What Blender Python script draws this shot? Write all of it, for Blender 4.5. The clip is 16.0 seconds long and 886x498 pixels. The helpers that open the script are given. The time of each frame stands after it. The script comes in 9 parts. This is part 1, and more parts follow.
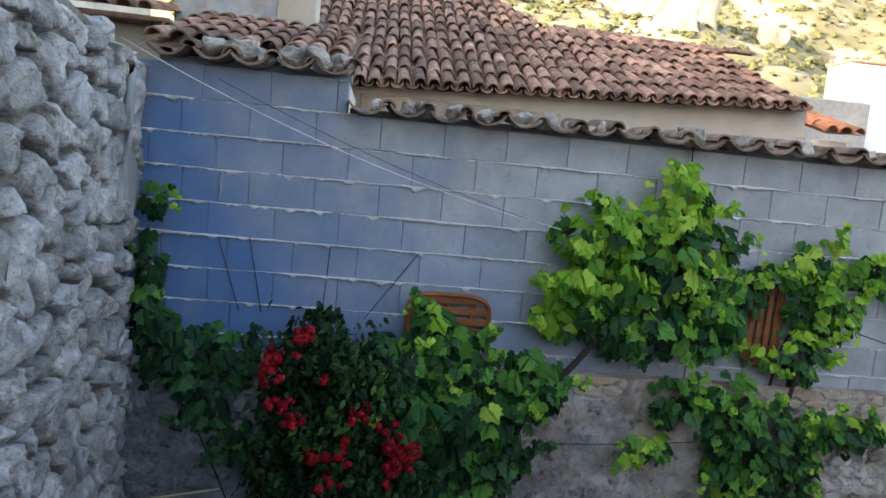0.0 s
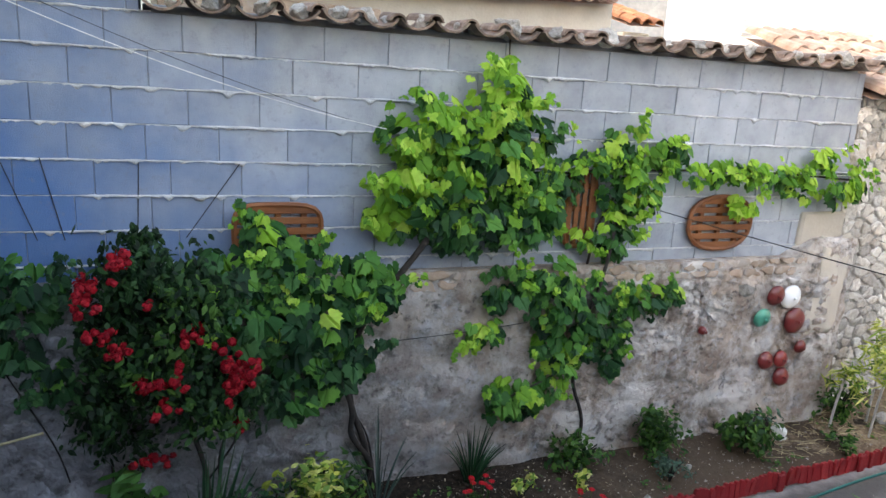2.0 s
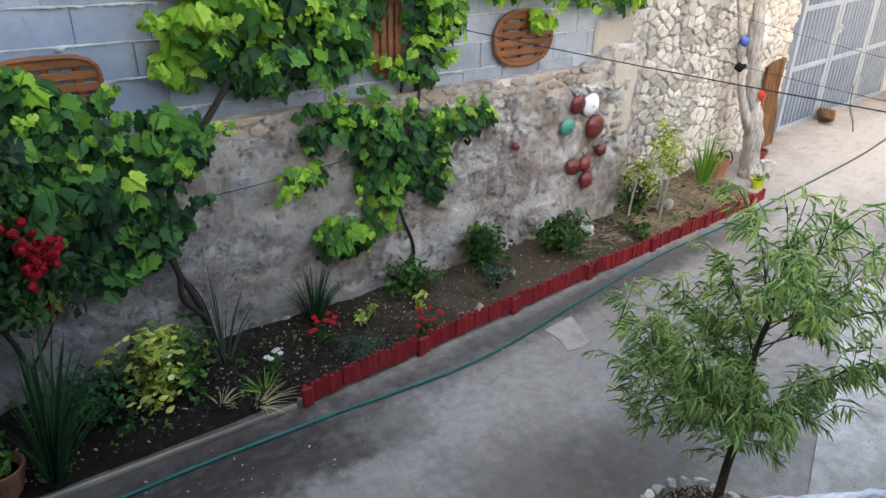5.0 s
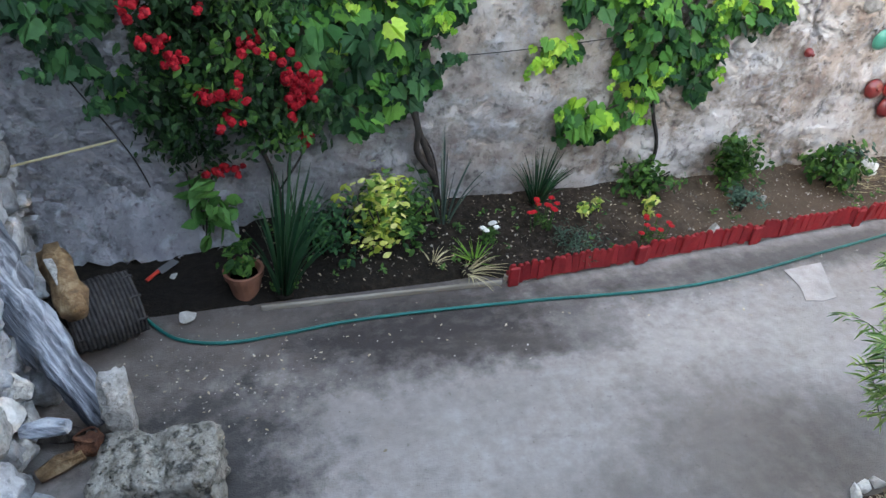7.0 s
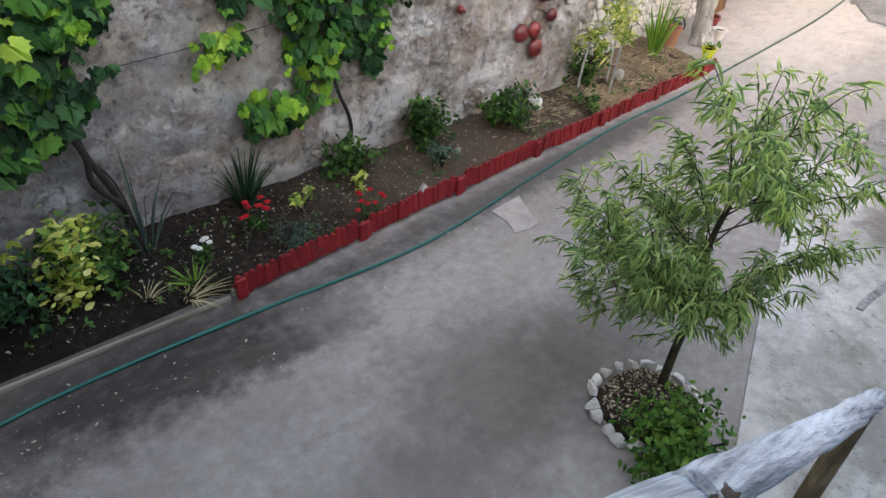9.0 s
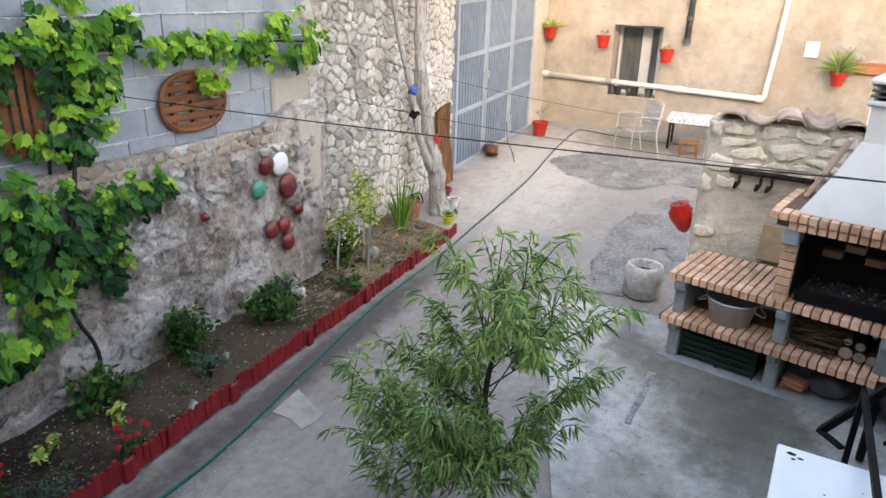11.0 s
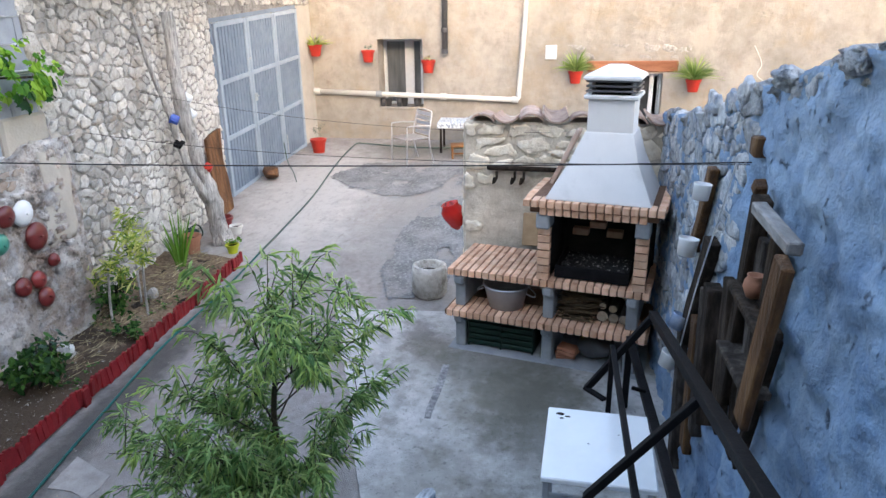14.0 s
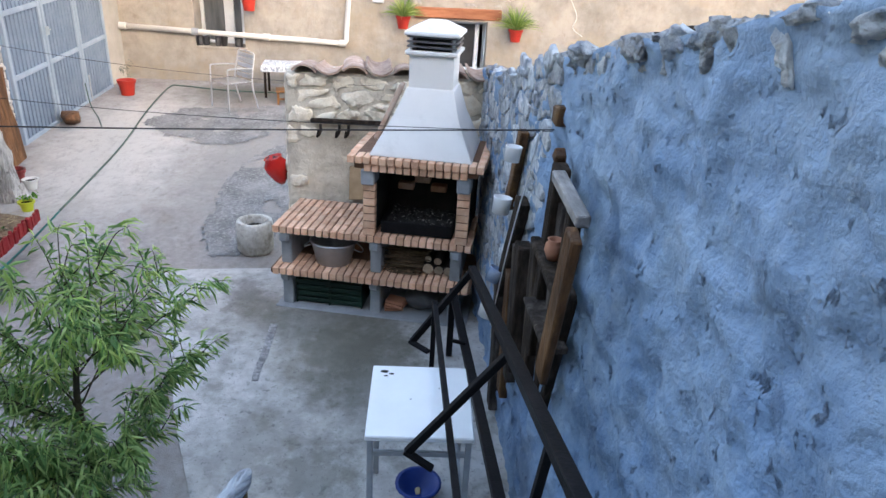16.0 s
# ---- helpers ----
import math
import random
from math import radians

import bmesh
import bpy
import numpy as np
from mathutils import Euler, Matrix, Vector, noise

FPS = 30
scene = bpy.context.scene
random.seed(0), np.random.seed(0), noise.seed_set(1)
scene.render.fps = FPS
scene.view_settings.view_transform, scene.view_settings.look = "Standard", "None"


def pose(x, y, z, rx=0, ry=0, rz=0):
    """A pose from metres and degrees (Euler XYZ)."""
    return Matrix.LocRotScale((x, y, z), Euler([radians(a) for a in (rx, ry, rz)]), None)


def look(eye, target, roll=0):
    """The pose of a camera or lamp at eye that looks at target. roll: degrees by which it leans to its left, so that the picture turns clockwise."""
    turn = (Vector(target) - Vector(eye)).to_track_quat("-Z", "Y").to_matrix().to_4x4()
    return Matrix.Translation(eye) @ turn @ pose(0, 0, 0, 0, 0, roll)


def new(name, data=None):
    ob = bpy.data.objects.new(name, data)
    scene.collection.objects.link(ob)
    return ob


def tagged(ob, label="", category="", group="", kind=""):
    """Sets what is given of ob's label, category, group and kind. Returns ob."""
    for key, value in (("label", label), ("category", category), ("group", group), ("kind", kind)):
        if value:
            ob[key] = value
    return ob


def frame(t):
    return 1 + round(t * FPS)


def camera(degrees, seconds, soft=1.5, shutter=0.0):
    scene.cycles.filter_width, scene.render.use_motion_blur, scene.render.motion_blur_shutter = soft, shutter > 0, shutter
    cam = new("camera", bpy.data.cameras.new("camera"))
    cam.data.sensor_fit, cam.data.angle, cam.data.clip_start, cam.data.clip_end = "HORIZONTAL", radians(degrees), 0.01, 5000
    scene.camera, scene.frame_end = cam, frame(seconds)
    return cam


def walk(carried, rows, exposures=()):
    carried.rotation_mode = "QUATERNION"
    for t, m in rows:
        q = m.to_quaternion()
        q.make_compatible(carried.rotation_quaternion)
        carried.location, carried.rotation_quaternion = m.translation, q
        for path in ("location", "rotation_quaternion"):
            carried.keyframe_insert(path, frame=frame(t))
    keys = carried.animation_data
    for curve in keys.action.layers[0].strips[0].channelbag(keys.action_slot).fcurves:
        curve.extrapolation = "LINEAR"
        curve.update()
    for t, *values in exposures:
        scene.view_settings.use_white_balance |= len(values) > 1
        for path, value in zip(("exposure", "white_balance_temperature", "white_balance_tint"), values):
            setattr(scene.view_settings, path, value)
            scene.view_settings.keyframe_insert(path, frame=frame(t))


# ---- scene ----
cam = camera(66.3, 16.0)
PATH = [
    (0, (-1.105, 0.053, 2.911), (-0.888, 2.028, 2.684), 5.5),
    (0.5, (-1.108, 0.069, 2.917), (-0.83, 2.024, 2.597), 5.5),
    (1, (-1.094, 0.071, 2.927), (-0.733, 2.003, 2.552), 4.1),
    (1.5, (-1.091, 0.098, 2.912), (-0.545, 1.974, 2.489), 3.8),
    (2, (-1.046, 0.088, 2.889), (-0.362, 1.909, 2.427), 3.4),
    (2.5, (-1.04, 0.081, 2.841), (-0.188, 1.825, 2.359), 1.6),
    (3, (-1.026, 0.103, 2.824), (-0.057, 1.769, 2.287), 2.2),
    (3.5, (-1.002, 0.091, 2.83), (0.081, 1.665, 2.237), 2.4),
    (3.7, (-0.999, 0.106, 2.831), (0.137, 1.647, 2.252), 2.3),
    (5.8, (-0.988, 0.074, 2.838), (-0.002, 1.479, 1.81), 0.8),
    (6, (-0.988, 0.097, 2.839), (-0.04, 1.529, 1.814), 2.1),
    (6.5, (-0.991, 0.226, 2.806), (-0.229, 1.69, 1.664), 4.5),
    (7, (-0.993, 0.293, 2.801), (-0.552, 1.824, 1.593), 3.3),
    (7.2, (-1.011, 0.303, 2.812), (-0.657, 1.834, 1.574), 3.9),
    (7.5, (-1.003, 0.359, 2.809), (-0.585, 1.85, 1.544), 5.7),
    (8, (-0.936, 0.375, 2.763), (-0.284, 1.8, 1.52), 6.9),
    (8.5, (-0.91, 0.362, 2.769), (-0.02, 1.664, 1.539), 5.9),
    (9, (-0.827, 0.33, 2.752), (0.259, 1.508, 1.555), 3.7),
    (9.5, (-0.771, 0.309, 2.761), (0.5, 1.376, 1.644), 1.7),
    (10, (-0.784, 0.309, 2.799), (0.637, 1.337, 1.838), 0.7),
    (10.2, (-0.776, 0.334, 2.808), (0.711, 1.36, 1.951), 0.4),
    (12.3, (-0.741, 0.175, 2.796), (1.026, 0.85, 2.146), 0.9),
    (12.5, (-0.742, 0.171, 2.795), (1.04, 0.821, 2.162), 0.8),
    (13, (-0.736, 0.15, 2.801), (1.072, 0.733, 2.176), 0.4),
    (13.5, (-0.726, 0.108, 2.809), (1.114, 0.553, 2.162), -0.2),
    (14, (-0.752, 0.084, 2.822), (1.1, 0.421, 2.147), -0.8),
    (14.5, (-0.758, 0.028, 2.827), (1.106, 0.254, 2.137), 0.2),
    (15, (-0.758, -0.012, 2.823), (1.077, 0.118, 2.04), 0.3),
    (15.5, (-0.702, 0.014, 2.858), (1.112, -0.028, 2.018), 1.1),
    (16, (-0.704, 0.001, 2.926), (1.113, -0.143, 2.102), 3.3),
]
EXPOSURES = [(0, 2.92, 6950, 16), (0.5, 3.47, 7150, 17), (1.5, 3.52, 7250, 17), (2.5, 3.62, 7650, 19), (3.5, 3.62, 7750, 18), (6, 3.82, 7550, 16), (6.5, 4.03, 7350, 17), (6.7, 4.1, 7350, 17), (7, 4.42, 7550, 17), (7.2, 4.88, 7700, 15), (7.5, 4.9, 7800, 15), (8.5, 4.22, 8250, 19), (9, 3.72, 8150, 20), (9.5, 4.07, 7950, 19), (10, 3.77, 7850, 18), (12.5, 3.4, 6700, 17), (14.5, 3.4, 6600, 16), (16, 3.42, 6620, 16)]
walk(cam, [(t, look(eye, target, roll)) for t, eye, target, roll in PATH], EXPOSURES)

# ---- sky, sun, exposure ----
SUN_EL, SUN_AZ = 10.5, 248.0
world = bpy.data.worlds.new("sky")
scene.world = world
world.use_nodes = True
wn = world.node_tree.nodes
sky = wn.new("ShaderNodeTexSky")
sky.sky_type, sky.sun_disc = "NISHITA", False
sky.air_density, sky.dust_density, sky.ozone_density = 1.0, 3.0, 0.6
sky.sun_elevation, sky.sun_rotation = radians(SUN_EL), radians(SUN_AZ)
world.node_tree.links.new(sky.outputs[0], wn["Background"].inputs[0])
wn["Background"].inputs[1].default_value = 0.15
sun_data = bpy.data.lights.new("sun", "SUN")
sun_data.energy, sun_data.angle, sun_data.color = 2.0, radians(0.5), (1.0, 0.9, 0.74)
sun = new("sun", sun_data)
sun_way = Vector((math.sin(radians(SUN_AZ)) * math.cos(radians(SUN_EL)), math.cos(radians(SUN_AZ)) * math.cos(radians(SUN_EL)), math.sin(radians(SUN_EL))))
sun.matrix_world = look(sun_way * 30, (0, 0, 0))


# ---- materials ----
def nodes_of(name):
    m = bpy.data.materials.new(name)
    m.use_nodes = True
    t = m.node_tree
    return m, t.nodes, t.links, t.nodes["Principled BSDF"]


def ramp(nd, stops):
    r = nd.new("ShaderNodeValToRGB")
    e = r.color_ramp.elements
    while len(e) < len(stops):
        e.new(0.5)
    for k, (p, c) in enumerate(stops):
        e[k].position, e[k].color = p, (*c, 1)
    return r


def surface(name, cols, scale=8.0, rough=0.85, bump=0.3, fine=60.0, metal=0.0, big=0.25, vary=0.0, island=False, stretch=(1, 1, 1), relief=0.0, detail=8.0, spread=0.22, spec=0.3, along=None):
    """A surface with two scales of colour, fine relief and, where wanted, a shade of its own for each object or island."""
    m, nd, ln, b = nodes_of(name)
    pos = nd.new("ShaderNodeNewGeometry")
    mp = nd.new("ShaderNodeMapping")
    mp.inputs["Scale"].default_value = stretch
    if along:
        w = Vector(along).normalized()
        mp.vector_type = "TEXTURE"
        mp.inputs["Rotation"].default_value = w.to_track_quat("X", "Z").to_euler()
        mp.inputs["Scale"].default_value = [1 / v for v in stretch]
    ln.new(pos.outputs["Position"], mp.inputs["Vector"])
    n1 = nd.new("ShaderNodeTexNoise")
    n1.inputs["Scale"].default_value, n1.inputs["Detail"].default_value, n1.inputs["Roughness"].default_value = scale, detail, 0.62
    ln.new(mp.outputs[0], n1.inputs["Vector"])
    k = len(cols)
    stops = [(0.5 + spread * (2 * i / max(1, k - 1) - 1), c) for i, c in enumerate(cols)] if k > 1 else [(0.0, cols[0]), (1.0, cols[0])]
    r = ramp(nd, stops)
    ln.new(n1.outputs["Fac"], r.inputs[0])
    col = r.outputs[0]
    n2 = nd.new("ShaderNodeTexNoise")
    n2.inputs["Scale"].default_value, n2.inputs["Detail"].default_value = scale * 0.12, 4
    ln.new(pos.outputs["Position"], n2.inputs["Vector"])
    mr = nd.new("ShaderNodeMapRange")
    mr.inputs["From Min"].default_value, mr.inputs["From Max"].default_value = 0.3, 0.7
    mr.inputs["To Min"].default_value, mr.inputs["To Max"].default_value = 1 - big, 1 + big
    ln.new(n2.outputs["Fac"], mr.inputs["Value"])
    val = mr.outputs[0]
    if vary:
        if island:
            rnd = pos.outputs["Random Per Island"]
        else:
            rnd = nd.new("ShaderNodeObjectInfo").outputs["Random"]
        m2 = nd.new("ShaderNodeMapRange")
        m2.inputs["To Min"].default_value, m2.inputs["To Max"].default_value = 1 - vary, 1 + vary
        ln.new(rnd, m2.inputs["Value"])
        mul = nd.new("ShaderNodeMath")
        mul.operation = "MULTIPLY"
        ln.new(val, mul.inputs[0])
        ln.new(m2.outputs[0], mul.inputs[1])
        val = mul.outputs[0]
    hs = nd.new("ShaderNodeHueSaturation")
    ln.new(col, hs.inputs["Color"])
    ln.new(val, hs.inputs["Value"])
    ln.new(hs.outputs[0], b.inputs["Base Color"])
    b.inputs["Roughness"].default_value, b.inputs["Metallic"].default_value = rough, metal
    b.inputs["Specular IOR Level"].default_value = spec
    if bump:
        n3 = nd.new("ShaderNodeTexNoise")
        n3.inputs["Scale"].default_value, n3.inputs["Detail"].default_value = fine, 6
        ln.new(mp.outputs[0], n3.inputs["Vector"])
        bp = nd.new("ShaderNodeBump")
        bp.inputs["Strength"].default_value, bp.inputs["Distance"].default_value = bump, 0.01
        ln.new(n3.outputs["Fac"], bp.inputs["Height"])
        last = bp
        if relief:
            bq = nd.new("ShaderNodeBump")
            bq.inputs["Strength"].default_value, bq.inputs["Distance"].default_value = relief, 0.04
            ln.new(n1.outputs["Fac"], bq.inputs["Height"])
            ln.new(bp.outputs[0], bq.inputs["Normal"])
            last = bq
        ln.new(last.outputs[0], b.inputs["Normal"])
    return m


def stained(m, colour, axis_ramp, scale=3.0, amount=0.7):
    """Lays another colour over a surface, such as a stain: axis_ramp is (vector, from, to) along which it fades."""
    nd, ln = m.node_tree.nodes, m.node_tree.links
    b = nd["Principled BSDF"]
    src = b.inputs["Base Color"].links[0].from_socket
    pos = nd.new("ShaderNodeNewGeometry")
    dot = nd.new("ShaderNodeVectorMath")
    dot.operation = "DOT_PRODUCT"
    dot.inputs[1].default_value = axis_ramp[0]
    ln.new(pos.outputs["Position"], dot.inputs[0])
    n = nd.new("ShaderNodeTexNoise")
    n.inputs["Scale"].default_value, n.inputs["Detail"].default_value = scale, 5
    ln.new(pos.outputs["Position"], n.inputs["Vector"])
    ad = nd.new("ShaderNodeMath")
    ad.operation = "MULTIPLY_ADD"
    ad.inputs[1].default_value, ad.inputs[2].default_value = abs(axis_ramp[2] - axis_ramp[1]) * 1.2, 0
    ln.new(n.outputs["Fac"], ad.inputs[0])
    ad2 = nd.new("ShaderNodeMath")
    ln.new(dot.outputs["Value"], ad2.inputs[0])
    ln.new(ad.outputs[0], ad2.inputs[1])
    mr = nd.new("ShaderNodeMapRange")
    half = abs(axis_ramp[2] - axis_ramp[1]) * 0.6
    mr.inputs["From Min"].default_value, mr.inputs["From Max"].default_value = axis_ramp[1] + half, axis_ramp[2] + half
    mr.inputs["To Min"].default_value, mr.inputs["To Max"].default_value = amount, 0.0
    ln.new(ad2.outputs[0], mr.inputs["Value"])
    mx = nd.new("ShaderNodeMix")
    mx.data_type = "RGBA"
    ln.new(mr.outputs[0], mx.inputs[0])
    ln.new(src, mx.inputs[6])
    mx.inputs[7].default_value = (*colour, 1)
    ln.new(mx.outputs[2], b.inputs["Base Color"])
    return m


def patched(m, colour, scale=1.2, cut=0.55, soft=0.05, amount=1.0, seed=0.0, relief=0.0, stretch=(1, 1, 1)):
    """Patches of another colour with an uneven edge: plaster left on stone, damp, dust."""
    nd, ln = m.node_tree.nodes, m.node_tree.links
    b = nd["Principled BSDF"]
    src = b.inputs["Base Color"].links[0].from_socket
    pos = nd.new("ShaderNodeNewGeometry")
    mp = nd.new("ShaderNodeMapping")
    mp.inputs["Location"].default_value = (seed, seed * 1.7, seed * 0.6)
    mp.inputs["Scale"].default_value = stretch
    ln.new(pos.outputs["Position"], mp.inputs["Vector"])
    n = nd.new("ShaderNodeTexNoise")
    n.inputs["Scale"].default_value, n.inputs["Detail"].default_value, n.inputs["Roughness"].default_value = scale, 9, 0.65
    ln.new(mp.outputs[0], n.inputs["Vector"])
    mr = nd.new("ShaderNodeMapRange")
    mr.inputs["From Min"].default_value, mr.inputs["From Max"].default_value = cut - soft, cut + soft
    mr.inputs["To Min"].default_value, mr.inputs["To Max"].default_value = 0, amount
    ln.new(n.outputs["Fac"], mr.inputs["Value"])
    mx = nd.new("ShaderNodeMix")
    mx.data_type = "RGBA"
    ln.new(mr.outputs[0], mx.inputs[0])
    ln.new(src, mx.inputs[6])
    mx.inputs[7].default_value = (*colour, 1)
    ln.new(mx.outputs[2], b.inputs["Base Color"])
    if relief and b.inputs["Normal"].links:
        bp = nd.new("ShaderNodeBump")
        bp.inputs["Strength"].default_value, bp.inputs["Distance"].default_value = relief, 0.03
        ln.new(mr.outputs[0], bp.inputs["Height"])
        ln.new(b.inputs["Normal"].links[0].from_socket, bp.inputs["Normal"])
        ln.new(bp.outputs[0], b.inputs["Normal"])
    return m


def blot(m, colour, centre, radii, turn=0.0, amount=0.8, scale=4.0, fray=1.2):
    """A patch of another colour with a frayed edge, for pale wear, damp, dirt and painted shade: centre and radii in
    the plan.
    """
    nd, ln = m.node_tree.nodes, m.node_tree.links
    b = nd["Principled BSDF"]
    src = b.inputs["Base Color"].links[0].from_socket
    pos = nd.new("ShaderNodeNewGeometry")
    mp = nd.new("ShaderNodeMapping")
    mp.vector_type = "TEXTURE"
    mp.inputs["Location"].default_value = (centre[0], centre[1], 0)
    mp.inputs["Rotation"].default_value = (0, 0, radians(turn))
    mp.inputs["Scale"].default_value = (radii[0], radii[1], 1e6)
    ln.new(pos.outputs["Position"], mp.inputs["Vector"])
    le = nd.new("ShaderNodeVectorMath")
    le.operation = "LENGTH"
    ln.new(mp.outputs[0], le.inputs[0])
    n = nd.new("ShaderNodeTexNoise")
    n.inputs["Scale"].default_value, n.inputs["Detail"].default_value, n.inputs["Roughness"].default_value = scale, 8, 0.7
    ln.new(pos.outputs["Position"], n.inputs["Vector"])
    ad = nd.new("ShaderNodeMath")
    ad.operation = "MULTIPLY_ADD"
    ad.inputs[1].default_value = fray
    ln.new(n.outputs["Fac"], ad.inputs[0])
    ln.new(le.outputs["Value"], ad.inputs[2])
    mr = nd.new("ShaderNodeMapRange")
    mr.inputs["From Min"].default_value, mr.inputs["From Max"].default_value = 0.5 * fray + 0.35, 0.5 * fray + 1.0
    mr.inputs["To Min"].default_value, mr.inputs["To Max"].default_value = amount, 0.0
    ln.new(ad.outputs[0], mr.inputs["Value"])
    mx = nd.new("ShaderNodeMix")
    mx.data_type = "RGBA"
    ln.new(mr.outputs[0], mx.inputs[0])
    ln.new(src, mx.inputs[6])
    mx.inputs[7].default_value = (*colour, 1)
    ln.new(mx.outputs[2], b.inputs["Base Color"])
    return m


def leafy(name, cols, gloss=0.45, through_light=0.35):
    """Leaves: each its own green, with a little light coming through."""
    m, nd, ln, b = nodes_of(name)
    geo = nd.new("ShaderNodeNewGeometry")
    r = ramp(nd, [(i / (len(cols) - 1), c) for i, c in enumerate(cols)])
    ln.new(geo.outputs["Random Per Island"], r.inputs[0])
    n = nd.new("ShaderNodeTexNoise")
    n.inputs["Scale"].default_value, n.inputs["Detail"].default_value = 25, 4
    ln.new(geo.outputs["Position"], n.inputs["Vector"])
    hs = nd.new("ShaderNodeHueSaturation")
    mr = nd.new("ShaderNodeMapRange")
    mr.inputs["To Min"].default_value, mr.inputs["To Max"].default_value = 0.6, 1.4
    ln.new(n.outputs["Fac"], mr.inputs["Value"])
    ln.new(mr.outputs[0], hs.inputs["Value"])
    ln.new(r.outputs[0], hs.inputs["Color"])
    ln.new(hs.outputs[0], b.inputs["Base Color"])
    b.inputs["Roughness"].default_value = gloss
    b.inputs["Specular IOR Level"].default_value = 0.16
    tr = nd.new("ShaderNodeBsdfTranslucent")
    ln.new(hs.outputs[0], tr.inputs[0])
    mx = nd.new("ShaderNodeMixShader")
    mx.inputs[0].default_value = through_light
    ln.new(b.outputs[0], mx.inputs[1])
    ln.new(tr.outputs[0], mx.inputs[2])
    ln.new(mx.outputs[0], nd["Material Output"].inputs[0])
    return m


M_CONCRETE = surface("yard_concrete", [(0.245, 0.215, 0.2), (0.3, 0.272, 0.255), (0.36, 0.332, 0.315)], 14, 0.8, 0.8, 120, big=0.1, spread=0.2)
patched(M_CONCRETE, (0.22, 0.19, 0.165), 0.9, 0.54, 0.09, 0.4, 3.1, 0, (0.8, 1.5, 1))
patched(M_CONCRETE, (0.42, 0.39, 0.365), 1.7, 0.62, 0.12, 0.22, 9.4)
blot(M_CONCRETE, (0.55, 0.525, 0.49), (8.6, 3.75), (3.9, 1.5), 4, 0.85, 3.0)
blot(M_CONCRETE, (0.12, 0.118, 0.085), (11.4, 2.8), (0.8, 1.3), 0, 0.65, 4.0)
blot(M_CONCRETE, (0.3, 0.288, 0.27), (8.4, 1.75), (3.6, 1.5), 8, 0.7, 4.0, 1.8)
blot(M_CONCRETE, (0.1, 0.115, 0.055), (12.9, 3.0), (0.5, 1.4), 0, 0.75, 6.0, 2.0)
blot(M_CONCRETE, (0.14, 0.126, 0.118), (-0.7, 2.45), (1.5, 0.75), -6, 0.3, 5.0, 2.2)
blot(M_CONCRETE, (0.1, 0.085, 0.072), (1.1, 1.95), (0.8, 0.7), 0, 0.65, 4.0)
blot(M_CONCRETE, (0.11, 0.097, 0.085), (0.3, 1.6), (1.1, 0.55), 10, 0.55, 4.0)
# damp and dirt by the hose, and a darker floor along bed, corner and rock
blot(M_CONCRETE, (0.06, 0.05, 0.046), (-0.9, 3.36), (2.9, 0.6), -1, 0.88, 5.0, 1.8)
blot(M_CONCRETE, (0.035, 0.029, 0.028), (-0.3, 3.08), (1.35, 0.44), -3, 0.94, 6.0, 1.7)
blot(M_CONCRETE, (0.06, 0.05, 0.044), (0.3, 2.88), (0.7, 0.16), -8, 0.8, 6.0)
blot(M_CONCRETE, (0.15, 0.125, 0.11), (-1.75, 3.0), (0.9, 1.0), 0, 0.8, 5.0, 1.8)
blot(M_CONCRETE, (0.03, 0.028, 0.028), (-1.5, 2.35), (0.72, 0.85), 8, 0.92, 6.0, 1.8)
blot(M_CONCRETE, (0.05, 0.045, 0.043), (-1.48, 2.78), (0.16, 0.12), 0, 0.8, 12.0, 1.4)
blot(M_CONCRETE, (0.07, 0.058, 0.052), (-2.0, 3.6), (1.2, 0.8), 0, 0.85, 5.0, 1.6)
blot(M_CONCRETE, (0.17, 0.155, 0.145), (0.75, 3.0), (0.3, 0.4), 0, 0.5, 7.0, 1.6)
blot(M_CONCRETE, (0.05, 0.043, 0.04), (1.75, 1.8), (0.75, 0.55), 20, 0.5, 5.0)
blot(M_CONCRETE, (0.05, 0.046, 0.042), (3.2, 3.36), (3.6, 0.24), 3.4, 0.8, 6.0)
patched(M_CONCRETE, (0.2, 0.18, 0.165), 11, 0.6, 0.1, 0.25, 32.0, 0, (0.8, 1.2, 1))
patched(M_CONCRETE, (0.12, 0.105, 0.095), 6.5, 0.63, 0.08, 0.35, 12.1, 0, (0.7, 1.3, 1))
patched(M_CONCRETE, (0.1, 0.085, 0.075), 26, 0.66, 0.05, 0.6, 5.0)
patched(M_CONCRETE, (0.06, 0.05, 0.045), 60, 0.68, 0.04, 0.7, 25.0)
M_SLAB = surface("path_concrete", [(0.37, 0.355, 0.335), (0.47, 0.455, 0.435), (0.55, 0.535, 0.515)], 9.0, 0.75, 0.6, 100, big=0.12)
blot(M_SLAB, (0.14, 0.125, 0.085), (3.75, 0.4), (0.75, 0.7), 0, 0.75, 5.0)
blot(M_SLAB, (0.17, 0.15, 0.125), (4.5, 1.15), (0.35, 0.3), 0, 0.7, 6.0)
blot(M_SLAB, (0.13, 0.12, 0.11), (4.7, 1.3), (0.4, 0.22), 10, 0.7, 6.0, 2.0)
blot(M_SLAB, (0.14, 0.135, 0.115), (2.4, 0.45), (0.5, 0.35), 0, 0.65, 7.0, 2.4)
blot(M_SLAB, (0.2, 0.185, 0.165), (2.75, 0.8), (0.7, 0.5), 0, 0.55, 6.0, 2.4)
patched(M_SLAB, (0.16, 0.15, 0.12), 2.6, 0.57, 0.07, 0.65, 7.7)
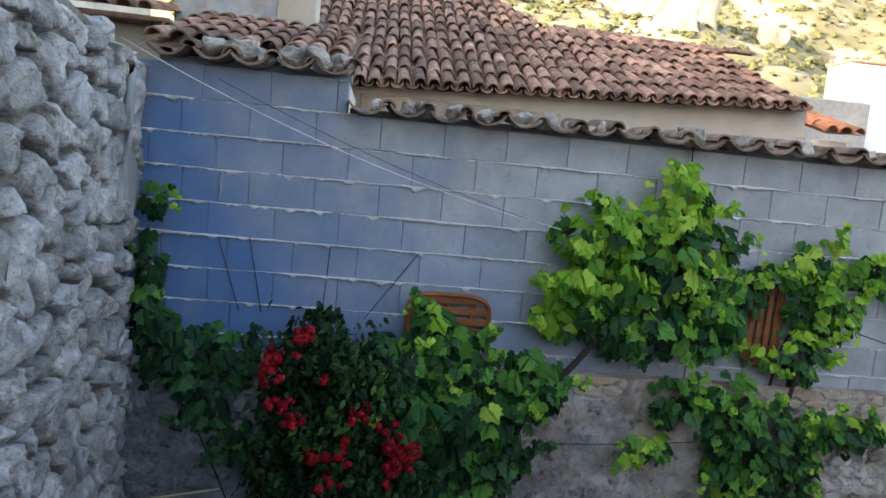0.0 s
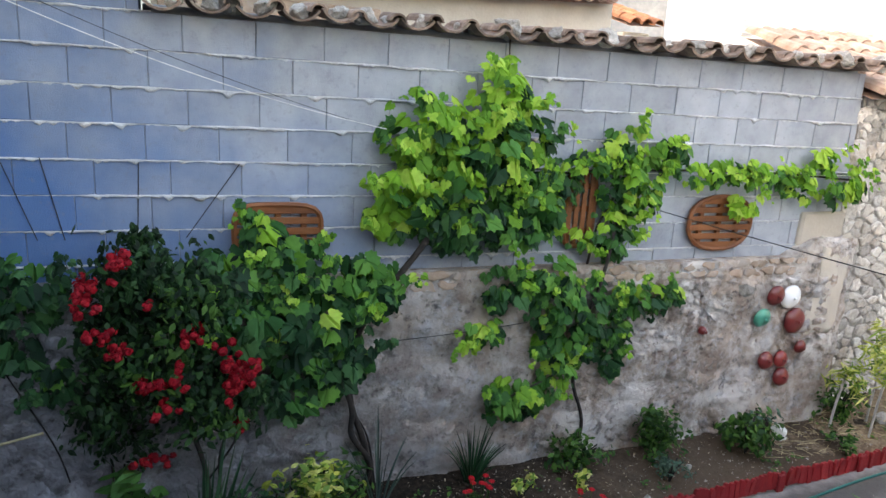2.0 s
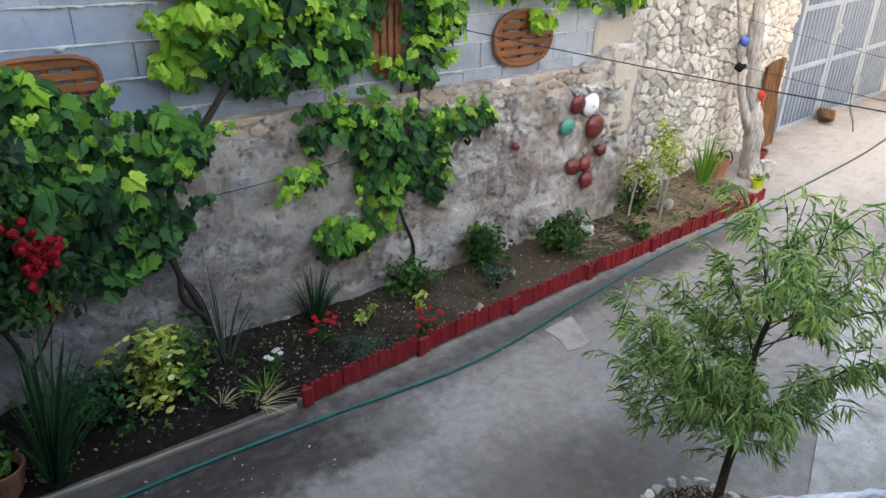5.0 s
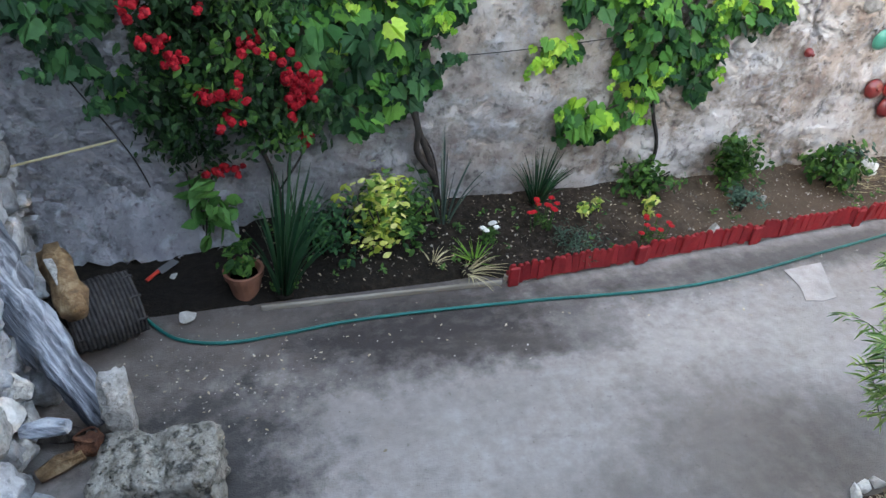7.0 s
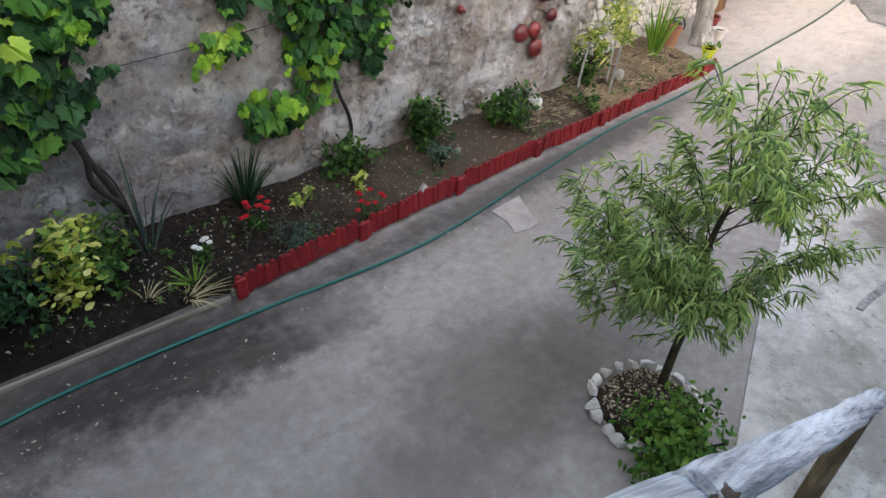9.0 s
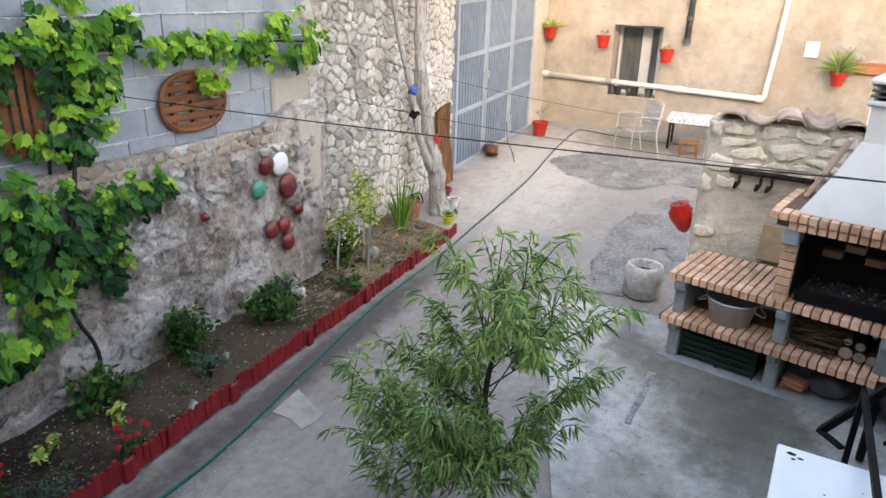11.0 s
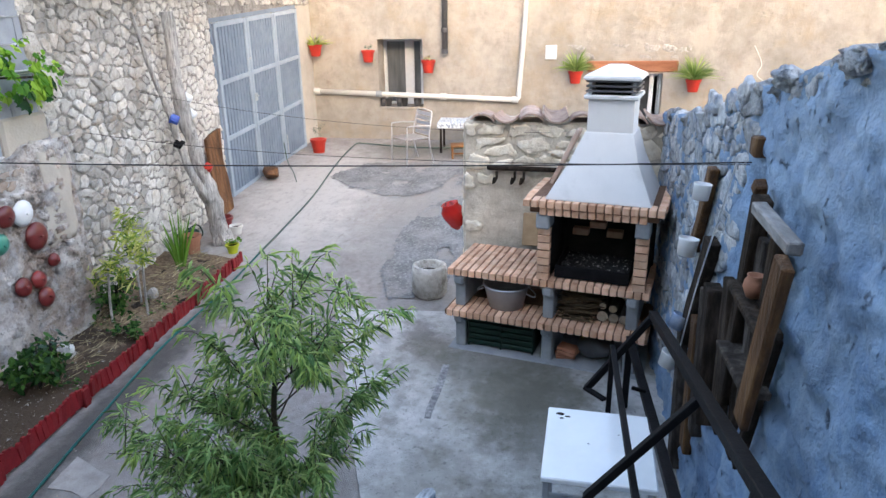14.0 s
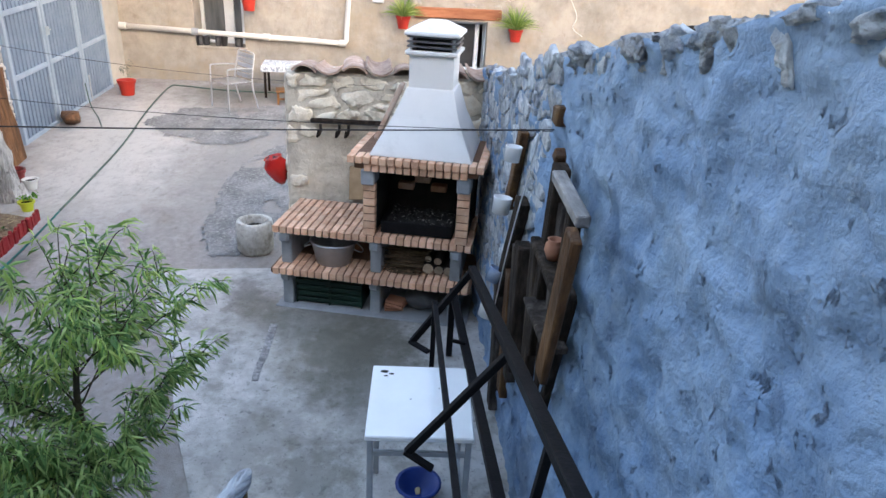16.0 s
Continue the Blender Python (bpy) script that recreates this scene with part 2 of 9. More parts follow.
patched(M_SLAB, (0.1, 0.1, 0.09), 16, 0.63, 0.05, 0.6, 17.7)
patched(M_SLAB, (0.09, 0.085, 0.08), 45, 0.64, 0.05, 0.6, 27.7)
blot(M_SLAB, (0.085, 0.08, 0.06), (3.5, 0.1), (1.1, 0.6), 0, 0.65, 5.0)
blot(M_SLAB, (0.11, 0.105, 0.08), (4.2, 0.6), (0.45, 1.1), 0, 0.6, 6.0)
M_PATCH = surface("pale_mended_concrete", [(0.3, 0.27, 0.25), (0.38, 0.35, 0.33)], 14, 0.85, 0.6, 90)
patched(M_PATCH, (0.24, 0.21, 0.19), 6, 0.55, 0.08, 0.6, 2.0)
M_GRAVEL = surface("worn_gravel_concrete", [(0.11, 0.11, 0.112), (0.25, 0.245, 0.245), (0.44, 0.43, 0.42)], 34, 0.9, 0.9, 120, big=0.35)
patched(M_GRAVEL, (0.32, 0.3, 0.28), 2.2, 0.56, 0.06, 0.7, 4.2)
M_SOIL = surface("garden_soil", [(0.012, 0.009, 0.007), (0.034, 0.025, 0.019), (0.08, 0.061, 0.046)], 22, 0.95, 0.9, 90, big=0.35, relief=0.7, spec=0.12)
patched(M_SOIL, (0.12, 0.095, 0.072), 46, 0.63, 0.05, 0.5, 2.0, 0.4)
blot(M_SOIL, (0.12, 0.086, 0.06), (2.9, 3.85), (1.9, 0.9), 0, 0.7, 5.0)
# shade of vines and iris over the bed's left end, put into the soil colour
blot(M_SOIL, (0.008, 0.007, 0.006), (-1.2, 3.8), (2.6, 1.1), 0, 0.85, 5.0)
M_DRYSOIL = surface("dry_soil", [(0.07, 0.046, 0.028), (0.17, 0.12, 0.075), (0.3, 0.23, 0.15)], 26, 0.95, 0.9, 70, big=0.3, relief=0.5)
M_BLOCK = surface("concrete_block", [(0.27, 0.29, 0.335), (0.34, 0.365, 0.41), (0.4, 0.425, 0.465)], 5, 0.9, 0.45, 160, big=0.14, vary=0.07)
stained(M_BLOCK, (0.045, 0.145, 0.36), ((1, 0, 0.9), -0.2, 2.2), 2.0, 0.85)
patched(M_BLOCK, (0.2, 0.21, 0.24), 22, 0.62, 0.06, 0.4, 4.0)
M_MORTAR = surface("grey_mortar", [(0.42, 0.43, 0.45), (0.62, 0.63, 0.65)], 40, 0.95, 0.8, 120)
M_RUBBLE = surface("rubble_plaster", [(0.26, 0.2, 0.16), (0.43, 0.35, 0.295), (0.56, 0.49, 0.435)], 8, 0.95, 0.9, 50, big=0.25, relief=1.0)
patched(M_RUBBLE, (0.68, 0.645, 0.62), 2.1, 0.52, 0.06, 0.8, 2.2, 0.8)
patched(M_RUBBLE, (0.27, 0.195, 0.155), 3.8, 0.57, 0.05, 0.8, 6.2, 0.7)
patched(M_RUBBLE, (0.6, 0.56, 0.53), 9.0, 0.59, 0.05, 0.65, 8.8, 0.6)
stained(M_RUBBLE, (0.25, 0.285, 0.36), ((1, 0, 0.9), -0.9, 1.6), 3.0, 0.8)
# darker grey-brown towards the left end and the foot
stained(M_RUBBLE, (0.24, 0.21, 0.19), ((1, 0, 0.5), 0.8, 3.4), 2.5, 0.4)
patched(M_RUBBLE, (0.5, 0.53, 0.58), 5.5, 0.59, 0.05, 0.4, 11.8, 0.7)
patched(M_RUBBLE, (0.08, 0.072, 0.07), 7.5, 0.63, 0.05, 0.7, 15.0, 0.7)
patched(M_RUBBLE, (0.12, 0.095, 0.085), 22, 0.64, 0.04, 0.65, 19.0, 0.8)
M_WALLSTONE = surface("limestone", [(0.39, 0.36, 0.325), (0.53, 0.5, 0.46), (0.64, 0.615, 0.58)], 16, 0.92, 0.9, 70, big=0.15, vary=0.33, relief=0.8)
patched(M_WALLSTONE, (0.38, 0.29, 0.21), 3.0, 0.6, 0.07, 0.5, 3.0)
patched(M_WALLSTONE, (0.12, 0.11, 0.1), 28, 0.64, 0.05, 0.7, 5.0, 0.4)
M_LEFTSTONE = surface("weathered_stone", [(0.2, 0.2, 0.2), (0.34, 0.34, 0.345), (0.5, 0.5, 0.505)], 14, 0.95, 1.0, 50, big=0.2, vary=0.3, relief=1.0)
patched(M_LEFTSTONE, (0.14, 0.125, 0.11), 20, 0.63, 0.06, 0.7, 5.0, 0.6)
patched(M_LEFTSTONE, (0.42, 0.46, 0.52), 3.4, 0.58, 0.06, 0.5, 8.0, 0.4)
M_JOINT = surface("lime_joint", [(0.25, 0.23, 0.21), (0.35, 0.325, 0.3), (0.46, 0.43, 0.4)], 20, 0.95, 1.0, 60, relief=0.7)
patched(M_JOINT, (0.16, 0.145, 0.135), 9, 0.6, 0.06, 0.6, 5.0, 0.5)
M_CREAMSTONE = surface("cream_limestone", [(0.7, 0.6, 0.46), (0.84, 0.75, 0.61), (0.88, 0.825, 0.72)], 13, 0.92, 0.9, 60, big=0.12, vary=0.12, relief=0.7)
patched(M_CREAMSTONE, (0.4, 0.3, 0.2), 7, 0.62, 0.06, 0.6, 3.0, 0.4)
M_CREAMJOINT = surface("cream_joint", [(0.48, 0.415, 0.325), (0.6, 0.53, 0.43), (0.68, 0.615, 0.52)], 12, 0.95, 0.9, 50, relief=0.7)
M_DARKJOINT = surface("earth_joint", [(0.09, 0.08, 0.07), (0.17, 0.155, 0.14), (0.27, 0.25, 0.23)], 14, 0.95, 1.0, 60, relief=0.9)
M_BLUE = surface("blue_limewash", [(0.115, 0.2, 0.335), (0.175, 0.275, 0.425), (0.26, 0.37, 0.52)], 7, 0.9, 0.9, 60, big=0.25, relief=0.55)
patched(M_BLUE, (0.3, 0.39, 0.48), 2.2, 0.55, 0.1, 0.6, 1.4, 0.3)
patched(M_BLUE, (0.09, 0.165, 0.29), 4.0, 0.57, 0.1, 0.5, 14.4, 0.4)
patched(M_BLUE, (0.07, 0.13, 0.23), 40.0, 0.65, 0.08, 0.35, 4.4, 0.4)
patched(M_BLUE, (0.36, 0.44, 0.53), 16.0, 0.66, 0.1, 0.4, 24.4, 0.3)
patched(M_BLUE, (0.035, 0.06, 0.11), 19.0, 0.65, 0.04, 0.75, 34.4, 0.9, (1, 1, 0.6))
patched(M_BLUE, (0.055, 0.095, 0.17), 9.0, 0.64, 0.05, 0.5, 44.4, 0.6, (1, 1, 0.7))
# paler blue towards the top of the wall
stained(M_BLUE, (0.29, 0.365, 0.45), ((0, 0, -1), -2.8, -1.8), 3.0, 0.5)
M_CAPSTONE = surface("blue_grey_stone", [(0.24, 0.26, 0.285), (0.42, 0.435, 0.45), (0.6, 0.605, 0.6)], 16, 0.95, 1.0, 50, vary=0.3, relief=0.9)
patched(M_CAPSTONE, (0.2, 0.26, 0.36), 5.0, 0.57, 0.06, 0.6, 5.0, 0.5)
patched(M_CAPSTONE, (0.13, 0.11, 0.09), 8.0, 0.6, 0.06, 0.6, 15.0, 0.5)
patched(M_CAPSTONE, (0.08, 0.08, 0.085), 22, 0.64, 0.05, 0.7, 9.0, 0.6)
M_OCHRE = surface("ochre_render", [(0.262, 0.235, 0.203), (0.32, 0.29, 0.253), (0.375, 0.345, 0.308)], 5, 0.92, 0.7, 50, big=0.1, relief=0.4)
patched(M_OCHRE, (0.43, 0.385, 0.335), 1.4, 0.55, 0.07, 0.7, 2.9, 0.4)
patched(M_OCHRE, (0.33, 0.265, 0.19), 1.9, 0.57, 0.07, 0.5, 7.3, 0.3)
patched(M_OCHRE, (0.23, 0.19, 0.15), 8.0, 0.64, 0.05, 0.4, 13.0, 0.5)
patched(M_OCHRE, (0.15, 0.12, 0.095), 30.0, 0.67, 0.05, 0.5, 17.0, 0.5)
M_GATEFRAME = surface("light_grey_steel", [(0.3, 0.36, 0.43), (0.38, 0.44, 0.51)], 6, 0.5, 0.12, 60, big=0.1, metal=0.1)
M_GATE = surface("grey_blue_steel", [(0.17, 0.225, 0.3), (0.23, 0.285, 0.36)], 6, 0.5, 0.12, 60, big=0.12, metal=0.1)
M_TILE = surface("old_roof_tile", [(0.14, 0.085, 0.066), (0.29, 0.17, 0.125), (0.42, 0.3, 0.24)], 12, 0.92, 0.6, 60, big=0.3, vary=0.45)
patched(M_TILE, (0.14, 0.13, 0.11), 9, 0.6, 0.07, 0.75, 4.0)
M_TILEPALE = surface("pale_roof_tile", [(0.34, 0.2, 0.14), (0.5, 0.35, 0.27), (0.56, 0.45, 0.37)], 8, 0.92, 0.5, 60, big=0.2, vary=0.25)
M_COPING = surface("coping_tile", [(0.09, 0.068, 0.055), (0.2, 0.14, 0.108), (0.31, 0.24, 0.19)], 12, 0.92, 0.6, 60, big=0.25, vary=0.25)
M_ROCK = surface("pale_rock", [(0.27, 0.25, 0.225), (0.42, 0.4, 0.37), (0.56, 0.54, 0.51)], 20, 0.95, 1.0, 70, vary=0.22, relief=0.9)
patched(M_ROCK, (0.17, 0.155, 0.14), 34, 0.62, 0.05, 0.7, 6.0, 0.5)
M_PEBBLE = surface("soil_chip", [(0.1, 0.085, 0.07), (0.22, 0.195, 0.165), (0.42, 0.39, 0.35)], 60, 0.95, 0.3, 80, vary=0.5, island=True)
M_GREYROCK = surface("grey_rock", [(0.13, 0.118, 0.095), (0.24, 0.222, 0.19), (0.36, 0.34, 0.305)], 22, 0.95, 1.0, 70, vary=0.15, relief=1.0)
patched(M_GREYROCK, (0.03, 0.032, 0.03), 16, 0.58, 0.05, 0.8, 6.0, 0.9)
patched(M_GREYROCK, (0.44, 0.42, 0.38), 30, 0.64, 0.04, 0.6, 16.0, 0.3)
patched(M_GREYROCK, (0.02, 0.02, 0.018), 55, 0.63, 0.03, 0.9, 26.0, 1.0)
M_WINGREY = surface("curtained_glass", [(0.035, 0.042, 0.046), (0.085, 0.095, 0.105), (0.14, 0.15, 0.16)], 2.5, 0.12, 0.02, 40, spec=0.6, stretch=(1, 3, 0.4))
M_AGGREGATE = surface("bare_aggregate", [(0.13, 0.129, 0.13), (0.21, 0.207, 0.205), (0.31, 0.303, 0.295)], 30, 0.9, 1.0, 90, big=0.25)
patched(M_AGGREGATE, (0.4, 0.39, 0.375), 24, 0.6, 0.04, 0.8, 3.2, 0.4)
patched(M_AGGREGATE, (0.34, 0.325, 0.31), 2.0, 0.58, 0.08, 0.6, 9.2)
M_SLABWOOD = surface("stained_board", [(0.05, 0.022, 0.01), (0.14, 0.062, 0.026), (0.26, 0.13, 0.06)], 10, 0.65, 0.6, 50, stretch=(1.4, 1.4, 0.25), relief=0.4)
M_OLDMORTAR = surface("old_hewn_stone", [(0.32, 0.3, 0.265), (0.52, 0.5, 0.455), (0.66, 0.64, 0.6)], 14, 0.95, 1.0, 60, relief=0.8)
patched(M_OLDMORTAR, (0.15, 0.13, 0.105), 7, 0.6, 0.06, 0.7, 5.2, 0.5)
M_RUSTTIN = surface("rusted_sheet", [(0.035, 0.018, 0.013), (0.11, 0.045, 0.026), (0.2, 0.09, 0.05)], 30, 0.8, 0.8, 80, relief=0.6)
M_RED = surface("red_paint", [(0.19, 0.012, 0.016), (0.28, 0.02, 0.022)], 12, 0.55, 0.3, 60, big=0.2, vary=0.12)
M_REDPOT = surface("red_plastic", [(0.34, 0.022, 0.014), (0.44, 0.036, 0.02)], 6, 0.45, 0.05, 60, big=0.1, vary=0.1)
M_TERRA = surface("terracotta", [(0.36, 0.15, 0.085), (0.46, 0.22, 0.14)], 12, 0.85, 0.3, 60)
M_BRICK = surface("barbecue_brick", [(0.54, 0.27, 0.165), (0.7, 0.43, 0.285), (0.78, 0.53, 0.38)], 12, 0.85, 0.5, 80, vary=0.18)
M_TANSTONE = surface("tan_sandstone", [(0.4, 0.27, 0.15), (0.52, 0.37, 0.23)], 14, 0.9, 0.4, 60)
M_GLOSSRED = surface("glossy_red_glaze", [(0.48, 0.012, 0.01), (0.58, 0.025, 0.016)], 6, 0.15, 0.03, 60, big=0.08, spec=0.6)
# terracotta with the iris's shade put into its colour, for the pot there
M_SHADETERRA = surface("shaded_terracotta", [(0.14, 0.058, 0.036), (0.24, 0.105, 0.066)], 12, 0.85, 0.3, 60)
M_BRICKJOINT = surface("brown_joint", [(0.13, 0.07, 0.045), (0.2, 0.11, 0.07)], 20, 0.95, 0.5, 80)
M_CEMENT = surface("grey_cement", [(0.22, 0.24, 0.26), (0.32, 0.34, 0.36)], 10, 0.85, 0.3, 70)
M_SOOT = surface("soot", [(0.012, 0.011, 0.01), (0.04, 0.036, 0.032)], 10, 0.95, 0.5, 60)
M_ASH = surface("ash", [(0.008, 0.008, 0.008), (0.02, 0.02, 0.02), (0.04, 0.04, 0.04)], 45, 0.95, 0.9, 90, spread=0.2)
patched(M_ASH, (0.5, 0.49, 0.47), 34, 0.62, 0.04, 0.9, 3.0)
M_HOOD = surface("pale_hood_paint", [(0.6, 0.6, 0.595), (0.68, 0.68, 0.675)], 3, 0.45, 0.05, 60, big=0.08, spec=0.3)
patched(M_HOOD, (0.42, 0.42, 0.42), 5, 0.62, 0.08, 0.4, 2.0)
M_GALV = surface("galvanised_steel", [(0.36, 0.39, 0.42), (0.5, 0.53, 0.56)], 7, 0.42, 0.08, 50, metal=0.5)
M_WHITE = surface("white_paint", [(0.7, 0.72, 0.74), (0.78, 0.8, 0.81)], 4, 0.45, 0.08, 60, big=0.06)
M_PIPE = surface("white_plastic", [(0.54, 0.53, 0.5), (0.64, 0.63, 0.6)], 6, 0.45, 0.05, 50, big=0.1)
M_DARKPIPE = surface("dark_plastic", [(0.06, 0.06, 0.065), (0.1, 0.1, 0.105)], 6, 0.4, 0.05, 50)
M_BLACK = surface("black_iron", [(0.004, 0.004, 0.005), (0.012, 0.011, 0.012)], 12, 0.6, 0.2, 70, spec=0.1)
M_WOODGREY = surface("weathered_wood", [(0.07, 0.08, 0.095), (0.33, 0.36, 0.4), (0.52, 0.55, 0.58)], 22, 0.85, 0.8, 60, stretch=(0.08, 1, 1), relief=0.7, along=(1.0, -0.1, -0.55), spread=0.17)
M_RAILWOOD = surface("rail_wood", [(0.07, 0.08, 0.095), (0.33, 0.36, 0.4), (0.52, 0.55, 0.58)], 40, 0.85, 0.8, 90, stretch=(0.07, 1, 1), relief=0.7, along=(0.7, -0.1, -0.33), spread=0.17)
M_POLEWOOD = surface("pole_wood", [(0.1, 0.11, 0.125), (0.38, 0.41, 0.45), (0.55, 0.58, 0.61)], 34, 0.85, 0.8, 90, stretch=(0.06, 1, 1), relief=0.8, along=(0.83, 0.05, -0.56), spread=0.2)
M_BEAM = surface("split_old_timber", [(0.03, 0.035, 0.045), (0.16, 0.175, 0.2), (0.42, 0.45, 0.5)], 26, 0.85, 0.9, 60, stretch=(0.06, 1, 1), relief=0.9, along=(0.63, -0.77, -0.62), spread=0.15)
M_WOODPALE = surface("bleached_wood", [(0.17, 0.16, 0.155), (0.44, 0.425, 0.405), (0.62, 0.605, 0.58)], 30, 0.85, 0.9, 50, stretch=(1.5, 1.5, 0.2), relief=1.0)
M_WOODDARK = surface("dark_wood", [(0.008, 0.006, 0.005), (0.028, 0.02, 0.015), (0.075, 0.055, 0.042)], 14, 0.85, 0.8, 40, stretch=(1.2, 1.2, 0.25), relief=0.6, spec=0.1)
M_WOODOLD = surface("old_grey_brown_wood", [(0.015, 0.012, 0.01), (0.05, 0.04, 0.034), (0.13, 0.112, 0.1)], 18, 0.85, 0.9, 50, stretch=(1, 1, 0.25), relief=0.7, spec=0.1)
M_VARNISH = surface("varnished_wood", [(0.1, 0.032, 0.012), (0.2, 0.07, 0.025), (0.28, 0.11, 0.045)], 10, 0.5, 0.3, 40, stretch=(0.3, 1, 1.2))
M_LOGBARK = surface("log_bark", [(0.05, 0.03, 0.018), (0.2, 0.12, 0.06), (0.38, 0.28, 0.17)], 14, 0.8, 0.8, 50, relief=0.6)
M_BOARD = surface("orange_brown_board", [(0.15, 0.062, 0.02), (0.29, 0.13, 0.045)], 8, 0.6, 0.3, 40, stretch=(1.2, 1.2, 0.2))
M_STRAW = surface("straw", [(0.35, 0.29, 0.15), (0.55, 0.48, 0.3)], 10, 0.9, 0.3, 60, vary=0.3, island=True)
M_STRAWWOOD = surface("grey_straw_wood", [(0.15, 0.13, 0.105), (0.29, 0.265, 0.225)], 14, 0.9, 0.6, 50, stretch=(0.15, 1, 1))
M_CRUMB = surface("stone_crumb", [(0.1, 0.085, 0.075), (0.25, 0.225, 0.2), (0.45, 0.42, 0.39)], 30, 0.95, 0.3, 60, vary=0.45, island=True)
M_LITTER = surface("dry_leaf_litter", [(0.14, 0.105, 0.065), (0.32, 0.26, 0.18), (0.5, 0.45, 0.37)], 30, 0.9, 0.3, 60, vary=0.4, island=True)
M_WICKER = surface("brown_wicker", [(0.01, 0.009, 0.009), (0.05, 0.046, 0.046)], 30, 0.8, 0.4, 80, vary=0.5, island=True)
M_BUCKET = surface("grey_blue_plastic", [(0.1, 0.13, 0.17), (0.16, 0.19, 0.24)], 6, 0.5, 0.1, 60)
M_LOGEND = surface("sawn_log_end", [(0.17, 0.13, 0.09), (0.36, 0.3, 0.23)], 30, 0.85, 0.4, 60, vary=0.2)
M_BARK = surface("dark_bark", [(0.014, 0.012, 0.011), (0.045, 0.038, 0.034)], 20, 0.9, 0.8, 60)
M_TREEBARK = surface("young_bark", [(0.03, 0.024, 0.016), (0.075, 0.062, 0.036)], 20, 0.8, 0.5, 60)
M_HOSE = surface("green_hose", [(0.0, 0.085, 0.075), (0.004, 0.135, 0.115)], 4, 0.4, 0.05, 50)
M_HOSEOLD = surface("dull_hose", [(0.07, 0.11, 0.09), (0.1, 0.15, 0.12)], 4, 0.5, 0.05, 50)
M_WIRE = surface("dark_wire", [(0.02, 0.02, 0.022)], 4, 0.6, 0)
M_CORD = surface("white_cord", [(0.62, 0.62, 0.62), (0.72, 0.72, 0.72)], 40, 0.8, 0.2, 200)
M_GREENCRATE = surface("dark_green_plastic", [(0.004, 0.02, 0.014), (0.008, 0.032, 0.022)], 4, 0.45, 0.05, 50)
M_BLUEPL = surface("blue_plastic", [(0.006, 0.022, 0.12), (0.012, 0.036, 0.18)], 6, 0.4, 0.05, 50)
M_BLUEENAMEL = surface("blue_enamel", [(0.02, 0.06, 0.32), (0.04, 0.1, 0.4)], 6, 0.25, 0.05, 50, spec=0.6)
M_REDENAMEL = surface("dark_red_enamel", [(0.11, 0.012, 0.012), (0.2, 0.022, 0.02)], 9, 0.3, 0.1, 40, spec=0.6, vary=0.3)
M_GREENENAMEL = surface("green_enamel", [(0.03, 0.2, 0.14), (0.06, 0.28, 0.2)], 6, 0.3, 0.05, 50, spec=0.6)
M_WHITEENAMEL = surface("white_enamel", [(0.74, 0.75, 0.75), (0.82, 0.82, 0.82)], 6, 0.3, 0.05, 50, spec=0.6, big=0.06)
M_YELLOW = surface("yellow_plastic", [(0.45, 0.5, 0.03), (0.55, 0.58, 0.05)], 4, 0.4, 0.05, 50)
M_ALU = surface("aluminium", [(0.6, 0.6, 0.62), (0.72, 0.72, 0.74)], 8, 0.3, 0.05, 60, metal=0.85)
M_PAINTWHITE = surface("bright_render", [(0.76, 0.75, 0.74), (0.82, 0.81, 0.8)], 2, 0.9, 0.2, 40, big=0.05)
M_CREAM = surface("cream_render", [(0.44, 0.39, 0.33), (0.56, 0.51, 0.44)], 3, 0.92, 0.4, 40)
M_DARKWIN = surface("dark_interior", [(0.02, 0.022, 0.025), (0.05, 0.052, 0.058)], 3, 0.5, 0)
M_SHUTTER = surface("grey_shutter", [(0.5, 0.535, 0.57), (0.6, 0.625, 0.65)], 6, 0.5, 0.05, 40)
M_LINTEL = surface("red_brown_lintel", [(0.22, 0.075, 0.035), (0.4, 0.17, 0.09)], 8, 0.8, 0.5, 40, stretch=(1, 0.3, 1.5))
M_CLOTH = surface("patterned_oilcloth", [(0.2, 0.24, 0.3), (0.62, 0.64, 0.66), (0.76, 0.77, 0.78)], 26, 0.5, 0.1, 60, spread=0.1)
M_GLASSBLUE = surface("blue_grey_glaze", [(0.12, 0.22, 0.42), (0.45, 0.52, 0.62)], 14, 0.25, 0.05, 60, spec=0.6)
M_GREYPLASTER = surface("stained_blue_grey_plaster", [(0.34, 0.36, 0.385), (0.46, 0.475, 0.49), (0.56, 0.565, 0.565)], 5, 0.92, 0.5, 40, big=0.2)
patched(M_GREYPLASTER, (0.36, 0.28, 0.2), 3.5, 0.58, 0.06, 0.7, 4.0)
M_HILL = surface("hill_scrub", [(0.095, 0.1, 0.05), (0.175, 0.17, 0.105), (0.275, 0.25, 0.18)], 0.22, 0.95, 0.6, 1.5, big=0.3, relief=0.4)
patched(M_HILL, (0.38, 0.345, 0.275), 0.07, 0.56, 0.04, 0.8, 3.0)
M_CLIFF = surface("pale_cliff", [(0.2, 0.19, 0.16), (0.46, 0.42, 0.36), (0.66, 0.62, 0.54)], 0.3, 0.95, 0.8, 1.5, relief=0.6)
M_HILLBUSH = leafy("hill_bush", [(0.062, 0.077, 0.033), (0.112, 0.125, 0.056), (0.175, 0.175, 0.088)], 0.7, 0.1)

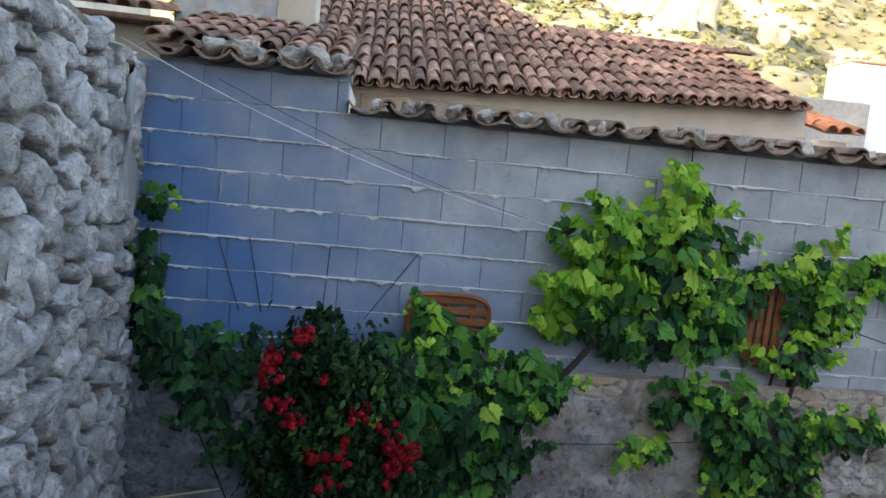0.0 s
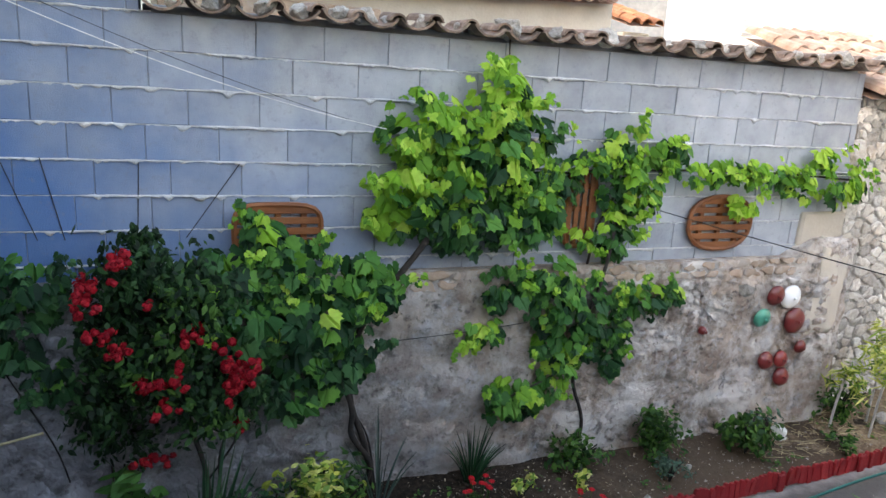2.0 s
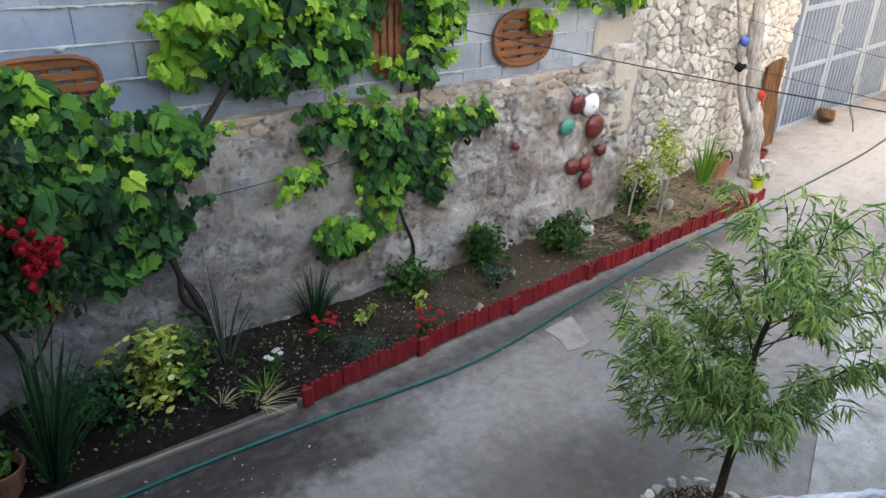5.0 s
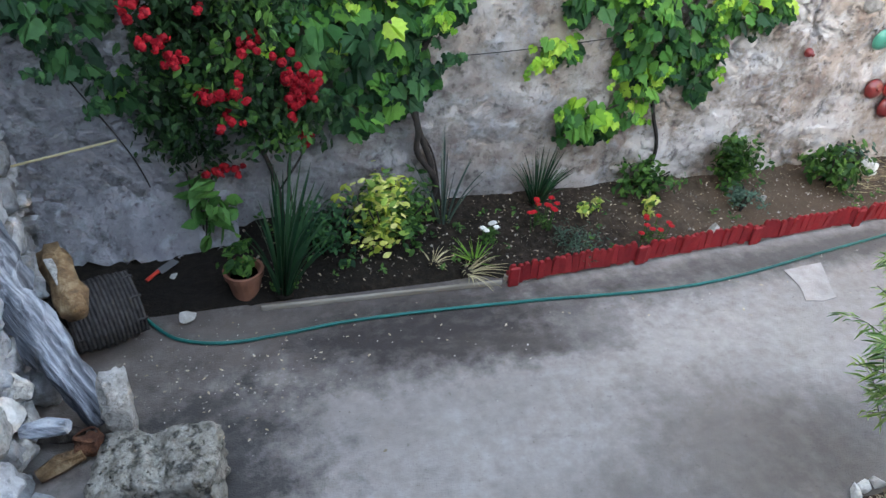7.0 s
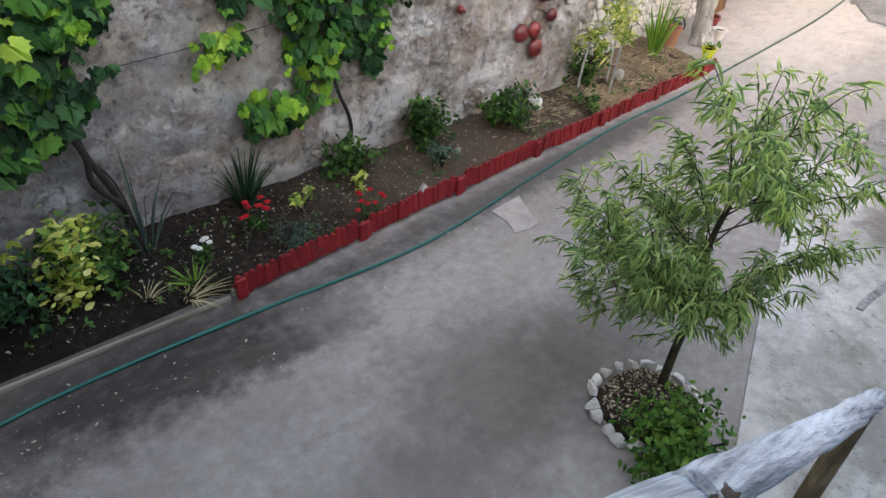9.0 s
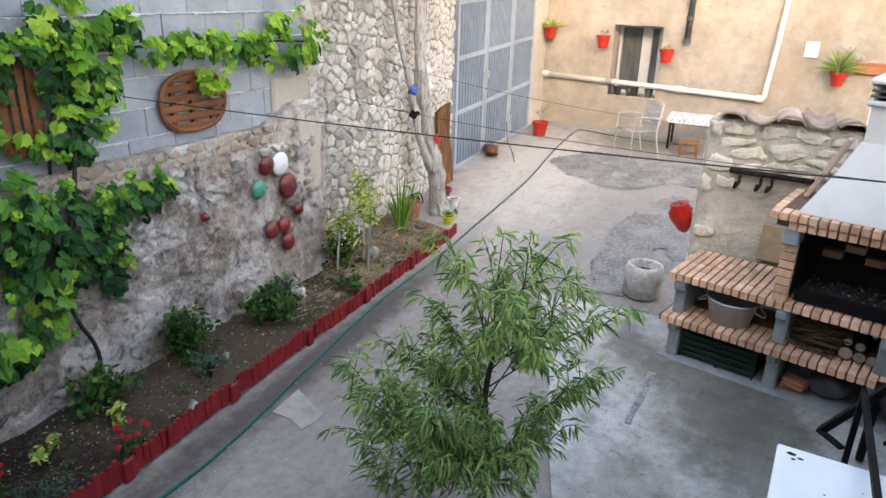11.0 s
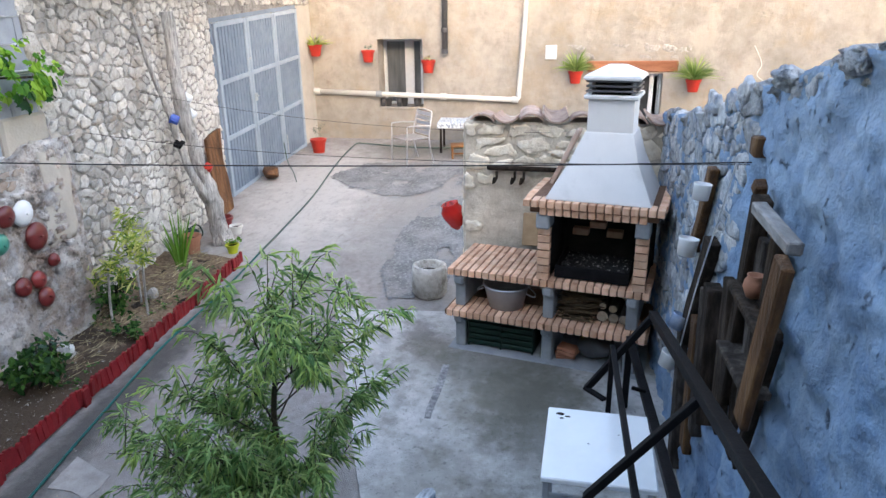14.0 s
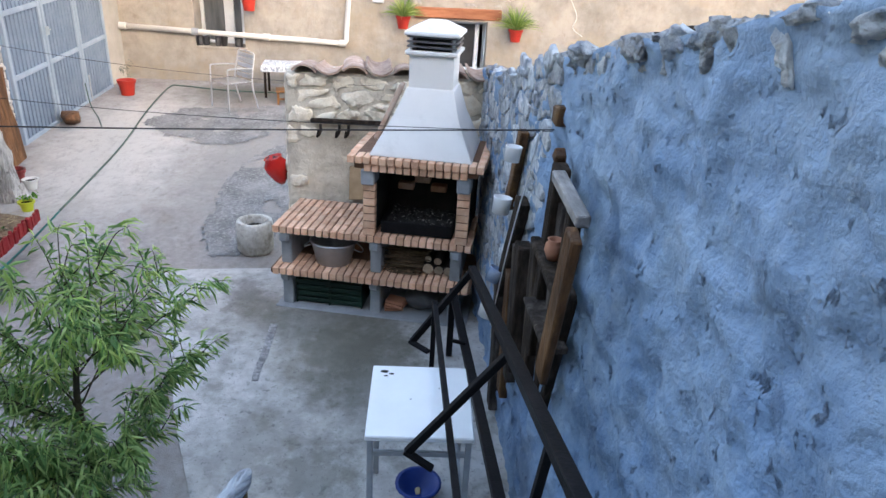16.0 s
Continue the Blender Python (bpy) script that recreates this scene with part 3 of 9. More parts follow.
# middling, lit and shaded tones of one vine leaf; young shoots take the lightest
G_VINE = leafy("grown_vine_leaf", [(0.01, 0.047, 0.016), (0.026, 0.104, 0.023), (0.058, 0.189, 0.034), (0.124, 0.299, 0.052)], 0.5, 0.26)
G_VINELIGHT = leafy("young_and_lit_vine_leaf", [(0.074, 0.212, 0.023), (0.17, 0.382, 0.038), (0.286, 0.519, 0.053), (0.445, 0.636, 0.106)], 0.5, 0.42)
G_VINEDARK = leafy("shaded_vine_leaf", [(0.007, 0.027, 0.013), (0.013, 0.049, 0.021), (0.025, 0.088, 0.031), (0.052, 0.15, 0.047)], 0.5, 0.18)
G_ROSE = leafy("rose_leaf", [(0.004, 0.014, 0.006), (0.011, 0.036, 0.013), (0.034, 0.09, 0.028)], 0.5, 0.2)
G_TREE = leafy("slender_leaf", [(0.085, 0.18, 0.06), (0.17, 0.31, 0.1), (0.28, 0.43, 0.15), (0.43, 0.56, 0.21)], 0.45, 0.45)
G_TREETIP = leafy("young_slender_leaf", [(0.28, 0.43, 0.1), (0.4, 0.54, 0.15), (0.52, 0.63, 0.24)], 0.45, 0.45)
G_BUSH = leafy("bright_bush_leaf", [(0.025, 0.09, 0.018), (0.065, 0.18, 0.03), (0.14, 0.29, 0.055)], 0.5, 0.3)
M_RINGSTONE = surface("whitewashed_stone", [(0.52, 0.5, 0.47), (0.66, 0.64, 0.61), (0.76, 0.75, 0.72)], 20, 0.95, 0.9, 70, vary=0.12, relief=0.7)
G_SHRUB = leafy("shrub_leaf", [(0.012, 0.045, 0.012), (0.04, 0.11, 0.025), (0.1, 0.22, 0.045)], 0.45, 0.3)
G_BLUEGREEN = leafy("blue_green_leaf", [(0.03, 0.07, 0.05), (0.06, 0.12, 0.085), (0.1, 0.17, 0.12)], 0.5, 0.25)
G_IRIS = leafy("iris_blade", [(0.006, 0.024, 0.012), (0.014, 0.05, 0.024), (0.035, 0.1, 0.045)], 0.45, 0.2)
G_BLADE = leafy("bright_blade", [(0.06, 0.17, 0.02), (0.13, 0.3, 0.04), (0.22, 0.4, 0.07)], 0.45, 0.35)
G_VARIEG = leafy("yellow_green_leaf", [(0.06, 0.14, 0.03), (0.2, 0.32, 0.05), (0.5, 0.55, 0.1), (0.62, 0.62, 0.25)], 0.4, 0.3)
G_SPIDER = leafy("striped_spider_leaf", [(0.1, 0.19, 0.04), (0.22, 0.32, 0.08), (0.42, 0.48, 0.18)], 0.5, 0.3)
G_SILVER = leafy("dull_blade", [(0.035, 0.06, 0.055), (0.06, 0.1, 0.085), (0.1, 0.15, 0.12)], 0.55, 0.2)
G_RED = leafy("red_petal", [(0.16, 0.004, 0.01), (0.33, 0.008, 0.018), (0.5, 0.022, 0.034)], 0.55, 0.25)
G_SCARLET = leafy("scarlet_petal", [(0.35, 0.006, 0.012), (0.6, 0.02, 0.03)], 0.5, 0.3)
G_WHITE = leafy("white_petal", [(0.7, 0.7, 0.66), (0.82, 0.82, 0.8)], 0.6, 0.3)
G_BEAN = leafy("broad_leaf", [(0.05, 0.16, 0.04), (0.09, 0.24, 0.06)], 0.45, 0.35)


# ---- helpers of this scene ----
R = random.Random(7)


def part(name, bm, mat, parent, label="", smooth=False):
    """One mesh object under a thing or a part; bm may also be a finished mesh."""
    if isinstance(bm, bmesh.types.BMesh):
        me = bpy.data.meshes.new(name)
        bm.to_mesh(me)
        bm.free()
        me.materials.append(mat)
        if smooth:
            me.shade_smooth()
    else:
        me = bm
    ob = new(name, me)
    ob.parent = parent
    if label:
        ob["label"] = label
    return ob


def solid(name, bm, mat, label, category, group="", kind="", smooth=False):
    """A thing that is one mesh, built where it stands."""
    return tagged(part(name, bm, mat, None, "", smooth), label, category, group, kind)


def thing(name, label, category, group="", kind=""):
    return tagged(new(name), label, category, group, kind)


def settle(root, m):
    root.matrix_basis = m
    return root


def add_box(bm, lo, hi, bevel=0.0, turn=None, jit=0.0):
    vs = [bm.verts.new((lo[0] if i & 1 == 0 else hi[0], lo[1] if i & 2 == 0 else hi[1], lo[2] if i & 4 == 0 else hi[2])) for i in range(8)]
    fs = [bm.faces.new([vs[k] for k in q]) for q in ((0, 2, 3, 1), (4, 5, 7, 6), (0, 1, 5, 4), (2, 6, 7, 3), (0, 4, 6, 2), (1, 3, 7, 5))]
    if jit:
        for v in vs:
            v.co += Vector((R.uniform(-jit, jit), R.uniform(-jit, jit), R.uniform(-jit, jit)))
    if bevel:
        es = list({e for f in fs for e in f.edges})
        out = bmesh.ops.bevel(bm, geom=es, offset=bevel, segments=1, affect="EDGES", profile=0.5)
        vs = list({v for f in out["faces"] for v in f.verts} | {v for v in vs if v.is_valid})
    if turn is not None:
        for v in vs:
            v.co = turn @ v.co
    return vs


def bm_box(lo, hi, bevel=0.0, turn=None, jit=0.0):
    bm = bmesh.new()
    add_box(bm, lo, hi, bevel, turn, jit)
    return bm


def smooth_line(pts, k=6):
    """Catmull-Rom through points."""
    p = [Vector(q) for q in pts]
    p = [p[0] * 2 - p[1]] + p + [p[-1] * 2 - p[-2]]
    out = []
    for i in range(1, len(p) - 2):
        for j in range(k):
            t = j / k
            a, b, c, d = p[i - 1], p[i], p[i + 1], p[i + 2]
            out.append(0.5 * (2 * b + (c - a) * t + (2 * a - 5 * b + 4 * c - d) * t * t + (3 * b - a - 3 * c + d) * t ** 3))
    out.append(p[-2])
    return out


def add_tube(bm, pts, radii, sides=8, rough=0.0, flat=1.0):
    """A tube along points, closed at both ends."""
    pts = [Vector(q) for q in pts]
    if not hasattr(radii, "__len__"):
        radii = [radii] * len(pts)
    rings, side = [], None
    for i, q in enumerate(pts):
        way = (pts[min(i + 1, len(pts) - 1)] - pts[max(i - 1, 0)]).normalized()
        if side is None:
            side = way.cross(Vector((0, 0, 1)) if abs(way.z) < 0.9 else Vector((1, 0, 0))).normalized()
        side = (side - way * side.dot(way)).normalized()
        up = way.cross(side)
        ring = []
        for k in range(sides):
            a = 2 * math.pi * k / sides
            r = radii[i] * (1 + (rough * noise.noise(q * 7 + Vector((k * 1.3, 0, 0))) if rough else 0))
            ring.append(bm.verts.new(q + side * math.cos(a) * r + up * math.sin(a) * r * flat))
        rings.append(ring)
    for a, b in zip(rings, rings[1:]):
        for k in range(sides):
            bm.faces.new((a[k], a[(k + 1) % sides], b[(k + 1) % sides], b[k]))
    bm.faces.new(rings[0][::-1])
    bm.faces.new(rings[-1])
    return rings


def bm_tube(pts, radii, sides=8, rough=0.0, flat=1.0):
    bm = bmesh.new()
    add_tube(bm, pts, radii, sides, rough, flat)
    return bm


def add_lathe(bm, profile, sides=16, at=(0, 0, 0), turn=None, squash=1.0):
    """Turns (radius, height) pairs round the upright axis; a closed profile makes a vessel."""
    rings = []
    for r, z in profile:
        ring = []
        for k in range(sides):
            a = 2 * math.pi * k / sides
            v = Vector((r * math.cos(a), r * math.sin(a) * squash, z))
            if turn is not None:
                v = turn @ v
            ring.append(bm.verts.new(v + Vector(at)))
        rings.append(ring)
    for a, b in zip(rings, rings[1:]):
        for k in range(sides):
            bm.faces.new((a[k], a[(k + 1) % sides], b[(k + 1) % sides], b[k]))
    if profile[0][0] > 1e-4:
        bm.faces.new(rings[0][::-1])
    if profile[-1][0] > 1e-4:
        bm.faces.new(rings[-1])
    return rings


def bm_lathe(profile, sides=16, at=(0, 0, 0), turn=None, squash=1.0):
    bm = bmesh.new()
    add_lathe(bm, profile, sides, at, turn, squash)
    return bm


def pot_profile(r_top, r_bot, h, rim=0.012):
    return [(r_bot, 0), (r_top * 0.96, h * 0.8), (r_top * 0.96 + rim, h * 0.8), (r_top + rim, h), (r_top - 0.006, h), (r_bot * 0.9 + 0.004, h * 0.72)]


def lump(size, seed, sub=2, rough=0.25):
    """A soft uneven heap of that size (x, y, z)."""
    bm = bmesh.new()
    bmesh.ops.create_icosphere(bm, subdivisions=sub, radius=1)
    o = Vector((seed * 3.7, seed * 1.9, seed * 5.1))
    for v in bm.verts:
        q = v.co.copy()
        f = 1 + rough * noise.noise(q * 1.3 + o) + rough * 0.5 * noise.noise(q * 3.1 + o)
        m = max(abs(q.x), abs(q.y), abs(q.z))
        q = q.lerp(q / m * 0.86, 0.55) * f
        v.co = Vector((q.x * size[0] / 2, q.y * size[1] / 2, q.z * size[2] / 2))
    for f in bm.faces:
        f.smooth = True
    return bm


def rock(size, seed, sub=2, rough=0.25):
    """A broken stone of that size: a chipped block with flat breaks and worn edges."""
    rng = random.Random(seed * 7 + 1)
    bm = bmesh.new()
    for k in range(13 if sub < 3 else 18):
        d = Vector((rng.gauss(0, 1), rng.gauss(0, 1), rng.gauss(0, 1))).normalized()
        m = max(abs(d.x), abs(d.y), abs(d.z))
        bm.verts.new(d.lerp(d / m, 0.6) * rng.uniform(0.82, 1.0))
    out = bmesh.ops.convex_hull(bm, input=bm.verts)
    bmesh.ops.delete(bm, geom=[v for v in bm.verts if not v.link_faces], context="VERTS")
    bmesh.ops.triangulate(bm, faces=bm.faces)
    bmesh.ops.subdivide_edges(bm, edges=bm.edges, cuts=1 if sub < 3 else 3, use_grid_fill=True)
    bmesh.ops.smooth_vert(bm, verts=bm.verts, factor=0.3, use_axis_x=True, use_axis_y=True, use_axis_z=True)
    top = max(max(abs(c) for c in v.co) for v in bm.verts)
    o = Vector((seed * 3.7, seed * 1.9, seed * 5.1))
    for v in bm.verts:
        q = v.co / top
        q *= 1 + 0.35 * rough * noise.noise(q * 2.6 + o) + 0.2 * rough * noise.noise(q * 7 + o)
        v.co = Vector((q.x * size[0] / 2, q.y * size[1] / 2, q.z * size[2] / 2))
    for f in bm.faces:
        f.smooth = sub > 2
    return bm


def moved(bm, m):
    bmesh.ops.transform(bm, matrix=m, verts=bm.verts)
    return bm


# -- masonry of uneven stones: cells round scattered points, each a stone with a bulged face --
def cells(u0, u1, v0, v1, du, dv, jit, rng, inside=None, thin=0.0):
    pts, rows = [], max(1, round((v1 - v0) / dv))
    for j in range(-1, rows + 1):
        cols = max(1, round((u1 - u0) / du))
        for i in range(-1, cols + 1):
            u = u0 + (i + 0.5 + 0.5 * (j % 2) - 0.25) * (u1 - u0) / cols + rng.uniform(-jit, jit) * du
            v = v0 + (j + 0.5) * (v1 - v0) / rows + rng.uniform(-jit, jit) * dv
            if rng.random() >= thin:
                pts.append((u, v))
    out = []
    for a, (pu, pv) in enumerate(pts):
        if not (u0 <= pu <= u1 and v0 <= pv <= v1):
            continue
        if inside and not inside(pu, pv):
            continue
        poly = [(u0, v0), (u1, v0), (u1, v1), (u0, v1)]
        for b, (qu, qv) in enumerate(pts):
            if a == b or abs(qu - pu) > 3 * du or abs(qv - pv) > 3 * dv:
                continue
            nu, nv = (qu - pu) / (du * du), (qv - pv) / (dv * dv)
            c = nu * (pu + qu) / 2 + nv * (pv + qv) / 2
            nxt = []
            for k in range(len(poly)):
                p, q = poly[k], poly[(k + 1) % len(poly)]
                dp, dq = nu * p[0] + nv * p[1] - c, nu * q[0] + nv * q[1] - c
                if dp <= 0:
                    nxt.append(p)
                if dp * dq < 0:
                    t = dp / (dp - dq)
                    nxt.append((p[0] + (q[0] - p[0]) * t, p[1] + (q[1] - p[1]) * t))
            poly = nxt
            if len(poly) < 3:
                break
        if len(poly) >= 3:
            out.append(poly)
    return out


def stone_bm(bm, poly, place, gap, depth, rng):
    """place(u, v, d) gives the point d in front of the wall's face."""
    cu, cv = sum(p[0] for p in poly) / len(poly), sum(p[1] for p in poly) / len(poly)
    cut = []
    for k in range(len(poly)):
        p, q = poly[k], poly[(k + 1) % len(poly)]
        l = math.hypot(q[0] - p[0], q[1] - p[1])
        if l < 0.008:
            continue
        for f in (0.2, 0.5, 0.8) if l > 0.05 else (0.25, 0.75):
            j = min(0.014, l * 0.12)
            cut.append((p[0] + (q[0] - p[0]) * f + rng.uniform(-j, j), p[1] + (q[1] - p[1]) * f + rng.uniform(-j, j)))
    if len(cut) < 6:
        return False
    ring = []
    for u, v in cut:
        d = math.hypot(u - cu, v - cv) + 1e-6
        s = max(0.3, 1 - gap * rng.uniform(0.5, 1.7) / d)
        ring.append((cu + (u - cu) * s, cv + (v - cv) * s))
    d1 = depth * rng.uniform(0.55, 1.35)
    tu, tv = rng.uniform(-0.22, 0.22), rng.uniform(-0.22, 0.22)
    rows = []
    o = rng.uniform(0, 50)
    for s, d in ((1.03, -0.03), (1.0, d1 * 0.45), (0.93, d1 * 0.85), (0.74, d1), (0.38, d1)):
        row = []
        for u, v in ring:
            uu, vv = cu + (u - cu) * s, cv + (v - cv) * s
            n = depth * (0.4 * noise.noise((uu * 16, vv * 16, o)) + 0.3 * noise.noise((uu * 42, vv * 42, o))) if d > 0 else 0
            row.append(bm.verts.new(place(uu, vv, d + n + (tu * (uu - cu) + tv * (vv - cv)) * (0.6 if d > 0 else 0))))
        rows.append(row)
    n = len(ring)
    for a, b in zip(rows, rows[1:]):
        for k in range(n):
            bm.faces.new((a[k], a[(k + 1) % n], b[(k + 1) % n], b[k]))
    c = bm.verts.new(place(cu, cv, d1 * rng.uniform(0.9, 1.15)))
    for k in range(n):
        bm.faces.new((rows[-1][k], rows[-1][(k + 1) % n], c))
    return True


def masonry(parent, polys, place, gap, depth, mat, seed, near=None, limit=300, smooth=True):
    """The stones of a wall: the near ones each an object, the rest one piece."""
    rng = random.Random(seed)
    order = sorted(polys, key=near) if near else polys
    rest = bmesh.new()
    for k, poly in enumerate(order):
        if k < limit:
            bm = bmesh.new()
            if stone_bm(bm, poly, place, gap, depth, rng):
                part("stone", bm, mat, parent, "", smooth)
        else:
            stone_bm(rest, poly, place, gap, depth, rng)
    if len(order) > limit:
        tagged(part("stones", rest, mat, parent, "", smooth), kind="stuff")


def rough_sheet(nu, nv, place, amp, scale, seed=0.0):
    """A sheet of nu by nv fields; place(a, b, d) with a, b from 0 to 1 and d out of the face."""
    bm = bmesh.new()
    grid = []
    for j in range(nv + 1):
        row = []
        for i in range(nu + 1):
            q = Vector(place(i / nu, j / nv, 0))
            s = q * scale + Vector((seed, seed, seed))
            d = amp * (noise.noise(s) + 0.5 * noise.noise(s * 2.7) + 0.3 * noise.noise(s * 6.1))
            row.append(bm.verts.new(place(i / nu, j / nv, d)))
        grid.append(row)
    for j in range(nv):
        for i in range(nu):
            bm.faces.new((grid[j][i], grid[j][i + 1], grid[j + 1][i + 1], grid[j + 1][i]))
    return bm, grid


# -- leaves --
VINE_SHAPE = [(0, -0.05), (0.12, -0.32), (0.3, -0.36), (0.42, -0.22), (0.57, -0.16), (0.54, 0.0), (0.65, 0.12), (0.5, 0.2), (0.45, 0.3), (0.49, 0.47), (0.33, 0.47), (0.22, 0.55), (0.12, 0.74), (0, 0.84)]
OVAL_SHAPE = [(0, -0.35), (0.22, -0.12), (0.3, 0.15), (0.18, 0.5), (0, 0.8)]
SLIM_SHAPE = [(0, -0.5), (0.065, -0.2), (0.072, 0.15), (0, 0.7)]
ROUND_SHAPE = [(0, -0.45), (0.35, -0.3), (0.46, 0.05), (0.3, 0.38), (0, 0.5)]


def add_leaf(bm, at, normal, tip, size, shape, cup=0.12):
    n = Vector(normal).normalized()
    t = Vector(tip)
    t = t - n * t.dot(n)
    if t.length < 1e-4:
        t = n.orthogonal()
    t.normalize()
    s = t.cross(n)
    at = Vector(at)
    mid = [bm.verts.new(at + t * shape[0][1] * size), bm.verts.new(at + n * cup * 0.3 * size + t * 0.15 * size), bm.verts.new(at + t * shape[-1][1] * size - n * cup * size)]
    for sign in (1, -1):
        side = [bm.verts.new(at + s * (sign * x * size) + t * (y * size) - n * (cup * size * (x * x * 3 + max(0, y) * 0.4))) for x, y in shape[1:-1]]
        loop = [mid[0], *side, mid[2], mid[1]]
        bm.faces.new(loop if sign > 0 else loop[::-1])


def foliage(bm, blobs, size, shape, seed, out=(0, -1, 0.5), droop=0.8, shell=0.5, spread=1.05):
    """Leaves scattered through blobs (x, y, z, rx, ry, rz, count)."""
    rng = random.Random(seed)
    o = Vector(out)
    for x, y, z, rx, ry, rz, n in blobs:
        clumps = []
        for _ in range(max(3, n // 16)):
            d = Vector((rng.gauss(0, 1), rng.gauss(0, 1), rng.gauss(0, 1))).normalized()
            r = rng.uniform(0.3, 0.95) * (1 + 0.3 * noise.noise(d * 2.2 + Vector((x, y, z)) * 3))
            clumps.append((d, Vector((x + d.x * rx * r, y + d.y * ry * r, z + d.z * rz * r))))
        wide = 0.1 * (rx + rz)
        for _ in range(n):
            d, c = rng.choice(clumps)
            if rng.random() < 0.08:
                c = c + Vector((d.x * rx, d.y * ry * 0.4, d.z * rz)) * rng.uniform(0.1, 0.3)
            p = c + Vector((rng.gauss(0, 1) * wide, rng.gauss(0, 1) * min(wide, ry * 0.4), rng.gauss(0, 1) * wide))
            nrm = o + d * 0.6 + Vector((rng.uniform(-1, 1), rng.uniform(-1, 1), rng.uniform(-1, 1))) * spread
            tip = Vector((rng.uniform(-0.9, 0.9), rng.uniform(-0.5, 0.2), -droop * rng.uniform(0.2, 1.2)))
            add_leaf(bm, p, nrm, tip, size * rng.uniform(0.45, 1.2), shape, rng.uniform(0.02, 0.35))
    return bm


def blade(bm, base, top, width, bend, k=5):
    """A long narrow leaf from base to top, bowed sideways by bend."""
    a, b = Vector(base), Vector(top)
    way = b - a
    side = way.cross(Vector((R.uniform(-1, 1), R.uniform(-1, 1), 0.1))).normalized()
    bow = Vector(bend)
    left, right = [], []
    for i in range(k + 1):
        t = i / k
        c = a + way * t + bow * (t * t)
        w = width * (0.7 + 0.6 * t) * (1 - t) ** 0.6 if i < k else 0.0008
        left.append(bm.verts.new(c - side * w))
        right.append(bm.verts.new(c + side * w))
    for i in range(k):
        bm.faces.new((left[i], right[i], right[i + 1], left[i + 1]))


# -- curved roof tiles --
def barrel_mesh(name, r0, r1, length, thick, mat, up=True, seg=7, arc=180.0):
    """A half-round tile along +y, r0 wide at its low end and r1 at the other; up: its back is on top."""
    bm = bmesh.new()
    rows = []
    for y, r in ((0, r0), (length, r1)):
        outer, inner = [], []
        for k in range(seg + 1):
            a = radians(90 - arc / 2 + arc * k / seg)
            s = 1 if up else -1
            outer.append(bm.verts.new((math.cos(a) * r, y, s * math.sin(a) * r)))
            inner.append(bm.verts.new((math.cos(a) * (r - thick), y, s * math.sin(a) * (r - thick))))
        rows.append((outer, inner))
    (o0, i0), (o1, i1) = rows
    for k in range(seg):
        bm.faces.new((o0[k], o0[k + 1], o1[k + 1], o1[k]))
        bm.faces.new((i0[k + 1], i0[k], i1[k], i1[k + 1]))
        bm.faces.new((o0[k + 1], o0[k], i0[k], i0[k + 1]))
        bm.faces.new((o1[k], o1[k + 1], i1[k + 1], i1[k]))
    bm.faces.new((o0[0], o1[0], i1[0], i0[0]))
    bm.faces.new((o1[seg], o0[seg], i0[seg], i1[seg]))
    bmesh.ops.recalc_face_normals(bm, faces=bm.faces)
    me = bpy.data.meshes.new(name)
    bm.to_mesh(me)
    bm.free()
    me.materials.append(mat)
    return me


def lay(name, me, parent, m):
    ob = part(name, me, None, parent)
    ob.matrix_basis = m
    return ob


def wall_holes(name, y0, y1, z0, z1, holes, x_front, x_back, mat, zf=None):
    """An upright wall across y with openings (ya, yb, za, zb) right through it."""
    ys = sorted({y0, y1, *[h[0] for h in holes], *[h[1] for h in holes]})
    zs = sorted({z0, z1, *[h[2] for h in holes], *[h[3] for h in holes]})
    bm = bmesh.new()

    def quad(a, b, c, d):
        bm.faces.new([bm.verts.new(p) for p in (a, b, c, d)])

    for ya, yb in zip(ys, ys[1:]):
        for za, zb in zip(zs, zs[1:]):
            if any(h[0] <= ya and yb <= h[1] and h[2] <= za and zb <= h[3] for h in holes):
                continue
            quad((x_front, ya, za), (x_front, ya, zb), (x_front, yb, zb), (x_front, yb, za))
            quad((x_back, ya, za), (x_back, yb, za), (x_back, yb, zb), (x_back, ya, zb))
    for ya, yb, za, zb in [*holes, (y0, y1, z0, z1)]:
        quad((x_front, ya, za), (x_back, ya, za), (x_back, ya, zb), (x_front, ya, zb))
        quad((x_front, yb, za), (x_front, yb, zb), (x_back, yb, zb), (x_back, yb, za))
        quad((x_front, ya, zb), (x_back, ya, zb), (x_back, yb, zb), (x_front, yb, zb))
        quad((x_front, ya, za), (x_front, yb, za), (x_back, yb, za), (x_back, ya, za))
    bmesh.ops.remove_doubles(bm, verts=bm.verts, dist=1e-4)
    return bm


# ---- ground ----
def ground_z(x, y):
    t = min(1.0, max(0.0, (x - 5.0) / 7.3))
    return 0.34 * t * t * (3 - 2 * t) * (1.0 if -6 < y < 8 else 0.0)


def lines(a, b, near_a, near_b, fine, coarse):
    out, v = [], a
    while v < b:
        out.append(v)
        v += fine if near_a <= v < near_b else coarse
    return out + [b]


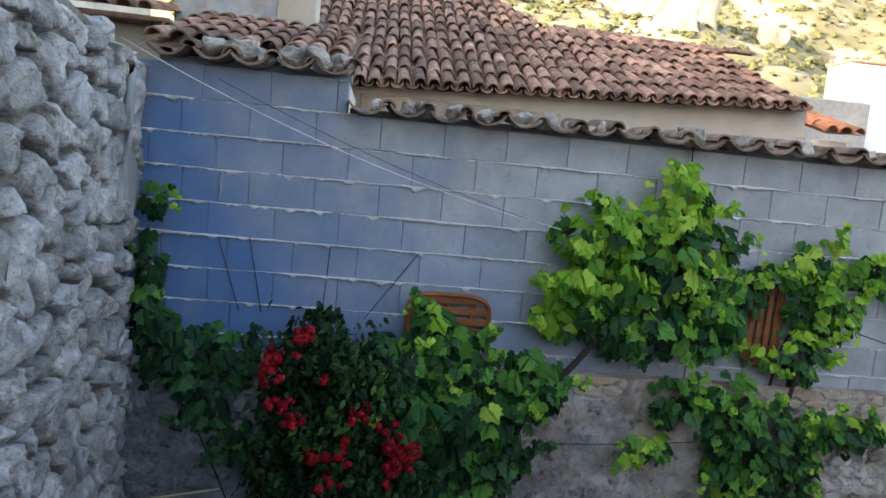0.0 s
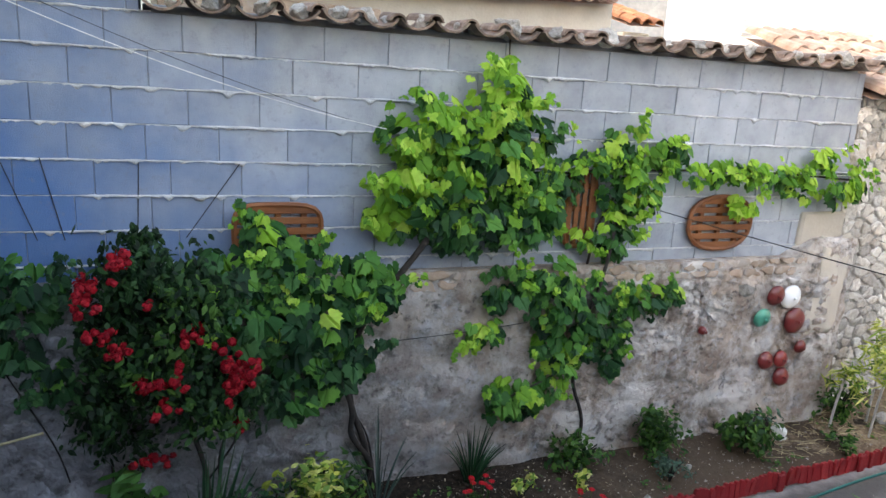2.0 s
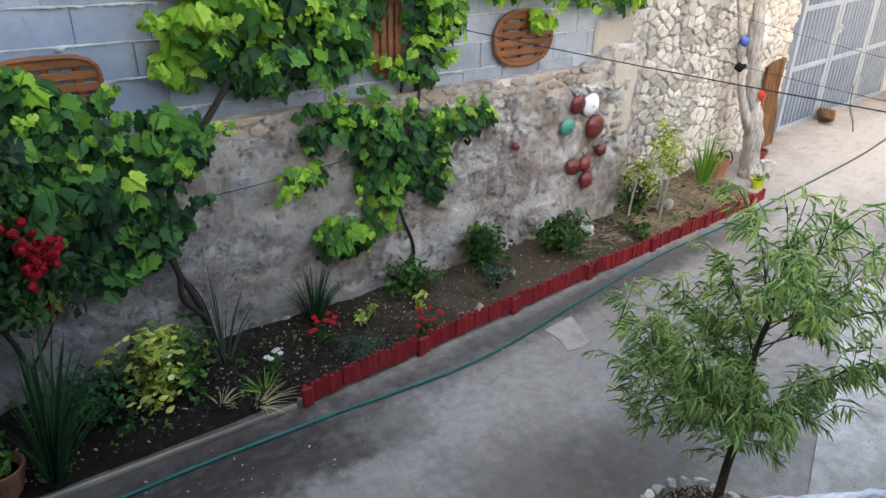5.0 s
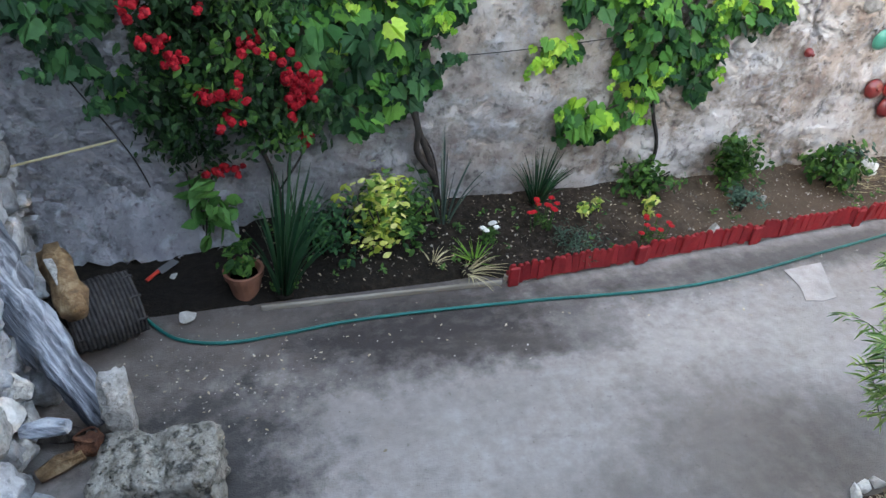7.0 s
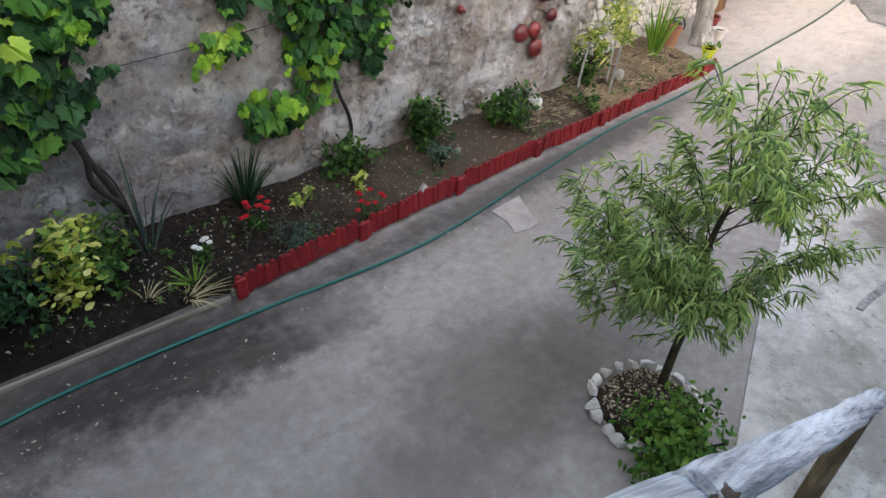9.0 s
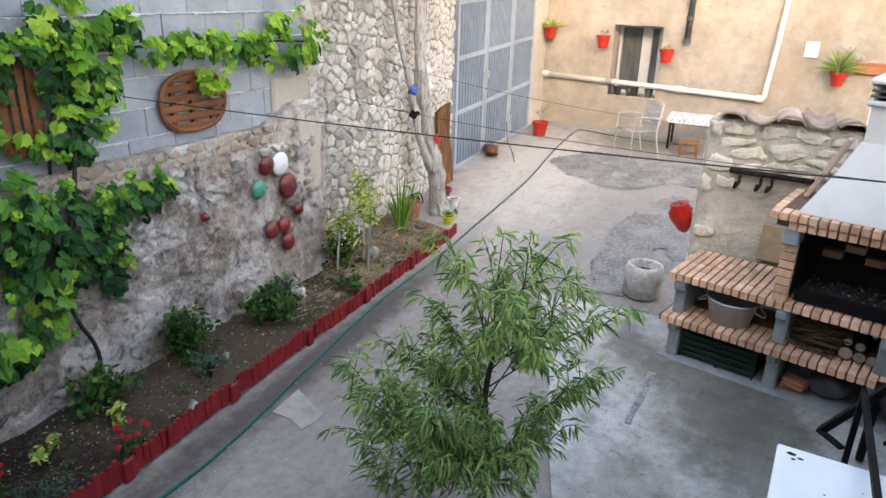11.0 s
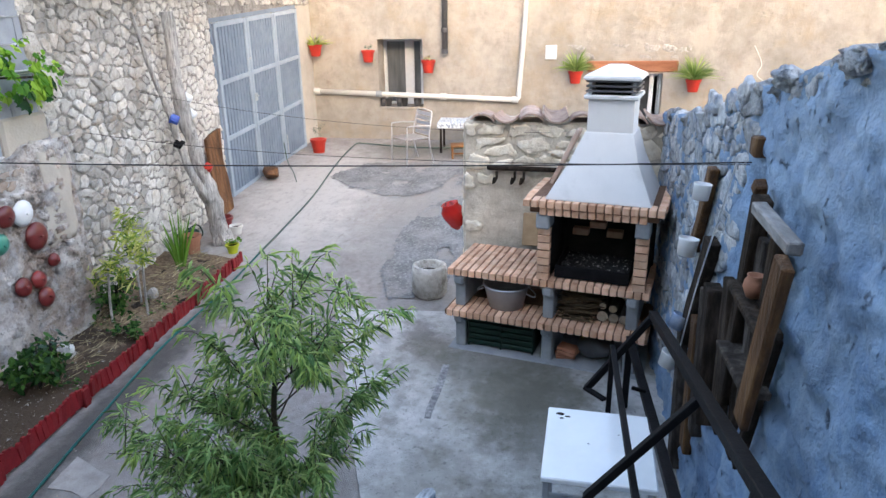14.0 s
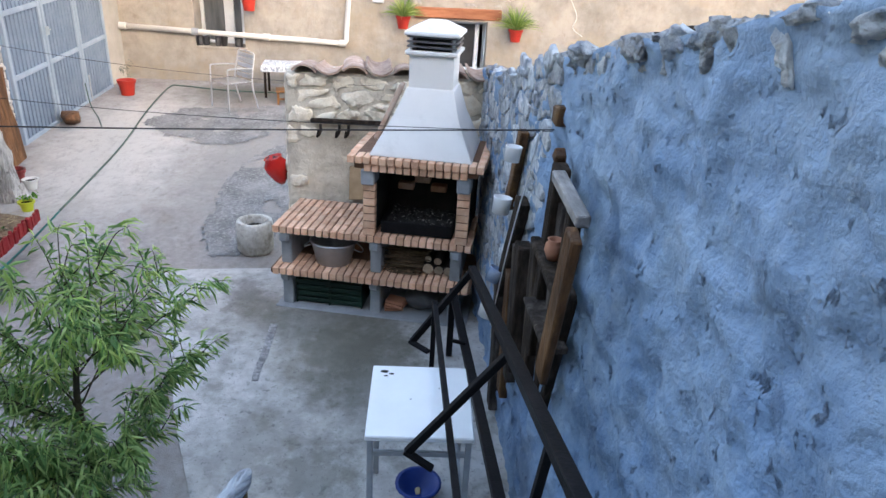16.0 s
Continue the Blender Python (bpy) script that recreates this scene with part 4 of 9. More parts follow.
bm = bmesh.new()
gx, gy = lines(-400, 400, -4, 14, 0.3, 22), lines(-400, 400, -4, 6, 0.3, 22)
grid = [[bm.verts.new((x, y, ground_z(x, y) + (0.006 * noise.noise((x * 1.3, y * 1.3, 0)) if -4 < x < 14 and -4 < y < 6 else 0))) for x in gx] for y in gy]
for a, b in zip(grid, grid[1:]):
    for k in range(len(a) - 1):
        bm.faces.new((a[k], a[k + 1], b[k + 1], b[k]))
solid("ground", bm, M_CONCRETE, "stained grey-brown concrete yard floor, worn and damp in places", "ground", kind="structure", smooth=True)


def flat_piece(name, pts, lift, mat, label, category="pavement", step=0.02):
    """A thin slab with a real edge lying on the ground."""
    bm = bmesh.new()
    top = [bm.verts.new((x, y, ground_z(x, y) + lift)) for x, y in pts]
    low = [bm.verts.new((x, y, ground_z(x, y) - step)) for x, y in pts]
    bm.faces.new(top)
    for k in range(len(pts)):
        j = (k + 1) % len(pts)
        bm.faces.new((top[j], top[k], low[k], low[j]))
    bmesh.ops.recalc_face_normals(bm, faces=bm.faces)
    return solid(name, bm, mat, label, category, kind="structure")


def frayed(pts, step=0.12, amp=0.09):
    """Breaks the edge of an outline into an uneven line."""
    out = []
    for k, (x, y) in enumerate(pts):
        u, v = pts[(k + 1) % len(pts)]
        n = max(1, int(math.hypot(u - x, v - y) / step))
        for i in range(n):
            a, b = x + (u - x) * i / n, y + (v - y) * i / n
            out.append((a + amp * noise.noise((a * 3, b * 3, 1)) * 1.6, b + amp * noise.noise((a * 3, b * 3, 7)) * 1.6))
    return out


flat_piece("pavement", [(-1.6, -0.76), (4.9, -0.76), (5.2, 0.9), (5.1, 2.25), (4.4, 1.98), (3.62, 1.63), (2.95, 1.4), (2.4, 1.17), (1.75, 0.89), (0.9, 0.5), (-1.6, 0.0)], 0.012, M_SLAB, "pale blue-grey concrete path beside the blue wall")
flat_piece("pavement_patch", frayed([(2.26, 3.17), (2.42, 3.2), (2.57, 3.19), (2.5, 3.02), (2.44, 2.88), (2.31, 2.84), (2.2, 2.86), (2.24, 3.0)], 0.05, 0.03), 0.007, M_PATCH, "pale mended patch in the concrete floor")
flat_piece("pavement_groove", frayed([(4.16, 0.99), (4.16, 0.93), (3.75, 0.935), (3.36, 0.94), (3.36, 0.985), (3.8, 0.99)], 0.06, 0.015), 0.017, M_GRAVEL, "dark filled groove across the concrete path")


def worn_patch(label, outline, seed):
    """A rough sheet of bare aggregate lying in the worn concrete, with a broken outline."""
    xs, ys = [p[0] for p in outline], [p[1] for p in outline]
    step = 0.045
    bm, seen = bmesh.new(), {}

    def inside(x, y):
        x += 0.07 * noise.noise((x * 5, y * 5, seed)) + 0.05 * noise.noise((x * 15, y * 15, seed + 2))
        y += 0.07 * noise.noise((x * 5, y * 5, seed + 7)) + 0.05 * noise.noise((x * 15, y * 15, seed + 9))
        odd = False
        for (xa, ya), (xb, yb) in zip(outline, outline[1:] + outline[:1]):
            if (ya > y) != (yb > y) and x < xa + (y - ya) * (xb - xa) / (yb - ya):
                odd = not odd
        return odd and noise.noise((x * 2.2, y * 3.1, seed + 4)) < 0.42

    def corner(i, j):
        if (i, j) not in seen:
            x, y = min(xs) - 0.1 + i * step, min(ys) - 0.1 + j * step
            seen[i, j] = bm.verts.new((x, y, ground_z(x, y) + 0.012 + 0.004 * noise.noise((x * 19, y * 19, seed))))
        return seen[i, j]

    for i in range(int((max(xs) - min(xs) + 0.2) / step)):
        for j in range(int((max(ys) - min(ys) + 0.2) / step)):
            if inside(min(xs) - 0.1 + (i + 0.5) * step, min(ys) - 0.1 + (j + 0.5) * step):
                bm.faces.new((corner(i, j), corner(i + 1, j), corner(i + 1, j + 1), corner(i, j + 1)))
    solid("pavement_aggregate", bm, M_AGGREGATE, label, "pavement", kind="structure", smooth=True)


worn_patch("bare grey aggregate where the far concrete has worn off", [(9.52, 3.8), (10.32, 3.37), (10.45, 2.61), (10.76, 1.56), (9.26, 1.35), (9.23, 1.83), (8.74, 2.26), (8.68, 2.69), (8.84, 3.14)], 3.0)
worn_patch("dark damp aggregate strip beside the stone bench wall", [(8.29, 1.93), (8.63, 1.72), (8.87, 1.39), (7.09, 1.12), (6.26, 1.28), (5.56, 1.28), (5.4, 1.78), (6.03, 2.01), (7.36, 2.11)], 8.0)


# garden bed along the wall
FA, FB = Vector((0.34, 3.4, 0)), Vector((6.17, 3.75, 0))


def bed_front(x):
    return 3.47 if x < 0.3 else 3.43 + (x - 0.34) * 0.06


bm = bmesh.new()
rows = []
for i in range(110):
    x = -2.45 + i * 8.6 / 109
    row = []
    for j in range(13):
        t = j / 12
        y = bed_front(x) + 0.02 + t * (4.5 + max(0, x - 4.4) * 0.1 - bed_front(x))
        h = 0.05 + 0.06 * t + 0.025 * noise.noise((x * 3, y * 3, 1)) + 0.012 * noise.noise((x * 11, y * 11, 4))
        row.append(bm.verts.new((x, y, (h if 0 < j else -0.02) * (1.0 if x > -1.2 else 0.45))))
    rows.append(row)
for a, b in zip(rows, rows[1:]):
    for k in range(12):
        bm.faces.new((a[k], b[k], b[k + 1], a[k + 1]))
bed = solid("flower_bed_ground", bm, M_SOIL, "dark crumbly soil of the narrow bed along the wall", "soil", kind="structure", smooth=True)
bm = bmesh.new()
rows = []
for i in range(40):
    x = 3.5 + i * 2.75 / 39
    row = []
    for j in range(11):
        t = j / 10
        y = bed_front(x) + 0.06 + t * (4.46 + max(0, x - 4.4) * 0.1 - bed_front(x))
        edge = min(1.0, i / 14, (39 - i) / 3, j / 1.2 + 0.5) - 0.45 + 0.7 * noise.noise((x * 2.6, y * 3.4, 8))
        row.append(bm.verts.new((x, y, 0.05 + 0.06 * t + 0.035 * min(0.7, edge) + 0.025 * noise.noise((x * 4, y * 4, 1)) + 0.015 * noise.noise((x * 14, y * 14, 4)))))
    rows.append(row)
for a, b in zip(rows, rows[1:]):
    for k in range(10):
        bm.faces.new((a[k], b[k], b[k + 1], a[k + 1]))
solid("flower_bed_dry_ground", bm, M_DRYSOIL, "dry straw-coloured soil at the sunnier end of the bed", "soil", kind="structure", smooth=True)

# ---- block wall on its rubble base ----
BY = 4.45
wall = solid("wall_block", bm_box((-2.65, BY + 0.012, 1.62), (4.32, BY + 0.2, 3.2)), M_CEMENT, "grey hollow concrete block wall with squeezed-out mortar beds", "wall", kind="structure")
full = bm_box((0.002, 0, 0.003), (0.408, 0.19, 0.207), 0.004)
block_mesh = bpy.data.meshes.new("block")
full.to_mesh(block_mesh)
full.free()
block_mesh.materials.append(M_BLOCK)
phases = [-1.5, -1.69, -1.89, -1.31, -1.59, -1.7, -1.55, -1.72]


def block_at(xa, xb, z):
    if xb - xa > 0.4:
        lay("block", block_mesh, wall, pose(xa, BY + R.uniform(-0.002, 0.002), z))
    elif xb - xa > 0.05:
        part("block", bm_box((xa + 0.002, BY, z + 0.003), (xb - 0.002, BY + 0.19, z + 0.207), 0.004), M_BLOCK, wall)


beds = []
for k, ph in enumerate(phases):
    z = 3.0 - 0.21 * k
    end = 4.32 + 0.006 * k
    x = ph - 0.41 * 4
    while x < end:
        block_at(max(x, -2.62), min(x + 0.41, end), z)
        x += 0.41
    beds.append((z, -2.62, end))
x = -2.2 - 0.41
while x < -1.31:
    block_at(max(x, -2.62), min(x + 0.41, -1.31), 3.21)
    x += 0.41
beds.append((3.21, -2.62, -1.25))
part("core", bm_box((-2.65, BY + 0.012, 3.2), (-1.33, BY + 0.2, 3.42)), M_CEMENT, wall)
bm = bmesh.new()
for z, xa, xb in beds:
    n = int((xb - xa) / 0.014)
    prev = None
    for i in range(n + 1):
        x = xa + (xb - xa) * i / n
        s = noise.noise((x * 3.1, z * 9, 0.3)) + 0.6 * noise.noise((x * 17, z * 5, 2.0))
        gone = max(0.0, noise.noise((x * 1.3, z * 7, 9.0)) - 0.15) * 0.05
        out = max(0.0, 0.012 + 0.016 * s - gone)
        h = max(0.002, 0.0065 + 0.005 * s - gone * 0.4)
        drop = 0.05 * max(0.0, noise.noise((x * 15, z * 3, 7.0)) - 0.15) + 0.02 * max(0.0, noise.noise((x * 43, z * 3, 4.0)))
        lift = 0.005 * noise.noise((x * 6, z * 4, 3.0))
        ring = [bm.verts.new(q) for q in ((x, BY + 0.006, z + h + lift), (x, BY - out, z + h * 0.4 + lift), (x, BY - out, z - h * 0.5 - drop + lift), (x, BY + 0.006, z - h - drop + lift))]
        if prev:
            for a in range(3):
                bm.faces.new((prev[a], prev[a + 1], ring[a + 1], ring[a]))
        prev = ring
tagged(part("mortar_bead", bm, M_MORTAR, wall, "pale squeezed-out mortar along the courses", True), kind="stuff")
part("mortar_smear", bm_tube([(-2.05, BY - 0.003, 2.78), (-2.06, BY - 0.004, 2.72), (-2.055, BY - 0.004, 2.66), (-2.065, BY - 0.003, 2.6)], [0.022, 0.03, 0.026, 0.012], 8, 0.4, 0.2), M_CEMENT, wall, "smear of mortar")


def base_face(a, b, d):
    x = -2.7 + a * 7.14
    z = -0.05 + b * (1.7 + 0.16 * max(0.0, min(1.0, (x - 3.7) / 0.3)))
    return (x, 4.33 - d + 0.03 * (1 - b) * -1, z)


bm, grid = rough_sheet(230, 56, base_face, 0.035, 3.2, 4.0)
top, back = grid[-1], []
for v in top:
    back.append(bm.verts.new((v.co.x, 4.6, v.co.z - 0.01)))
for k in range(len(top) - 1):
    bm.faces.new((top[k], top[k + 1], back[k + 1], back[k]))
rub = solid("wall_rubble_base", bm, M_RUBBLE, "old rubble wall base with crumbling whitish plaster", "wall", kind="structure", smooth=True)
rng = random.Random(3)
polys = [p for p in cells(-2.5, 4.3, 0.05, 1.5, 0.15, 0.1, 0.5, rng, None, 0.2) if noise.noise((p[0][0] * 1.1, p[0][1] * 1.6, 5.5)) > (-0.12 if p[0][0] > 1.6 or p[0][0] < -1.1 else 0.08) or (p[0][1] < 0.35 and rng.random() < 0.4)]
masonry(rub, polys, lambda u, v, d: Vector((u, 4.335 - d * 0.7, v)), 0.02, 0.05, M_RUBBLE, 11)
polys = [p for p in cells(0.2, 3.9, 1.5, 1.66, 0.17, 0.075, 0.3, rng)]
M_ROWBRICK = surface("old_brick", [(0.33, 0.235, 0.175), (0.43, 0.335, 0.265)], 14, 0.95, 0.8, 60, vary=0.15)
patched(M_ROWBRICK, (0.4, 0.35, 0.31), 6, 0.52, 0.06, 0.8, 3.0)
masonry(rub, polys, lambda u, v, d: Vector((u, 4.335 - d * 0.5, v)), 0.012, 0.02, M_ROWBRICK, 12)
part("plaster", bm_box((3.86, 4.415, 1.62), (4.37, 4.47, 2.03), 0.02, None, 0.01), M_CREAM, rub, "smooth cream cement patch")
part("plaster", moved(lump((0.4, 0.09, 0.9), 23, 4, 0.4), Matrix.Translation((4.2, 4.35, 1.38))), M_CREAM, rub, "smooth cream cement patch")

# ---- tile coping on the block wall, weighed down with stones ----
cop = solid("wall_coping", bm_box((-1.3, BY + 0.1, 3.205), (4.34, BY + 0.24, 3.26), 0.004), M_CEMENT, "bed of mortar under the wall's tile coping", "coping", kind="structure")
U_TILE = barrel_mesh("coping_tile", 0.134, 0.13, 0.44, 0.014, M_COPING, False, 8, 114)
C_TILE = barrel_mesh("coping_tile", 0.056, 0.052, 0.42, 0.012, M_COPING, True, 6, 170)


def coping(parent, xa, xb, y, z, pitch):
    n = int(round((xb - xa) / pitch))
    for k in range(n):
        x = xa + (k + 0.5) * pitch
        lay("coping_tile", U_TILE, parent, pose(x + R.uniform(-0.015, 0.015), y + R.uniform(-0.03, 0.02), z + 0.14 + R.uniform(-0.012, 0.012), R.uniform(2, 7), R.uniform(-5, 5), R.uniform(-4, 4)))
        lay("coping_tile", C_TILE, parent, pose(x + pitch / 2, y + 0.02 + R.uniform(-0.02, 0.02), z + 0.052 + R.uniform(-0.01, 0.01), R.uniform(2, 7), R.uniform(-6, 6), R.uniform(-5, 5)))


coping(cop, -1.3, 4.36, BY - 0.16, 3.215, 0.243)
cop2 = solid("wall_coping_left", bm_box((-2.5, BY + 0.1, 3.42), (-1.3, BY + 0.24, 3.475), 0.004), M_CEMENT, "bed of mortar under the higher tile coping", "coping", kind="structure")
coping(cop2, -2.5, -1.28, BY - 0.16, 3.43, 0.243)
for k in range(30):
    x = -1.15 + k * 0.19 + R.uniform(-0.05, 0.05)
    s = R.uniform(0.07, 0.14) * (1.15 if k > 10 else 1)
    st = solid("ballast_stone", rock((s * 1.25, s, s * 0.9), k + 2, 3, 0.7), M_ROCK, "pale rough stone weighing down the coping tiles", "stone", "stones on the coping")
    st.matrix_basis = pose(x, BY - 0.06 + R.uniform(0, 0.1), 3.25 + s * 0.3, R.uniform(-20, 20), R.uniform(-20, 20), R.uniform(0, 180))
for k in range(6):
    s = R.uniform(0.12, 0.2)
    st = solid("ballast_stone", rock((s * 1.25, s, s * 0.9), k + 40, 3, 0.7), M_ROCK, "pale rough stone weighing down the coping tiles", "stone", "stones on the coping")
    st.matrix_basis = pose(-2.15 + k * 0.16, BY - 0.05 + R.uniform(0, 0.08), 3.47 + s * 0.28, R.uniform(-20, 20), R.uniform(-20, 20), R.uniform(0, 180))

# ---- stone wall with the gate ----
S0, S1 = Vector((4.36, 4.46, 0)), Vector((8.36, 4.97, 0))
SD = (S1 - S0).normalized()
SN = Vector((SD.y, -SD.x, 0))


def on_stone(u, v, d):
    return S0 + SD * u + SN * d + Vector((0, 0, v))


SL = (S1 - S0).length


def stone_top(u):
    return 3.03 + 0.0445 * u


bm = bmesh.new()
vs = [bm.verts.new(on_stone(u, v, d)) for d in (0, -0.45) for u, v in ((0, -0.05), (SL, -0.05), (SL, stone_top(SL)), (0, stone_top(0)))]
for q in ((0, 1, 2, 3), (5, 4, 7, 6), (3, 2, 6, 7), (0, 3, 7, 4), (1, 5, 6, 2)):
    bm.faces.new([vs[k] for k in q])
sw = solid("wall_stone", bm, M_JOINT, "pale limestone rubble wall with light mortar joints", "wall", kind="structure")
rng = random.Random(21)
polys = cells(0.02, SL - 0.02, 0.0, 3.04, 0.15, 0.098, 0.5, rng, None, 0.24)
masonry(sw, polys, on_stone, 0.011, 0.02, M_WALLSTONE, 5, near=lambda p: p[0][0] * 0.6 - p[0][1] * 0.2)
quoin_z = 1.9
for k, h in enumerate((0.26, 0.22, 0.3, 0.28)):
    w = 0.34 if k % 2 else 0.24
    q = part("stone", rock((w, 0.14, h * 1.05), 60 + k, 2, 0.14), M_WALLSTONE, sw)
    q.matrix_basis = pose(S0.x + w * 0.36 - 0.02, S0.y + 0.02, quoin_z + h / 2)
    quoin_z += h

# gate wall: lintel zone and pier
GX0, GX1, GY, GTILT = 8.4, 11.52, 4.99, 0.055


def gz(x):
    return 0.13 + GTILT * (x - GX0)


lin = solid("wall_gate", bm_box((8.37, GY, 0), (8.4, GY + 0.4, 3.3)), M_JOINT, "stone wall above and beside the steel gate", "wall", kind="structure")
bm = bmesh.new()
vs = [bm.verts.new((x, y, z)) for y in (GY - 0.0, GY + 0.4) for x, z in ((8.37, gz(8.4) + 2.54), (12.32, gz(11.7) + 2.58), (12.32, 3.365), (8.37, 3.285))]
for q in ((0, 1, 2, 3), (5, 4, 7, 6), (3, 2, 6, 7), (0, 4, 5, 1)):
    bm.faces.new([vs[k] for k in q])
part("lintel_zone", bm, M_JOINT, lin)
part("pier", bm_box((11.56, GY, 0.0), (12.32, GY + 0.4, 2.9), 0.02), M_CREAM, lin, "cream rendered gate pier")
rng = random.Random(8)
polys = cells(8.4, 12.3, 2.86, 3.28, 0.24, 0.16, 0.35, rng)
masonry(lin, polys, lambda u, v, d: Vector((u, GY - d, v)), 0.013, 0.024, M_WALLSTONE, 6)


def sheared(bm):
    """Follows the rise of the ground along the gate."""
    for v in bm.verts:
        v.co.z += gz(v.co.x)
    return bm


gate = tagged(new("door_gate"), "grey-blue ribbed steel yard gate of three closed leaves", "gate", kind="structure")
GW = (GX1 - GX0) / 3
for k in range(3):
    xa, xb = GX0 + k * GW + 0.012, GX0 + (k + 1) * GW - 0.012
    leaf = bmesh.new()
    for a, b in ((xa, xa + 0.065), (xb - 0.065, xb)):
        add_box(leaf, (a, GY - 0.06, 0.02), (b, GY, 2.5), 0.005)
    for z in (0.02, 0.86, 1.66, 2.45):
        add_box(leaf, (xa + 0.065, GY - 0.056, z - 0.008), (xb - 0.065, GY - 0.005, z + 0.058), 0.005)
    lf = part("leaf", sheared(leaf), M_GATEFRAME, gate)
    for za, zb in ((0.07, 0.86), (0.91, 1.66), (1.71, 2.45)):
        bm = bmesh.new()
        n = 9
        prev = None
        for i in range(n * 4 + 1):
            x = xa + 0.065 + (xb - xa - 0.13) * (i // 4 + (0.0, 0.7, 0.74, 0.96)[i % 4]) / n
            y = GY - 0.036 + (0.032 if i % 4 in (2, 3) else 0.0)
            cur = (bm.verts.new((x, y, za)), bm.verts.new((x, y, zb)))
            if prev:
                bm.faces.new((prev[0], cur[0], cur[1], prev[1]))
            prev = cur
        part("ribbed_panel", sheared(bm), M_GATE, lf)
part("gate_frame", sheared(bm_box((GX0 - 0.04, GY - 0.014, 2.51), (GX1 + 0.04, GY + 0.02, 2.57), 0.004)), M_GATE, gate)
for x in (GX0 - 0.035, GX1 + 0.03):
    part("gate_frame", sheared(bm_box((x - 0.025, GY - 0.035, 0.0), (x + 0.02, GY + 0.02, 2.51), 0.004)), M_GATE, gate)
part("lock_plate", bm_box((9.47, GY - 0.07, 1.44), (9.57, GY - 0.05, 1.56), 0.006), M_GALV, gate, "bright lock plate")
part("door_handle", bm_tube([(9.52, GY - 0.07, 1.52), (9.52, GY - 0.11, 1.52), (9.44, GY - 0.115, 1.52)], 0.009, 6), M_GALV, gate, "metal lever handle")
part("bolt", bm_box((9.4, GY - 0.07, 2.08), (9.47, GY - 0.05, 2.11), 0.004), M_GALV, gate, "small sliding bolt")
part("bolt", bm_tube([(10.6, GY - 0.06, 0.25), (10.6, GY - 0.06, 0.7)], 0.012, 6), M_GALV, gate, "upright drop bolt")

# tiled eave over the stone wall
eave = solid("roof_gate_building", bm_box((4.3, 4.5, 3.0), (4.31, 4.6, 3.01)), M_TILEPALE, "pale pink barrel-tiled roof above the stone wall", "roof", kind="structure")
bm = bmesh.new()
a, b = S0 + SD * -0.05 - SN * -0.05, Vector((12.4, 4.9, 0))
c0 = [Vector((4.3, 4.34, 3.0)), Vector((12.4, 5.0, 3.36)), Vector((12.5, 6.6, 3.94)), Vector((4.3, 5.9, 3.56))]
bm.faces.new([bm.verts.new(p) for p in c0])
part("deck", bm, M_TILEPALE, eave)
P_TILE = barrel_mesh("roof_tile", 0.088, 0.075, 0.42, 0.014, M_TILEPALE, True, 6, 180)
Q_TILE = barrel_mesh("roof_tile", 0.09, 0.08, 0.42, 0.014, M_TILEPALE, False, 6, 150)
for k in range(38):
    t = (k + 0.5) / 38
    p0 = c0[0].lerp(c0[1], t)
    up = (c0[3].lerp(c0[2], t) - p0).normalized()
    pitch_deg = math.degrees(math.asin(up.z))
    for j in range(5):
        p = p0 + up * (0.34 * j - 0.08 + R.uniform(-0.02, 0.02)) + Vector((0, 0, 0.055))
        lay("roof_tile", P_TILE, eave, pose(p.x, p.y, p.z + 0.012, pitch_deg - 2, R.uniform(-3, 3), R.uniform(-3, 3)))
        if j == 0:
            lay("roof_tile", Q_TILE, eave, pose(p.x + 0.107, p.y - 0.02, p.z + 0.045, pitch_deg - 2, R.uniform(-3, 3), R.uniform(-3, 3)))

# ---- left rubble wall ----
L0, L1 = Vector((-2.6, 4.46, 0)), Vector((-2.1, 1.2, 0))
LD = (L1 - L0).normalized()
LN = Vector((-LD.y, LD.x, 0))
LL = (L1 - L0).length


def on_left(u, v, d):
    return L0 + LD * u + LN * d + Vector((0, 0, v))


bm = bmesh.new()
vs = [bm.verts.new(on_left(u, v, d)) for d in (0, -0.6) for u, v in ((0, -0.05), (LL, -0.05), (LL, 3.55), (0, 3.36))]
for q in ((0, 1, 2, 3), (5, 4, 7, 6), (3, 2, 6, 7), (0, 3, 7, 4), (1, 5, 6, 2)):
    bm.faces.new([vs[k] for k in q])
lw = solid("wall_left", bm, M_DARKJOINT, "rough dry-looking rubble stone wall, grey and weathered", "wall", kind="structure")
rng = random.Random(33)
polys = cells(0.0, LL, 0.0, 3.4, 0.24, 0.15, 0.55, rng, None, 0.2)
masonry(lw, polys, on_left, 0.02, 0.06, M_LEFTSTONE, 7, near=lambda p: p[0][0])
for k in range(16):
    s = R.uniform(0.14, 0.3)
    q = part("stone", rock((s * 1.3, s * 1.1, s * 0.75), 80 + k, 2, 0.3), M_LEFTSTONE, lw)
    u = R.uniform(0.1, LL * 0.8)
    q.matrix_basis = Matrix.Translation(on_left(u, 3.38 + 0.05 * u + R.uniform(0, 0.07), -0.1 - R.random() * 0.35)) @ pose(0, 0, 0, R.uniform(-15, 15), R.uniform(-15, 15), R.uniform(0, 180))
